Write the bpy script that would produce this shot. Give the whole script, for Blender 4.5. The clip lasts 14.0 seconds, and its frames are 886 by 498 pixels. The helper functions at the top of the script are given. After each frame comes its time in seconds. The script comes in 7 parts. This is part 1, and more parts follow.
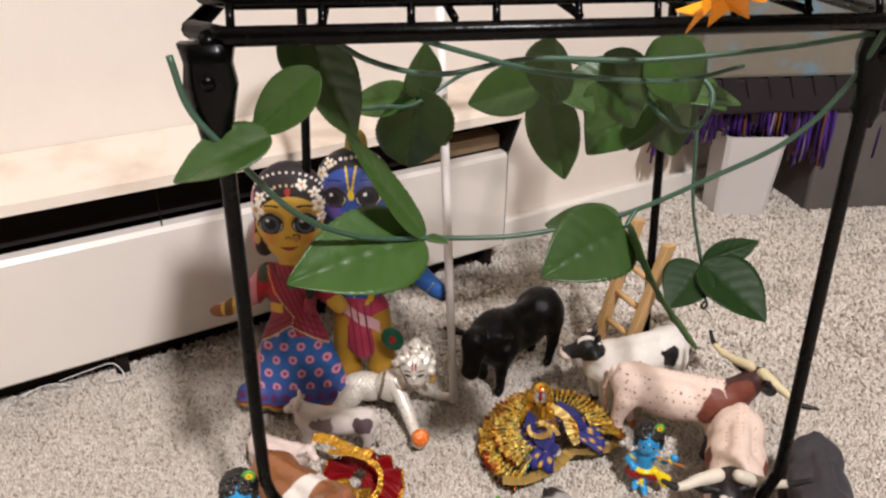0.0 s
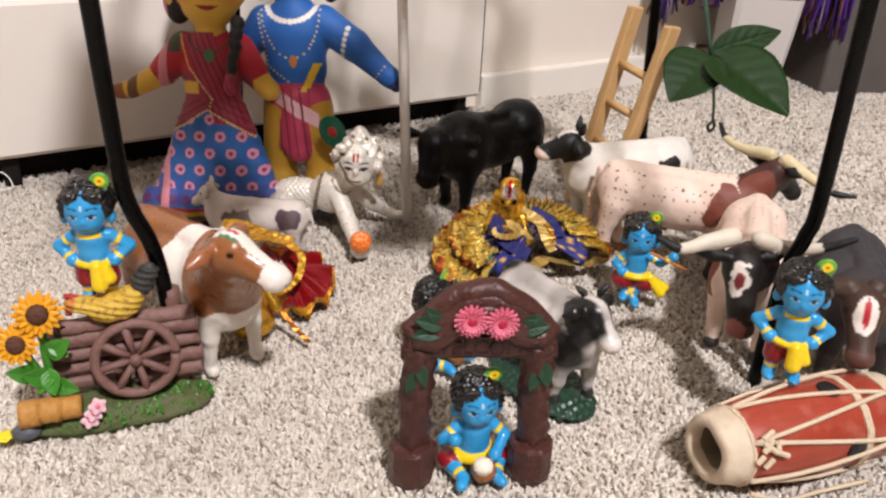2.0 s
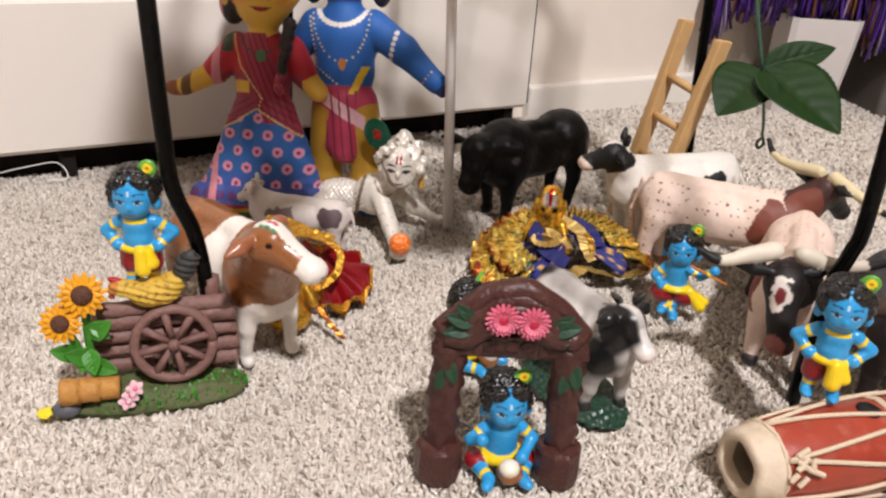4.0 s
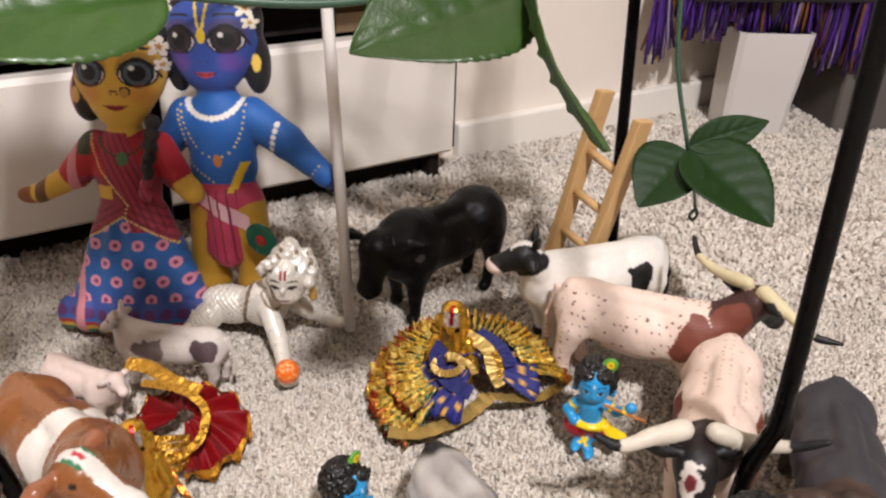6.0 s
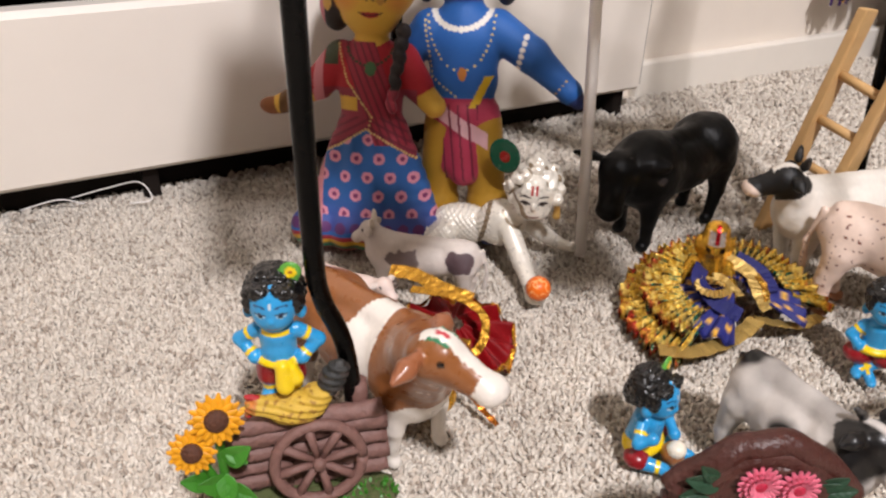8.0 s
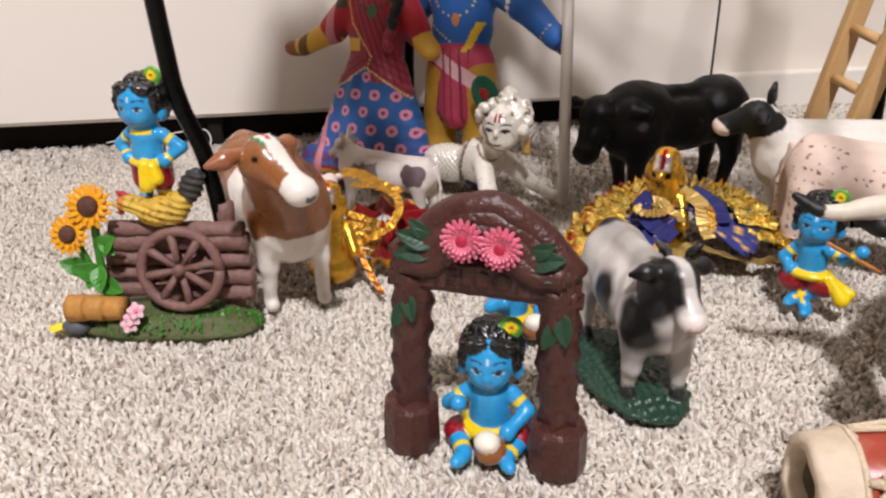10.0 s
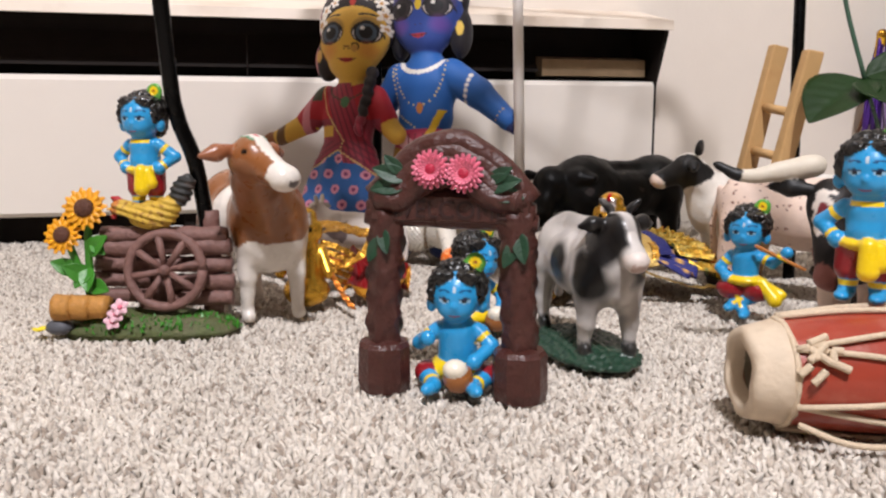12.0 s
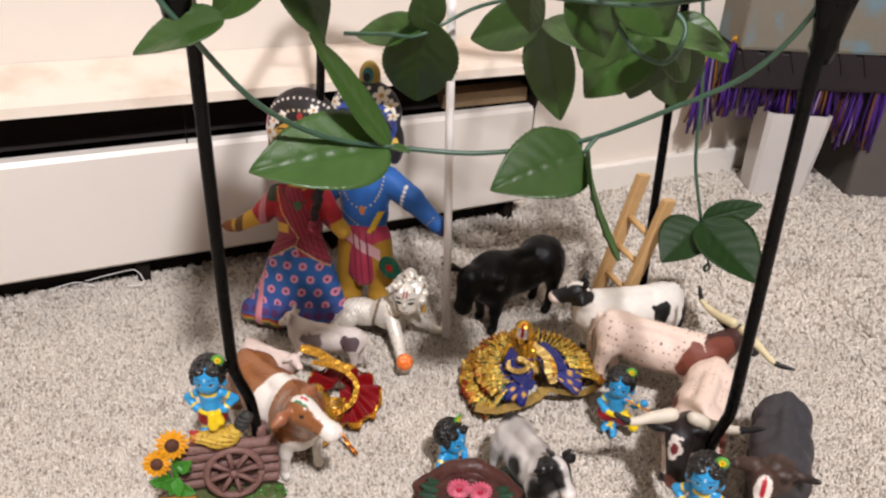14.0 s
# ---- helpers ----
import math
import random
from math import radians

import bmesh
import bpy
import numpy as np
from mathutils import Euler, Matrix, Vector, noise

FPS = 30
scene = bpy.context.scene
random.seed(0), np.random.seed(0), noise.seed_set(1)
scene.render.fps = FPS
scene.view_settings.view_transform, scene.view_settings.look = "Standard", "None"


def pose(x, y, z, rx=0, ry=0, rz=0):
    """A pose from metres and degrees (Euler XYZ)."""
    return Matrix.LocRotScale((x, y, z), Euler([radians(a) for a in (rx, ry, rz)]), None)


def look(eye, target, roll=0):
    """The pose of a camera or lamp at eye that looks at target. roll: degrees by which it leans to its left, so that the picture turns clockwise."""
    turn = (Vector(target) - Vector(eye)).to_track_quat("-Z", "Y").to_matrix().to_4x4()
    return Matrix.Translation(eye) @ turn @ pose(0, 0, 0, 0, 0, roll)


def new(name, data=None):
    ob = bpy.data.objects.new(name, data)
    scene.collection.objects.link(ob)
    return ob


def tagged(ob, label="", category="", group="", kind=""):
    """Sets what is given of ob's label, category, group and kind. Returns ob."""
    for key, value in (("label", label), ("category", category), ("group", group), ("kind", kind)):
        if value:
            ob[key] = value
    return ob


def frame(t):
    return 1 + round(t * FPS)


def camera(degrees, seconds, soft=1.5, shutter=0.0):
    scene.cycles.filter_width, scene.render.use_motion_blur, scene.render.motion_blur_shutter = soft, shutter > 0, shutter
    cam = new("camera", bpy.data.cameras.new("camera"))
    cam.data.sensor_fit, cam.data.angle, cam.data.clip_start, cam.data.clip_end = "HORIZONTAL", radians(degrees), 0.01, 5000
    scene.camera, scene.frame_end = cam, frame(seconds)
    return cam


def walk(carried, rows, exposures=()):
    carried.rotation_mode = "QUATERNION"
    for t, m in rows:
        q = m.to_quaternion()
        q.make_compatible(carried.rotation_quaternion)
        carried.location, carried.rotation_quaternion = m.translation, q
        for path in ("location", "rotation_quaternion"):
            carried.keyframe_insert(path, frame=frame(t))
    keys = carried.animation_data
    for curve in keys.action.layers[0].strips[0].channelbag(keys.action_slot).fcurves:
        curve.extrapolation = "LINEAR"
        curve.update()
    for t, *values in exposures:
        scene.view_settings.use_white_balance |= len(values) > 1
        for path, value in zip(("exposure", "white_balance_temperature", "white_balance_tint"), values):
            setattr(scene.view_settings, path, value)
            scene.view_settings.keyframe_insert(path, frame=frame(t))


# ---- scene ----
cam = camera(58.4, 14.0, soft=2.3, shutter=0.0)
METRES, EYE, TILT, LEAN, TURN = 1.6, 0.5103, -26.5, -0.8, 0.0
ROWS = [
    (0.0, 0.0, 0.0, 0.0, 0.0, 0.0, 0.0),
    (0.5, 0.0026, 0.0086, -0.0229, -0.59, -2.58, 0.12),
    (1.0, 0.0022, 0.0351, -0.0682, -1.12, -3.39, -0.27),
    (1.5, 0.0087, 0.0639, -0.0945, -1.17, -2.07, -1.02),
    (2.0, 0.0226, 0.0884, -0.114, -0.54, 0.07, -1.68),
    (2.5, 0.0187, 0.0943, -0.1161, 0.54, 1.21, -2.1),
    (5.0, 0.0512, 0.0829, -0.1189, 3.43, 0.38, -4.71),
    (5.5, 0.085, 0.0974, -0.0826, 3.03, -1.04, -3.33),
    (6.0, 0.0597, 0.131, -0.0437, 1.35, -2.22, -1.6),
    (6.5, 0.0401, 0.1454, -0.0345, 0.06, -3.28, -0.95),
    (7.0, 0.0122, 0.15, -0.033, -0.06, -3.99, -0.88),
    (7.5, -0.0327, 0.1383, -0.0511, 1.68, -4.42, -1.63),
    (10.0, 0.0943, 0.1462, -0.1421, 21.04, 1.88, -8.87),
    (10.5, 0.1126, 0.1341, -0.1648, 21.44, 6.05, -8.1),
    (11.0, 0.1029, 0.1313, -0.1924, 20.85, 11.16, -7.96),
    (11.5, 0.1075, 0.1257, -0.2136, 20.2, 14.95, -8.1),
    (12.0, 0.1063, 0.1368, -0.2103, 18.28, 16.47, -8.02),
    (12.5, 0.0963, 0.1425, -0.1922, 15.03, 14.3, -7.71),
    (13.0, 0.0663, 0.1189, -0.1246, 9.87, 7.81, -7.36),
    (13.5, 0.0464, 0.1114, -0.0636, 6.82, 1.02, -6.24),
    (14.0, 0.0472, -0.0134, -0.0261, 5.27, -1.65, -5.07),
]
walk(cam, [(t, pose(0, 0, EYE, TILT, LEAN, TURN) @ pose(METRES * x, METRES * y, METRES * z, 90 + pitch, roll, yaw)) for t, x, y, z, yaw, pitch, roll in ROWS],
     exposures=[(0.0, -0.20, 6500, 10), (1.0, -0.04, 6500, 10), (7.5, -0.08, 6500, 10), (10.0, -0.08, 6350, 10), (12.5, -0.08, 6300, 10), (14.0, -0.12, 6400, 10)])

# ---- world and light ----
world = bpy.data.worlds.new("room_air")
world.use_nodes = True
world.node_tree.nodes["Background"].inputs[0].default_value = (1.0, 0.93, 0.85, 1)
world.node_tree.nodes["Background"].inputs[1].default_value = 0.008
scene.world = world
lamp = bpy.data.lights.new("ceiling_lamp_light", "AREA")
lamp.shape, lamp.size, lamp.energy, lamp.color = "DISK", 0.18, 86.0, (1.0, 0.957, 0.985)
new("ceiling_lamp_light", lamp).matrix_world = look((0.60, -1.05, 2.3), (0.05, 0.6, 0.0))


# ---- small helpers ----
def rgb(r, g, b):
    return tuple(((v / 255 + 0.055) / 1.055) ** 2.4 if v > 10 else v / 255 / 12.92 for v in (r, g, b))


def mesh_ob(name, verts, faces, mat, parent=None, smooth=False, label=""):
    me = bpy.data.meshes.new(name)
    me.from_pydata([tuple(map(float, v)) for v in verts], [], [tuple(map(int, f)) for f in faces])
    me.update()
    if smooth:
        me.polygons.foreach_set("use_smooth", [True] * len(me.polygons))
    if mat:
        me.materials.append(mat)
    ob = new(name, me)
    if parent:
        ob.parent = parent
    if label:
        tagged(ob, label)
    return ob


def part(name, bm, mat, parent=None, label="", smooth=False):
    me = bpy.data.meshes.new(name)
    bmesh.ops.recalc_face_normals(bm, faces=bm.faces)
    bm.to_mesh(me)
    bm.free()
    if smooth:
        me.polygons.foreach_set("use_smooth", [True] * len(me.polygons))
    me.materials.append(mat)
    ob = new(name, me)
    if parent:
        ob.parent = parent
    if label:
        tagged(ob, label)
    return ob


def box(bm, x0, x1, y0, y1, z0, z1, bevel=0.0, m=None):
    r = bmesh.ops.create_cube(bm, size=1.0)
    vs = r["verts"]
    for v in vs:
        v.co = Vector(((x0 + x1) / 2 + v.co.x * (x1 - x0), (y0 + y1) / 2 + v.co.y * (y1 - y0), (z0 + z1) / 2 + v.co.z * (z1 - z0)))
    if bevel:
        es = {e for v in vs for e in v.link_edges}
        r = bmesh.ops.bevel(bm, geom=list(es), offset=bevel, segments=2, affect="EDGES", profile=0.5)
        vs = list({v for f in r["faces"] for v in f.verts} | {v for v in vs if v.is_valid})
    if m is not None:
        bmesh.ops.transform(bm, matrix=m, verts=vs)
    return vs


def spline(points, per=8):
    """A smooth run of points through the given ones."""
    P = [Vector(p) for p in points]
    P = [P[0] * 2 - P[1]] + P + [P[-1] * 2 - P[-2]]
    out = []
    for i in range(1, len(P) - 2):
        for j in range(per):
            t = j / per
            a, b, c, d = P[i - 1], P[i], P[i + 1], P[i + 2]
            out.append(0.5 * ((2 * b) + (c - a) * t + (2 * a - 5 * b + 4 * c - d) * t * t + (3 * b - a - 3 * c + d) * t ** 3))
    out.append(P[-2])
    return out


def tube(bm, pts, r, sides=8, r_end=None, flat=1.0):
    """A round bar along the points, with its ends closed."""
    pts = [Vector(p) for p in pts]
    rings, up = [], Vector((0.03, 0.05, 1)).normalized()
    for i, p in enumerate(pts):
        t = (pts[min(i + 1, len(pts) - 1)] - pts[max(i - 1, 0)]).normalized()
        if abs(t.dot(up)) > 0.98:
            up = Vector((1, 0.1, 0.05)).normalized()
        s = t.cross(up).normalized()
        u = s.cross(t).normalized()
        up = u
        rr = r if r_end is None else r + (r_end - r) * i / max(1, len(pts) - 1)
        rings.append([bm.verts.new(p + s * math.cos(a) * rr + u * math.sin(a) * rr * flat) for a in (2 * math.pi * k / sides for k in range(sides))])
    for a, b in zip(rings, rings[1:]):
        for k in range(sides):
            bm.faces.new((a[k], a[(k + 1) % sides], b[(k + 1) % sides], b[k]))
    bm.faces.new(rings[0][::-1])
    bm.faces.new(rings[-1])


def tube_part(name, pts, r, mat, parent=None, label="", sides=8, r_end=None, flat=1.0):
    bm = bmesh.new()
    tube(bm, pts, r, sides, r_end, flat)
    return part(name, bm, mat, parent, label, smooth=True)


def lathe(bm, profile, sides=20, m=None, caps=(True, True)):
    rings = []
    for r, z in profile:
        rings.append([bm.verts.new((r * math.cos(2 * math.pi * k / sides), r * math.sin(2 * math.pi * k / sides), z)) for k in range(sides)])
    for a, b in zip(rings, rings[1:]):
        for k in range(sides):
            bm.faces.new((a[k], a[(k + 1) % sides], b[(k + 1) % sides], b[k]))
    if caps[0]:
        bm.faces.new(rings[0][::-1])
    if caps[1]:
        bm.faces.new(rings[-1])
    if m is not None:
        bmesh.ops.transform(bm, matrix=m, verts=[v for r in rings for v in r])


def empty(name, m, label, category, group="", kind=""):
    ob = new(name)
    ob.matrix_world = m
    return tagged(ob, label, category, group, kind)


# ---- materials ----
def material(name, colour=None, rough=0.5, metal=0.0, grain=0.0, scale=200.0, bump=0.0, stain=0.0, stain_scale=12.0, stain_colour=None,
             attribute="", island=0.0, random_ob=0.0, coat=0.0, sheen=0.0, bump_scale=None, sub=0.0, trans=0.0):
    mat = bpy.data.materials.new(name)
    mat.use_nodes = True
    nt = mat.node_tree
    N, K = nt.nodes, nt.links
    bsdf = N["Principled BSDF"]
    tc = N.new("ShaderNodeTexCoord")
    if attribute:
        a = N.new("ShaderNodeAttribute")
        a.attribute_name = attribute
        col = a.outputs["Color"]
    else:
        c = N.new("ShaderNodeRGB")
        c.outputs[0].default_value = (*colour, 1)
        col = c.outputs[0]

    def noise_tex(s, detail=4.0):
        n = N.new("ShaderNodeTexNoise")
        n.inputs["Scale"].default_value = s
        n.inputs["Detail"].default_value = detail
        K.new(tc.outputs["Object"], n.inputs["Vector"])
        return n

    def vary(col, fac, amount):
        """Brightness goes up and down by amount as fac runs from 0 to 1."""
        r = N.new("ShaderNodeMapRange")
        r.inputs["To Min"].default_value, r.inputs["To Max"].default_value = 1 - amount, 1 + amount
        K.new(fac, r.inputs["Value"])
        h = N.new("ShaderNodeHueSaturation")
        K.new(r.outputs[0], h.inputs["Value"])
        K.new(col, h.inputs["Color"])
        return h.outputs[0]

    if grain:
        col = vary(col, noise_tex(scale).outputs["Fac"], grain)
    if stain:
        n = noise_tex(stain_scale, 6.0)
        ramp = N.new("ShaderNodeValToRGB")
        ramp.color_ramp.elements[0].position, ramp.color_ramp.elements[1].position = 0.52, 0.74
        K.new(n.outputs["Fac"], ramp.inputs[0])
        f = N.new("ShaderNodeMath")
        f.operation = "MULTIPLY"
        f.inputs[1].default_value = stain
        K.new(ramp.outputs[0], f.inputs[0])
        mx = N.new("ShaderNodeMix")
        mx.data_type = "RGBA"
        K.new(f.outputs[0], mx.inputs[0])
        K.new(col, mx.inputs[6])
        mx.inputs[7].default_value = (*(stain_colour or (0.05, 0.04, 0.03)), 1)
        col = mx.outputs[2]
    if island:
        g = N.new("ShaderNodeNewGeometry")
        col = vary(col, g.outputs["Random Per Island"], island)
    if random_ob:
        g = N.new("ShaderNodeObjectInfo")
        col = vary(col, g.outputs["Random"], random_ob)
    K.new(col, bsdf.inputs["Base Color"])
    bsdf.inputs["Roughness"].default_value = rough
    bsdf.inputs["Metallic"].default_value = metal
    bsdf.inputs["Coat Weight"].default_value = coat
    bsdf.inputs["Sheen Weight"].default_value = sheen
    if sub:
        bsdf.inputs["Subsurface Weight"].default_value = sub
        bsdf.inputs["Subsurface Scale"].default_value = 0.003
    if trans:
        bsdf.inputs["Transmission Weight"].default_value = trans
    rn = noise_tex((bump_scale or scale) * 0.35)
    rr = N.new("ShaderNodeMapRange")
    rr.inputs["To Min"].default_value, rr.inputs["To Max"].default_value = max(0.02, rough - 0.12), min(1, rough + 0.12)
    K.new(rn.outputs["Fac"], rr.inputs["Value"])
    K.new(rr.outputs[0], bsdf.inputs["Roughness"])
    if bump:
        b = N.new("ShaderNodeBump")
        b.inputs["Strength"].default_value = bump
        b.inputs["Distance"].default_value = 0.001
        K.new(noise_tex(bump_scale or scale).outputs["Fac"], b.inputs["Height"])
        K.new(b.outputs[0], bsdf.inputs["Normal"])
    return mat


M_wall = material("wall_paint", rgb(236, 226, 214), 0.6, grain=0.03, scale=30, bump=0.15, bump_scale=260, stain=0.06, stain_scale=3, stain_colour=rgb(200, 180, 160))
# made-up dark tone for the unseen walls, so they bounce less light
M_far = material("dark_unseen_wall", rgb(112, 102, 92), 0.7, grain=0.05, scale=30, bump=0.15, bump_scale=260)
M_ceiling = material("ceiling_paint", rgb(238, 234, 226), 0.8, grain=0.03, scale=60, bump=0.3, bump_scale=150)
M_trim = material("trim_paint", rgb(238, 232, 222), 0.4, grain=0.03, scale=40, bump=0.05, bump_scale=120)
M_heater = material("heater_enamel", rgb(238, 230, 220), 0.33, grain=0.02, scale=25, bump=0.06, bump_scale=60, stain=0.05, stain_scale=7, stain_colour=rgb(190, 165, 140))
M_hood = material("heater_hood_enamel", rgb(233, 220, 204), 0.45, grain=0.04, scale=25, bump=0.1, bump_scale=60, stain=0.45, stain_scale=14, stain_colour=rgb(176, 142, 110))
# near-black, also for the sheets that stand in for the heater's shade
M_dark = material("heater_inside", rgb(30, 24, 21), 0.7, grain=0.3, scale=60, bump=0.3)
M_fin = material("heater_fins", rgb(150, 128, 100), 0.5, metal=0.5, grain=0.2, scale=120, bump=0.2)
M_carpet = material("carpet_backing", rgb(204, 192, 178), 0.95, grain=0.25, scale=220, bump=1.0, bump_scale=200, sheen=0.2)
M_black = material("black_enamel_metal", rgb(3, 3, 3), 0.26, grain=0.3, scale=160, bump=0.25, bump_scale=180)
M_resin = material("painted_resin", attribute="paint", rough=0.36, grain=0.07, scale=420, bump=0.15, bump_scale=500, coat=0.12)
M_matte = material("painted_hard_rubber", attribute="paint", rough=0.55, grain=0.09, scale=300, bump=0.22, bump_scale=420)
M_gloss = material("glossy_painted_figure", attribute="paint", rough=0.3, grain=0.06, scale=420, bump=0.12, bump_scale=500, coat=0.3)
M_cloth = material("printed_doll_cloth", attribute="paint", rough=0.62, grain=0.06, scale=500, bump=0.25, bump_scale=1400, sheen=0.1)
M_stone = material("rough_painted_resin", attribute="paint", rough=0.62, grain=0.22, scale=330, bump=0.8, bump_scale=430, stain=0.3, stain_scale=110, stain_colour=rgb(150, 120, 108))
M_silver = material("silver_plated_figure", attribute="paint", rough=0.3, metal=0.2, grain=0.06, scale=260, bump=0.25, bump_scale=620, coat=0.2)
M_gold = material("gold_metal", rgb(232, 178, 74), 0.22, metal=1.0, grain=0.15, scale=200, bump=0.5, bump_scale=420)
M_goldcloth = material("gold_foil_ribbon", attribute="paint", rough=0.24, metal=0.7, grain=0.25, scale=500, bump=0.9, bump_scale=650)
M_goldtrim = material("gold_ribbon_trim", rgb(200, 150, 56), 0.26, metal=0.9, grain=0.35, scale=300, bump=1.4, bump_scale=420)
M_goldsoft = material("soft_gold_ribbon", rgb(190, 160, 92), 0.4, metal=0.6, grain=0.25, scale=300, bump=0.6, bump_scale=600)
M_velvet = material("red_velvet", rgb(122, 0, 8), 0.5, grain=0.35, scale=140, bump=0.25, bump_scale=600, sheen=0.05)
M_wood = material("pale_pine_wood", rgb(206, 166, 112), 0.5, grain=0.16, scale=60, bump=0.25, bump_scale=240, stain=0.3, stain_scale=60, stain_colour=rgb(160, 112, 66))
M_white = material("white_plastic_rod", rgb(250, 246, 242), 0.5, grain=0.03, scale=60, bump=0.05)
M_leaf = material("silk_leaf", rgb(54, 82, 32), 0.38, grain=0.25, scale=60, bump=0.2, bump_scale=700, random_ob=0.22, coat=0.08)
M_leafdark = material("dark_silk_leaf", rgb(24, 50, 14), 0.5, grain=0.25, scale=60, bump=0.25, bump_scale=700, island=0.2)
M_stem = material("green_plastic_stem", rgb(62, 92, 72), 0.4, grain=0.2, scale=120, bump=0.2, random_ob=0.15)
M_orange = material("orange_silk_leaf", rgb(246, 158, 10), 0.5, grain=0.14, scale=70, bump=0.2)
M_clay = material("red_painted_clay", rgb(158, 62, 44), 0.33, grain=0.2, scale=70, bump=0.4, bump_scale=120, stain=0.4, stain_scale=90, stain_colour=rgb(196, 128, 108), coat=0.25)
M_hide = material("drum_hide", rgb(214, 196, 172), 0.7, grain=0.14, scale=120, bump=0.5, bump_scale=300, stain=0.3, stain_scale=80, stain_colour=rgb(166, 140, 112))
M_cord = material("cotton_cord", rgb(220, 200, 172), 0.8, grain=0.18, scale=700, bump=0.8, bump_scale=1500)
M_greyfab = material("grey_fabric", rgb(92, 86, 82), 0.8, grain=0.2, scale=30, bump=0.4, bump_scale=400)
M_tassel = material("tassel_threads", attribute="paint", rough=0.32, metal=0.25, grain=0.2, scale=300, bump=0.4, bump_scale=900)
M_ribbon = material("black_ribbon", rgb(28, 20, 26), 0.5, grain=0.3, scale=120, bump=0.3)
M_bin = material("white_gloss_plastic", rgb(205, 200, 196), 0.22, grain=0.04, scale=15, bump=0.12, bump_scale=18)
M_box = material("mauve_box_card", rgb(150, 112, 130), 0.5, grain=0.08, scale=60, bump=0.1)


# dull blacks give little sheen
M_bull = material("black_painted_rubber", attribute="paint", rough=0.42, grain=0.07, scale=420, bump=0.2, bump_scale=500)
for m_, level in ((M_bull, 0.22), (M_black, 0.15), (M_dark, 0.15), (M_leafdark, 0.25), (M_velvet, 0.2)):
    m_.node_tree.nodes["Principled BSDF"].inputs["Specular IOR Level"].default_value = level


def tuft_material():
    mat = bpy.data.materials.new("carpet_yarn")
    mat.use_nodes = True
    nt = mat.node_tree
    N, K = nt.nodes, nt.links
    b = N["Principled BSDF"]
    g, ramp = N.new("ShaderNodeNewGeometry"), N.new("ShaderNodeValToRGB")
    els = ramp.color_ramp.elements
    els[0].position, els[0].color = 0.0, (*rgb(150, 136, 122), 1)
    els[1].position, els[1].color = 1.0, (*rgb(230, 222, 210), 1)
    for p, c in ((0.10, rgb(176, 163, 149)), (0.26, rgb(204, 194, 181)), (0.55, rgb(214, 205, 192)), (0.8, rgb(222, 214, 202))):
        e = els.new(p)
        e.color = (*c, 1)
    K.new(g.outputs["Random Per Island"], ramp.inputs[0])
    tc, n = N.new("ShaderNodeTexCoord"), N.new("ShaderNodeTexNoise")
    n.inputs["Scale"].default_value = 9
    K.new(tc.outputs["Object"], n.inputs["Vector"])
    r = N.new("ShaderNodeMapRange")
    r.inputs["To Min"].default_value, r.inputs["To Max"].default_value = 0.78, 1.18
    K.new(n.outputs["Fac"], r.inputs["Value"])
    h = N.new("ShaderNodeHueSaturation")
    K.new(r.outputs[0], h.inputs["Value"])
    K.new(ramp.outputs[0], h.inputs["Color"])
    K.new(h.outputs[0], b.inputs["Base Color"])
    b.inputs["Roughness"].default_value = 0.95
    b.inputs["Sheen Weight"].default_value = 0.15
    return mat


M_tuft = tuft_material()

# ---- the room ----
# The wall's own axes: x along the heater, y into the wall.
WM = Matrix.Translation((-0.3687, 0.7583, 0)) @ Matrix.Rotation(radians(33), 4, "Z")
FLOOR = -0.009


def slab(name, x0, x1, y0, y1, z0, z1, mat, label, category, m=WM, kind="structure", bevel=0.0):
    bm = bmesh.new()
    box(bm, x0, x1, y0, y1, z0, z1, bevel)
    ob = part(name, bm, mat)
    ob.matrix_world = m
    return tagged(ob, label, category, kind=kind)


slab("floor", -2.4, 2.0, -3.4, 0.0, -0.06, FLOOR + 0.0028, M_carpet, "beige and grey speckled frieze carpet floor", "floor")
slab("wall_north", -2.4, 2.0, 0.0, 0.1, -0.06, 2.4, M_wall, "off-white painted wall behind the baseboard heater", "wall")
# added walls out of view; their dark colour keeps the blacks deep
slab("wall_east", 2.0, 2.1, -3.4, 0.0, -0.06, 2.4, M_far, "unseen side wall, darkened to cut bounced light", "wall")
slab("wall_west", -2.5, -2.4, -3.4, 0.0, -0.06, 2.4, M_far, "unseen side wall, darkened to cut bounced light", "wall")
slab("wall_south", -2.4, 2.0, -3.5, -3.4, -0.06, 2.4, M_far, "unseen wall behind the camera, darkened to cut bounced light", "wall")
slab("ceiling", -2.4, 2.0, -3.4, 0.0, 2.4, 2.46, M_ceiling, "white painted ceiling", "ceiling")
slab("baseboard", 0.545, 2.0, -0.014, 0.0, FLOOR, 0.036, M_trim, "white painted baseboard beside the heater", "baseboard", bevel=0.003)

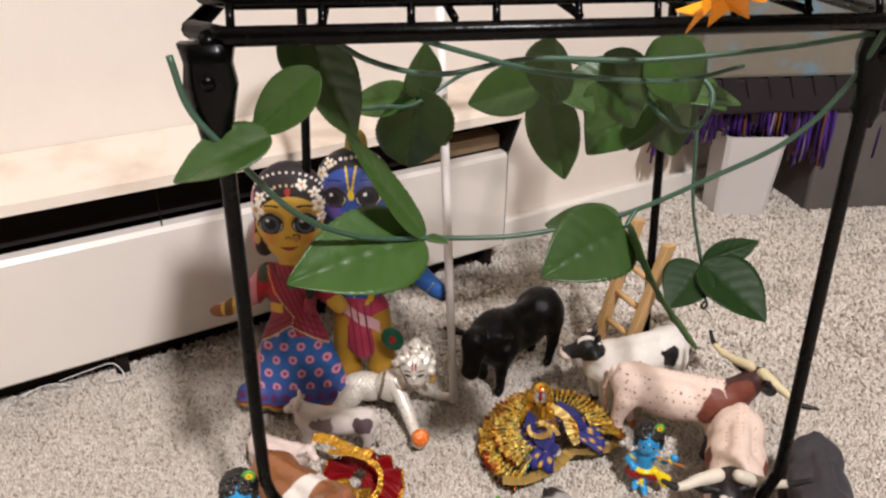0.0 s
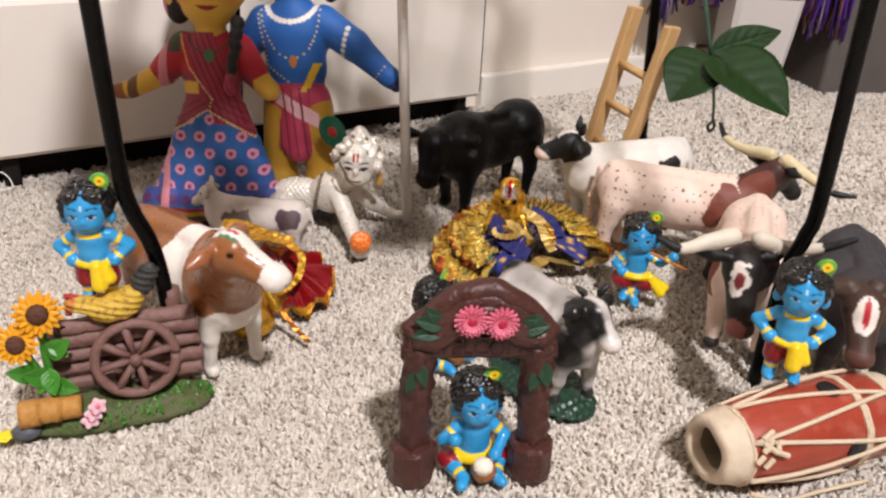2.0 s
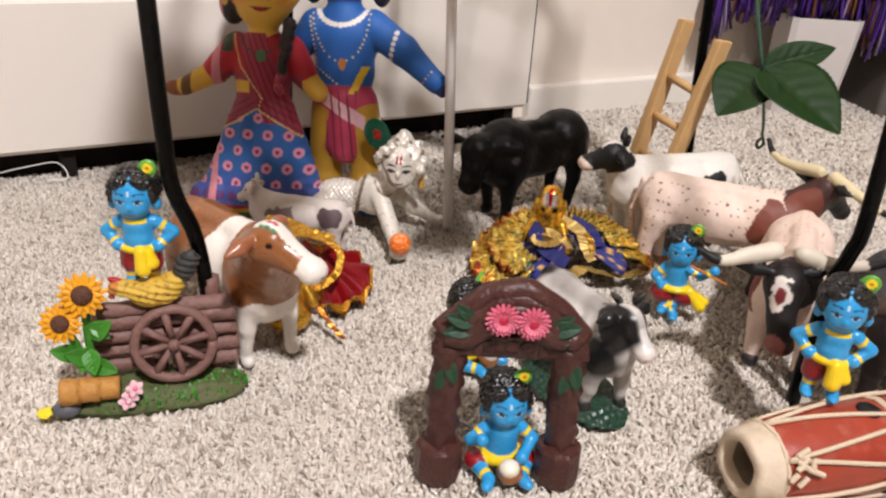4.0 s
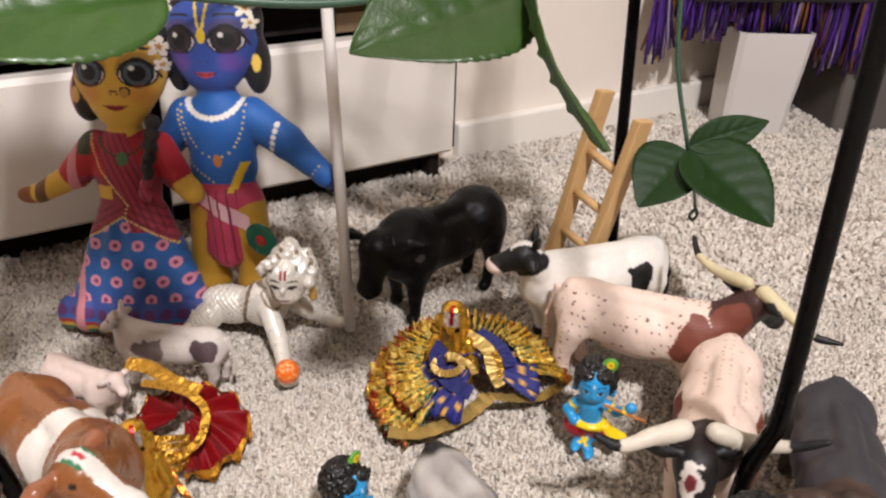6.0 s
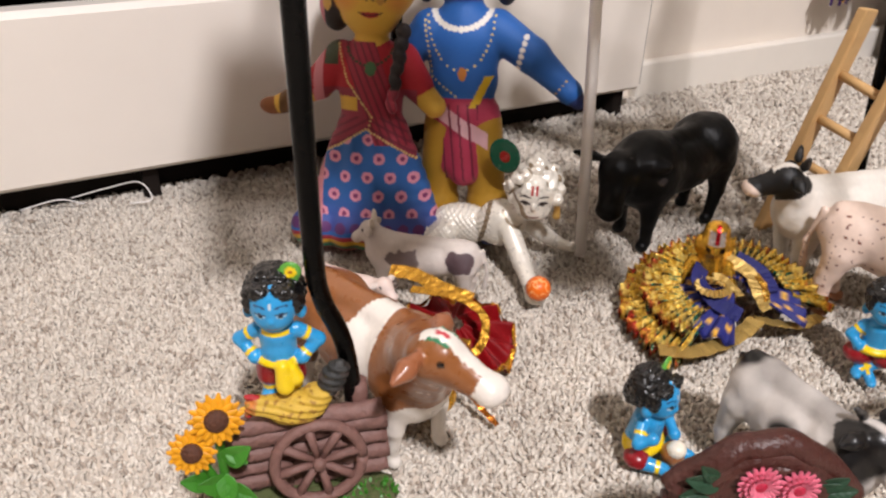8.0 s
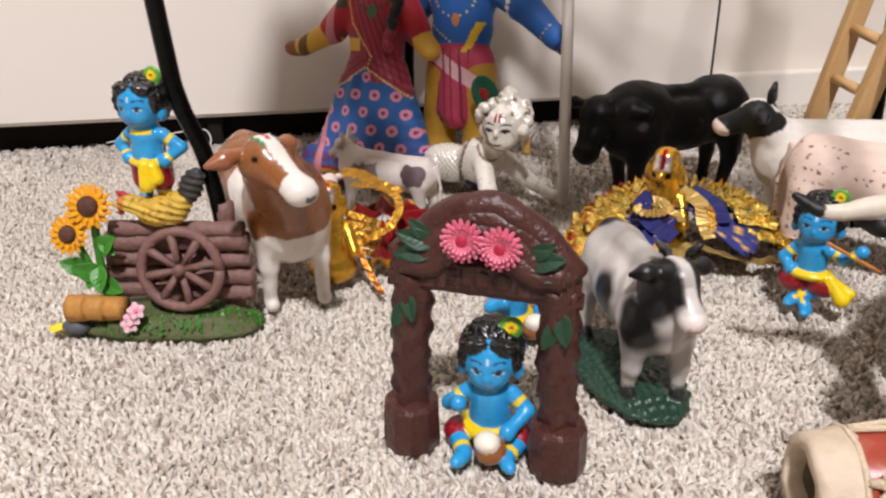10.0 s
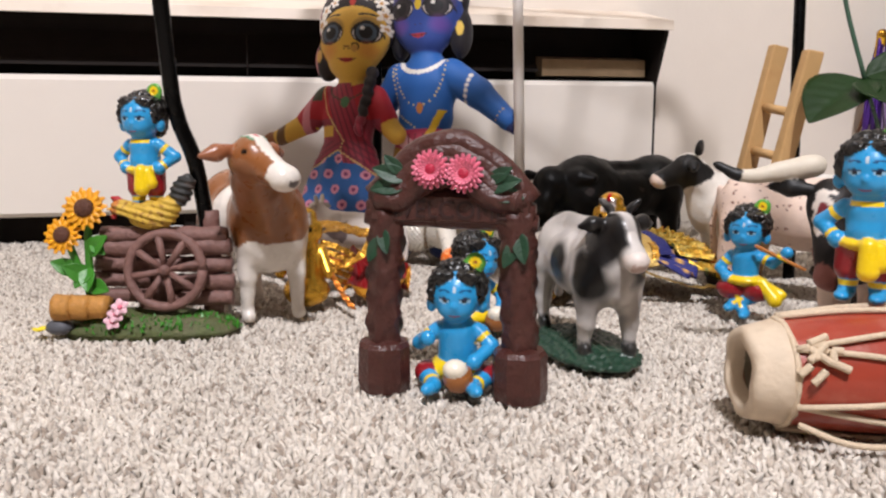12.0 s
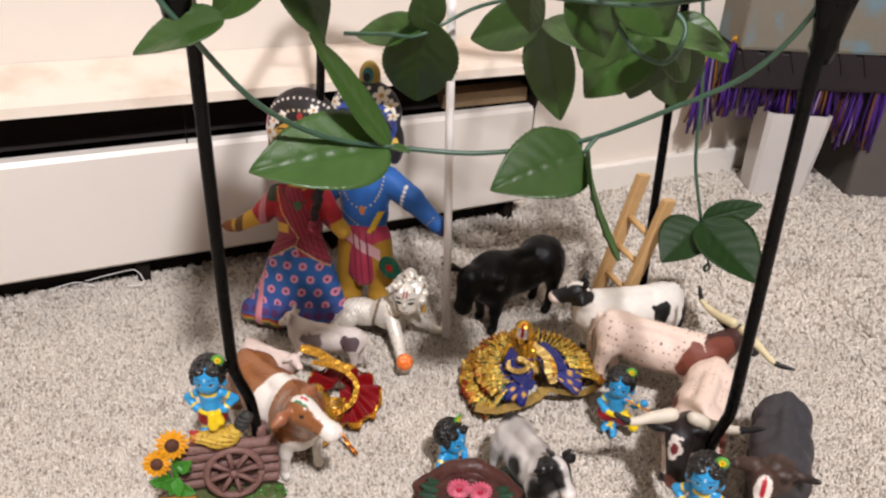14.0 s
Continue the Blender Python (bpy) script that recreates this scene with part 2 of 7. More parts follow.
# carpet yarn, denser where the camera comes close
def carpet_yarn():
    rng = np.random.default_rng(4)
    pts = []
    for x0, x1, y0, y1, step in ((-0.42, 0.46, 0.10, 0.74, 0.0024), (-0.62, 0.78, 0.74, 1.32, 0.0045), (-0.62, -0.42, 0.2, 0.74, 0.0045), (0.46, 0.78, 0.2, 0.74, 0.0045)):
        gx, gy = np.meshgrid(np.arange(x0, x1, step), np.arange(y0, y1, step))
        p = np.c_[gx.ravel(), gy.ravel()] + rng.uniform(-0.6, 0.6, (gx.size, 2)) * step
        pts.append(np.c_[p, np.full(len(p), step)])
    p = np.concatenate(pts)
    c, s = math.cos(radians(33)), math.sin(radians(33))
    wall_y = -(p[:, 0] + 0.3687) * s + (p[:, 1] - 0.7583) * c
    p = p[wall_y < -0.016]
    n = len(p)
    st = p[:, 2]
    ang, lean = rng.uniform(0, 2 * np.pi, n), rng.uniform(0.05, 0.6, n)
    h = rng.uniform(0.0074, 0.0094, n) * (st / 0.0036) ** 0.25
    r = st * rng.uniform(0.55, 0.8, n)
    dx, dy = np.cos(ang) * lean * h, np.sin(ang) * lean * h
    rings = ((0.2, 0.0, 0.9), (0.8, 0.6, 0.95))
    V = np.zeros((n, 7, 3))
    for k, (fz, fl, fr) in enumerate(rings):
        for j in range(3):
            a = ang + j * np.pi / 1.5 + k * 0.5
            V[:, k * 3 + j, 0] = p[:, 0] + dx * fl + np.cos(a) * r * fr
            V[:, k * 3 + j, 1] = p[:, 1] + dy * fl + np.sin(a) * r * fr
            V[:, k * 3 + j, 2] = FLOOR - 0.001 + h * fz
    V[:, 6] = np.c_[p[:, 0] + dx * 1.15, p[:, 1] + dy * 1.15, FLOOR - 0.001 + h * 1.02]
    q = []
    for j in range(3):
        q.append((j, (j + 1) % 3, 3 + (j + 1) % 3, 3 + j))
    t = [(3 + j, 3 + (j + 1) % 3, 6) for j in range(3)]
    base = (np.arange(n) * 7)[:, None, None]
    quads, tris = (np.array(q)[None] + base).reshape(-1, 4), (np.array(t)[None] + base).reshape(-1, 3)
    me = bpy.data.meshes.new("carpet_yarn")
    me.vertices.add(n * 7)
    me.vertices.foreach_set("co", V.astype(np.float32).ravel())
    me.loops.add(quads.size + tris.size)
    me.loops.foreach_set("vertex_index", np.concatenate([quads.ravel(), tris.ravel()]).astype(np.int32))
    me.polygons.add(len(quads) + len(tris))
    start = np.concatenate([np.arange(len(quads)) * 4, quads.size + np.arange(len(tris)) * 3]).astype(np.int32)
    me.polygons.foreach_set("loop_start", start)
    me.polygons.foreach_set("use_smooth", np.ones(len(start), bool))
    me.update(calc_edges=True)
    me.materials.append(M_tuft)
    tagged(new("carpet_pile", me), "thick twisted beige and grey carpet pile", "carpet", kind="stuff")


carpet_yarn()


# ---- baseboard heater ----
def prism(name, section, x0, x1, mat, parent, label=""):
    """A run of one cross-section (y, z) from x0 to x1."""
    n = len(section)
    v = [(x0, y, z) for y, z in section] + [(x1, y, z) for y, z in section]
    f = [tuple(range(n))[::-1], tuple(range(n, 2 * n))] + [(i, (i + 1) % n, n + (i + 1) % n, n + i) for i in range(n)]
    bm = bmesh.new()
    vs = [bm.verts.new(p) for p in v]
    for q in f:
        bm.faces.new([vs[i] for i in q])
    return part(name, bm, mat, parent, label)


def heater():
    h = empty("baseboard_heater", WM, "long white enamelled baseboard heater with a dark open slot", "heater", kind="structure")
    x0, x1 = -2.3, 0.512
    prism("front_panel", [(-0.062, 0.03), (-0.058, 0.026), (-0.050, 0.026), (-0.050, 0.030), (-0.057, 0.033), (-0.057, 0.150), (-0.046, 0.158), (-0.046, 0.163), (-0.058, 0.162), (-0.062, 0.157)], x0, x1 - 0.006, M_heater, h)
    prism("hood", [(-0.088, 0.216), (-0.086, 0.226), (-0.004, 0.246), (-0.001, 0.246), (-0.001, 0.241), (-0.082, 0.221), (-0.084, 0.216)], x0, x1 + 0.002, M_hood, h, "cream enamelled hood with rust stains")
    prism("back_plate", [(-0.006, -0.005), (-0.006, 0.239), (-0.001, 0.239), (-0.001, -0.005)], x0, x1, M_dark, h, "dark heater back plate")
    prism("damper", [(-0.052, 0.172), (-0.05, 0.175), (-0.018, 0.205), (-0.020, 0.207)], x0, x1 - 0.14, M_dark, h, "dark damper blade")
    # the end is open; a dark sheet stands in for its shaded inside
    prism("end_plate", [(-0.056, 0.03), (-0.056, 0.158), (-0.080, 0.214), (-0.078, 0.219), (-0.004, 0.239), (-0.006, 0.03)], x1 - 0.005, x1, M_dark, h, "dark sheet standing in for the shade in the open end")
    prism("element_cover", [(-0.05, 0.168), (-0.05, 0.186), (-0.03, 0.19), (-0.03, 0.168)], x1 - 0.135, x1 - 0.012, M_fin, h, "tan metal element cover")
    # no real board: a dark strip drawn for the shade below the panel
    prism("kick_shadow_board", [(-0.03, FLOOR), (-0.03, 0.03), (-0.02, 0.03), (-0.02, FLOOR)], x0, x1 - 0.02, M_dark, h, "dark strip standing in for the shade under the heater")
    for x in (0.0, 0.235, -0.6, 0.49):
        bm = bmesh.new()
        box(bm, x - 0.007, x + 0.007, -0.05, -0.02, FLOOR, 0.03, 0.002)
        part("foot", bm, M_dark, h, "black bracket foot")
    for x in (0.062,):
        bm = bmesh.new()
        box(bm, x - 0.0007, x + 0.0007, -0.0575, -0.056, 0.16, 0.226)
        part("hanger", bm, M_dark, h)


heater()


# ---- sculpted figures: rounded forms melted into one skin, then painted ----
BLACK, WHITE, SKIN = rgb(13, 12, 12), rgb(232, 224, 214), rgb(46, 152, 210)
YELLOW, RED, GREEN = rgb(240, 205, 20), rgb(140, 20, 30), rgb(90, 160, 60)


def cone(a, b, r0, r1=None, col=WHITE, k=None):
    return ("c", np.array(a, float), np.array(b, float), float(r0), float(r0 if r1 is None else r1), col, k)


def ell(c, r, col=WHITE, k=None, rz=0.0, ry=0.0, rx=0.0):
    R = np.array(Euler((radians(rx), radians(ry), radians(rz))).to_matrix())
    return ("e", np.array(c, float), np.array(r, float), R, 0.0, col, k)


def distance(pr, p):
    if pr[0] == "c":
        a, b, r0, r1 = pr[1:5]
        ba = b - a
        t = np.clip(((p - a) @ ba) / max(ba @ ba, 1e-12), 0, 1)
        return np.linalg.norm(p - a - t[..., None] * ba, axis=-1) - (r0 + (r1 - r0) * t)
    c, r, R = pr[1:4]
    q = (p - c) @ R
    k0, k1 = np.linalg.norm(q / r, axis=-1), np.linalg.norm(q / (r * r), axis=-1)
    return k0 * (k0 - 1) / np.maximum(k1, 1e-9)


def wob(p, s, seed=0.0):
    """A soft uneven value between -1 and 1 at the points."""
    x, y, z = p[..., 0] * s + seed, p[..., 1] * s + seed * 1.7, p[..., 2] * s - seed
    return (np.sin(x + 1.3 * np.sin(y * 1.1 + 0.5)) + np.sin(y * 1.2 + 1.4 * np.sin(z * 0.9)) + np.sin(z * 1.1 + 1.2 * np.sin(x * 1.3 + 2))) / 3


def sculpt(name, prims, m, mat, label, category, vox=0.001, k=0.002, paints=(), bumps=(), group=""):
    lo = np.min([np.minimum(q[1], q[2]) - max(q[3], q[4]) if q[0] == "c" else q[1] - q[2].max() for q in prims], axis=0) - 3 * vox
    hi = np.max([np.maximum(q[1], q[2]) + max(q[3], q[4]) if q[0] == "c" else q[1] + q[2].max() for q in prims], axis=0) + 3 * vox
    n = np.ceil((hi - lo) / vox).astype(int) + 1
    ax = [lo[i] + vox * np.arange(n[i]) for i in range(3)]
    F = np.full(n, 0.02)
    for q in prims:
        kk = q[6] or k
        pad = 2.5 * vox + kk
        if q[0] == "c":
            a, b = np.minimum(q[1], q[2]) - max(q[3], q[4]) - pad, np.maximum(q[1], q[2]) + max(q[3], q[4]) + pad
        else:
            ext = np.sqrt(((q[3] * q[2]) ** 2).sum(1))
            a, b = q[1] - ext - pad, q[1] + ext + pad
        i0, i1 = np.maximum(((a - lo) / vox).astype(int), 0), np.minimum(((b - lo) / vox).astype(int) + 2, n)
        sl = tuple(slice(i0[i], i1[i]) for i in range(3))
        p = np.stack(np.meshgrid(*(ax[i][sl[i]] for i in range(3)), indexing="ij"), -1)
        d, f = distance(q, p), F[sl]
        h = np.clip(0.5 + 0.5 * (f - d) / kk, 0, 1)
        F[sl] = f * (1 - h) + d * h - kk * h * (1 - h)
    ins = F < 0
    corner = [(i, j, l) for i in (0, 1) for j in (0, 1) for l in (0, 1)]

    def at(A, c):
        return A[c[0]:A.shape[0] - 1 + c[0], c[1]:A.shape[1] - 1 + c[1], c[2]:A.shape[2] - 1 + c[2]]

    cnt = sum(at(ins, c).astype(np.int8) for c in corner)
    mix = (cnt > 0) & (cnt < 8)
    cells = np.argwhere(mix)
    idx = np.full(mix.shape, -1)
    idx[mix] = np.arange(len(cells))
    acc, num = np.zeros((len(cells), 3)), np.zeros(len(cells))
    val = {c: at(F, c)[mix] for c in corner}
    for c in corner:
        for axis in range(3):
            if c[axis] == 0:
                e = list(c)
                e[axis] = 1
                fa, fb = val[c], val[tuple(e)]
                cross = (fa < 0) != (fb < 0)
                t = np.where(cross, fa / np.where(cross, fa - fb, 1), 0)
                pt = np.tile(np.array(c, float), (len(cells), 1))
                pt[:, axis] += t
                acc += pt * cross[:, None]
                num += cross
    V = lo + (cells + acc / num[:, None]) * vox
    quads = []
    for axis in range(3):
        u, w = (axis + 1) % 3, (axis + 2) % 3
        s0, s1 = [slice(1, -1)] * 3, [slice(1, -1)] * 3
        s0[axis], s1[axis] = slice(0, -1), slice(1, None)
        A, B = ins[tuple(s0)], ins[tuple(s1)]
        for flip, msk in ((False, A & ~B), (True, B & ~A)):
            g = np.argwhere(msk)
            g[:, u] += 1
            g[:, w] += 1
            ids = []
            for du, dw in ((0, 0), (-1, 0), (-1, -1), (0, -1)):
                h = g.copy()
                h[:, u] += du
                h[:, w] += dw
                ids.append(idx[h[:, 0], h[:, 1], h[:, 2]])
            q = np.stack(ids, 1)
            quads.append(q[:, ::-1] if flip else q)
    Q = np.concatenate(quads)
    Q = Q[(Q >= 0).all(1)]
    D = np.stack([distance(q, V) for q in prims], 1)
    near = D.argmin(1)
    col = np.array([q[5] for q in prims])[near]
    for fn, c in paints:
        f = np.clip(fn(V).astype(float), 0, 1)[:, None]
        col = col * (1 - f) + np.array(c) * f
    if bumps:
        g = np.zeros_like(V)
        fn = np.cross(V[Q[:, 2]] - V[Q[:, 0]], V[Q[:, 3]] - V[Q[:, 1]])
        for j in range(4):
            np.add.at(g, Q[:, j], fn)
        g /= np.maximum(np.linalg.norm(g, axis=1), 1e-12)[:, None]
        for f in bumps:
            V = V + g * f(V, col)[:, None]
    me = bpy.data.meshes.new(name)
    me.vertices.add(len(V))
    me.vertices.foreach_set("co", V.astype(np.float32).ravel())
    me.loops.add(Q.size)
    me.loops.foreach_set("vertex_index", Q.astype(np.int32).ravel())
    me.polygons.add(len(Q))
    me.polygons.foreach_set("loop_start", (np.arange(len(Q)) * 4).astype(np.int32))
    me.polygons.foreach_set("use_smooth", np.ones(len(Q), bool))
    me.update(calc_edges=True)
    ca = me.color_attributes.new("paint", "FLOAT_COLOR", "POINT")
    ca.data.foreach_set("color", np.c_[col, np.ones(len(col))].astype(np.float32).ravel())
    me.materials.append(mat)
    ob = new(name, me)
    ob.matrix_world = m
    return tagged(ob, label, category, group)


def blob(c, r, edge=0.0, s=300.0, seed=0.0):
    c, r = np.array(c, float), np.array(r if np.ndim(r) else (r, r, r), float)
    return lambda p: np.linalg.norm((p - c) / r, axis=-1) + edge * wob(p, s, seed) < 1


def mist(c, r, reach=0.5):
    """A sprayed patch with a soft edge."""
    c, r = np.array(c, float), np.array(r, float)
    return lambda p: np.clip((1 + reach * 0.6 - np.linalg.norm((p - c) / r, axis=-1) - 0.15 * wob(p, 420)) / reach, 0, 1)


def near_hair(amount, s, dark=0.04):
    return lambda p, col: amount * wob(p, s) * (col.sum(1) < dark * 3)


def place(x, y, z=0.0, turn=0.0, lean=0.0):
    return Matrix.Translation((x, y, z)) @ Matrix.Rotation(radians(turn), 4, "Z") @ Matrix.Rotation(radians(lean), 4, "X")


# -- small blue child figurines, facing -y --
def child_head(z, y=0.0, tilt=0.0):
    """Head, curly hair, ears and feather, with the neck at height z."""
    h = z + 0.0125
    pr = [cone((0, y, z - 0.003), (0, y, z + 0.004), 0.0042, 0.004, SKIN),
          ell((0, y - 0.0015, h), (0.0105, 0.0105, 0.0115), SKIN), ell((0, y - 0.006, h - 0.005), (0.0078, 0.006, 0.0055), SKIN),
          ell((0, y + 0.0036, h + 0.0032), (0.0130, 0.0114, 0.0122), BLACK, 0.0008),
          ell((-0.0052, y - 0.0062, h + 0.0082), (0.0056, 0.0038, 0.0034), BLACK, 0.001), ell((0.0052, y - 0.0062, h + 0.0082), (0.0056, 0.0038, 0.0034), BLACK, 0.001), ell((-0.0098, y - 0.003, h + 0.002), (0.0032, 0.0042, 0.006), BLACK, 0.001), ell((0.0098, y - 0.003, h + 0.002), (0.0032, 0.0042, 0.006), BLACK, 0.001),
          ell((0, y + 0.0115, h - 0.004), (0.0075, 0.0055, 0.008), BLACK, 0.001),
          ell((-0.0112, y - 0.0012, h - 0.0045), (0.0024, 0.003, 0.0036), SKIN, 0.0008), ell((0.0112, y - 0.0012, h - 0.0045), (0.0024, 0.003, 0.0036), SKIN, 0.0008),
          ell((0, y - 0.0118, h - 0.0035), (0.0014, 0.0012, 0.0018), SKIN, 0.001),
          ell((0.0075, y + 0.0005, h + 0.0135), (0.0048, 0.0016, 0.0052), GREEN, 0.0004, ry=30)]
    pa = [(lambda p: (p[:, 1] < y - 0.005) & ((np.abs(p[:, 0]) - 0.0044) ** 2 / 0.0023 ** 2 + (p[:, 2] - h + 0.0010) ** 2 / 0.0011 ** 2 < 1), rgb(150, 190, 215)),
          (lambda p: (p[:, 1] < y - 0.005) & ((np.abs(p[:, 0]) - 0.0042) ** 2 / 0.0010 ** 2 + (p[:, 2] - h + 0.0009) ** 2 / 0.0011 ** 2 < 1), rgb(16, 18, 30)),
          (lambda p: (p[:, 1] < y - 0.005) & (np.abs(np.abs(p[:, 0]) - 0.0044) < 0.0024) & (np.abs(p[:, 2] - h - 0.0001 + 90 * (np.abs(p[:, 0]) - 0.0044) ** 2) < 0.0004), rgb(20, 40, 70)),
          (lambda p: (p[:, 1] < y - 0.005) & (np.abs(np.abs(p[:, 0]) - 0.0046) < 0.0026) & (np.abs(p[:, 2] - h - 0.0034 + 60 * (np.abs(p[:, 0]) - 0.0046) ** 2) < 0.0004), rgb(26, 70, 116)),
          (lambda p: (p[:, 1] < y - 0.008) & (p[:, 0] ** 2 / 0.0026 ** 2 + (p[:, 2] - h + 0.0078 - 60 * p[:, 0] ** 2) ** 2 / 0.0005 ** 2 < 1), rgb(120, 70, 120)),
          (lambda p: (p[:, 1] < y - 0.008) & (p[:, 0] ** 2 / 0.0006 ** 2 + (p[:, 2] - h - 0.004) ** 2 / 0.0014 ** 2 < 1), rgb(190, 205, 215)),
          (blob((0.0078, y, h + 0.0142), 0.0027), YELLOW), (blob((0.0078, y, h + 0.0142), 0.0013), rgb(150, 50, 30))]
    return pr, pa


def arm(sh, el_, ha, r=0.0033):
    return [cone(sh, el_, r, r * 0.95, SKIN, 0.0015), cone(el_, ha, r * 0.95, r * 0.8, SKIN, 0.001), ell(ha, (r, r, r * 1.05), SKIN)]


def bands(*spots, r=0.0042):
    """Yellow rings across the limbs: each spot is a point and the limb's way."""
    out = []
    for c, d, w in spots:
        c, d = np.array(c, float), np.array(d, float) / np.linalg.norm(d)
        out.append((lambda p, c=c, d=d, w=w: (np.abs((p - c) @ d) < w) & (np.linalg.norm(p - c, axis=1) < r + 0.0012), YELLOW))
    return out


def child_standing(x, y, z, turn, label, scale=1.0):
    pr, pa = child_head(0.040)
    pr += [cone((0, 0.0005, 0.0265), (0, 0, 0.036), 0.0078, 0.0082, SKIN, 0.003), ell((0, -0.0035, 0.028), (0.0068, 0.005, 0.006), SKIN)]
    for s in (-1, 1):
        pr += arm((s * 0.0085, 0, 0.0375), (s * 0.0172, 0.002, 0.0305), (s * 0.0102, -0.003, 0.0245))
        pr += [cone((s * 0.0048, 0, 0.016), (s * 0.0056, 0, 0.004), 0.0046, 0.0034, SKIN, 0.001), ell((s * 0.0062, -0.0035, 0.0024), (0.0034, 0.0062, 0.0024), SKIN),
               cone((s * 0.0045, 0, 0.021), (s * 0.0054, 0, 0.0135), 0.0066, 0.0058, RED, 0.001)]
        pa += bands(((s * 0.0118, 0.0008, 0.0348), (s * 0.0087, 0.002, -0.007), 0.0011), ((s * 0.0122, -0.0015, 0.0262), (s * -0.007, -0.005, -0.006), 0.0009),
                    ((s * 0.0055, 0, 0.0072), (0, 0, 1), 0.0011))
    pr += [ell((0, -0.0005, 0.0235), (0.0104, 0.0092, 0.0034), YELLOW, 0.0006), cone((0.0025, -0.009, 0.023), (0.003, -0.0098, 0.0135), 0.0035, 0.0042, YELLOW, 0.0012),
           cone((0.006, -0.0078, 0.0225), (0.0078, -0.008, 0.0165), 0.0026, 0.0034, YELLOW, 0.001)]
    pa += [(lambda p: (np.abs(p[:, 2] - 0.0405 + 0.0012 * (p[:, 1] < 0)) < 0.0011) & (np.abs(p[:, 0]) < 0.006) & (p[:, 2] < 0.0415), YELLOW)]
    return sculpt("child_figurine", pr, place(x, y, z, turn) @ Matrix.Scale(scale, 4), M_gloss, label, "figurine", 0.00062, 0.0016, pa,
                  [near_hair(0.0009, 1500)], group="small blue child figurines")


def child_seated(x, y, z, turn, label, scale=1.0):
    pr, pa = child_head(0.0285, -0.001)
    POT, CREAM = rgb(150, 92, 44), rgb(240, 230, 210)
    pr += [cone((0, 0.002, 0.008), (0, 0, 0.024), 0.0092, 0.0084, SKIN, 0.003),
           ell((0, 0.001, 0.0075), (0.0135, 0.0105, 0.0062), YELLOW, 0.001), ell((-0.0125, -0.002, 0.0055), (0.0065, 0.007, 0.0052), RED, 0.001), ell((0.0125, -0.002, 0.0055), (0.0065, 0.007, 0.0052), RED, 0.001)]
    for s in (-1, 1):
        pr += [cone((s * 0.0125, -0.005, 0.0045), (s * 0.0085, -0.0155, 0.0036), 0.0042, 0.0034, SKIN, 0.001), ell((s * 0.0095, -0.019, 0.0035), (0.0032, 0.0055, 0.003), SKIN, rz=s * 25)]
        pa += bands(((s * 0.0095, -0.013, 0.0038), (s * -0.004, -0.0105, 0), 0.0012))
    pr += arm((-0.0085, 0, 0.025), (-0.0165, -0.003, 0.019), (-0.012, -0.0085, 0.0225)) + arm((0.0085, 0, 0.025), (0.0155, -0.003, 0.0185), (0.0085, -0.012, 0.0135))
    pa += bands(((-0.0122, -0.0014, 0.0222), (-0.008, -0.003, -0.006), 0.0011), ((0.0122, -0.0014, 0.0222), (0.007, -0.003, -0.0065), 0.0011))
    pr += [ell((0.002, -0.0155, 0.0072), (0.0066, 0.0062, 0.0064), POT, 0.0006), ell((0.001, -0.0175, 0.0118), (0.0052, 0.005, 0.0042), CREAM, 0.0006)]
    return sculpt("child_figurine", pr, place(x, y, z, turn) @ Matrix.Scale(scale, 4), M_gloss, label, "figurine", 0.00062, 0.0014, pa,
                  [near_hair(0.0009, 1500)], group="small blue child figurines")


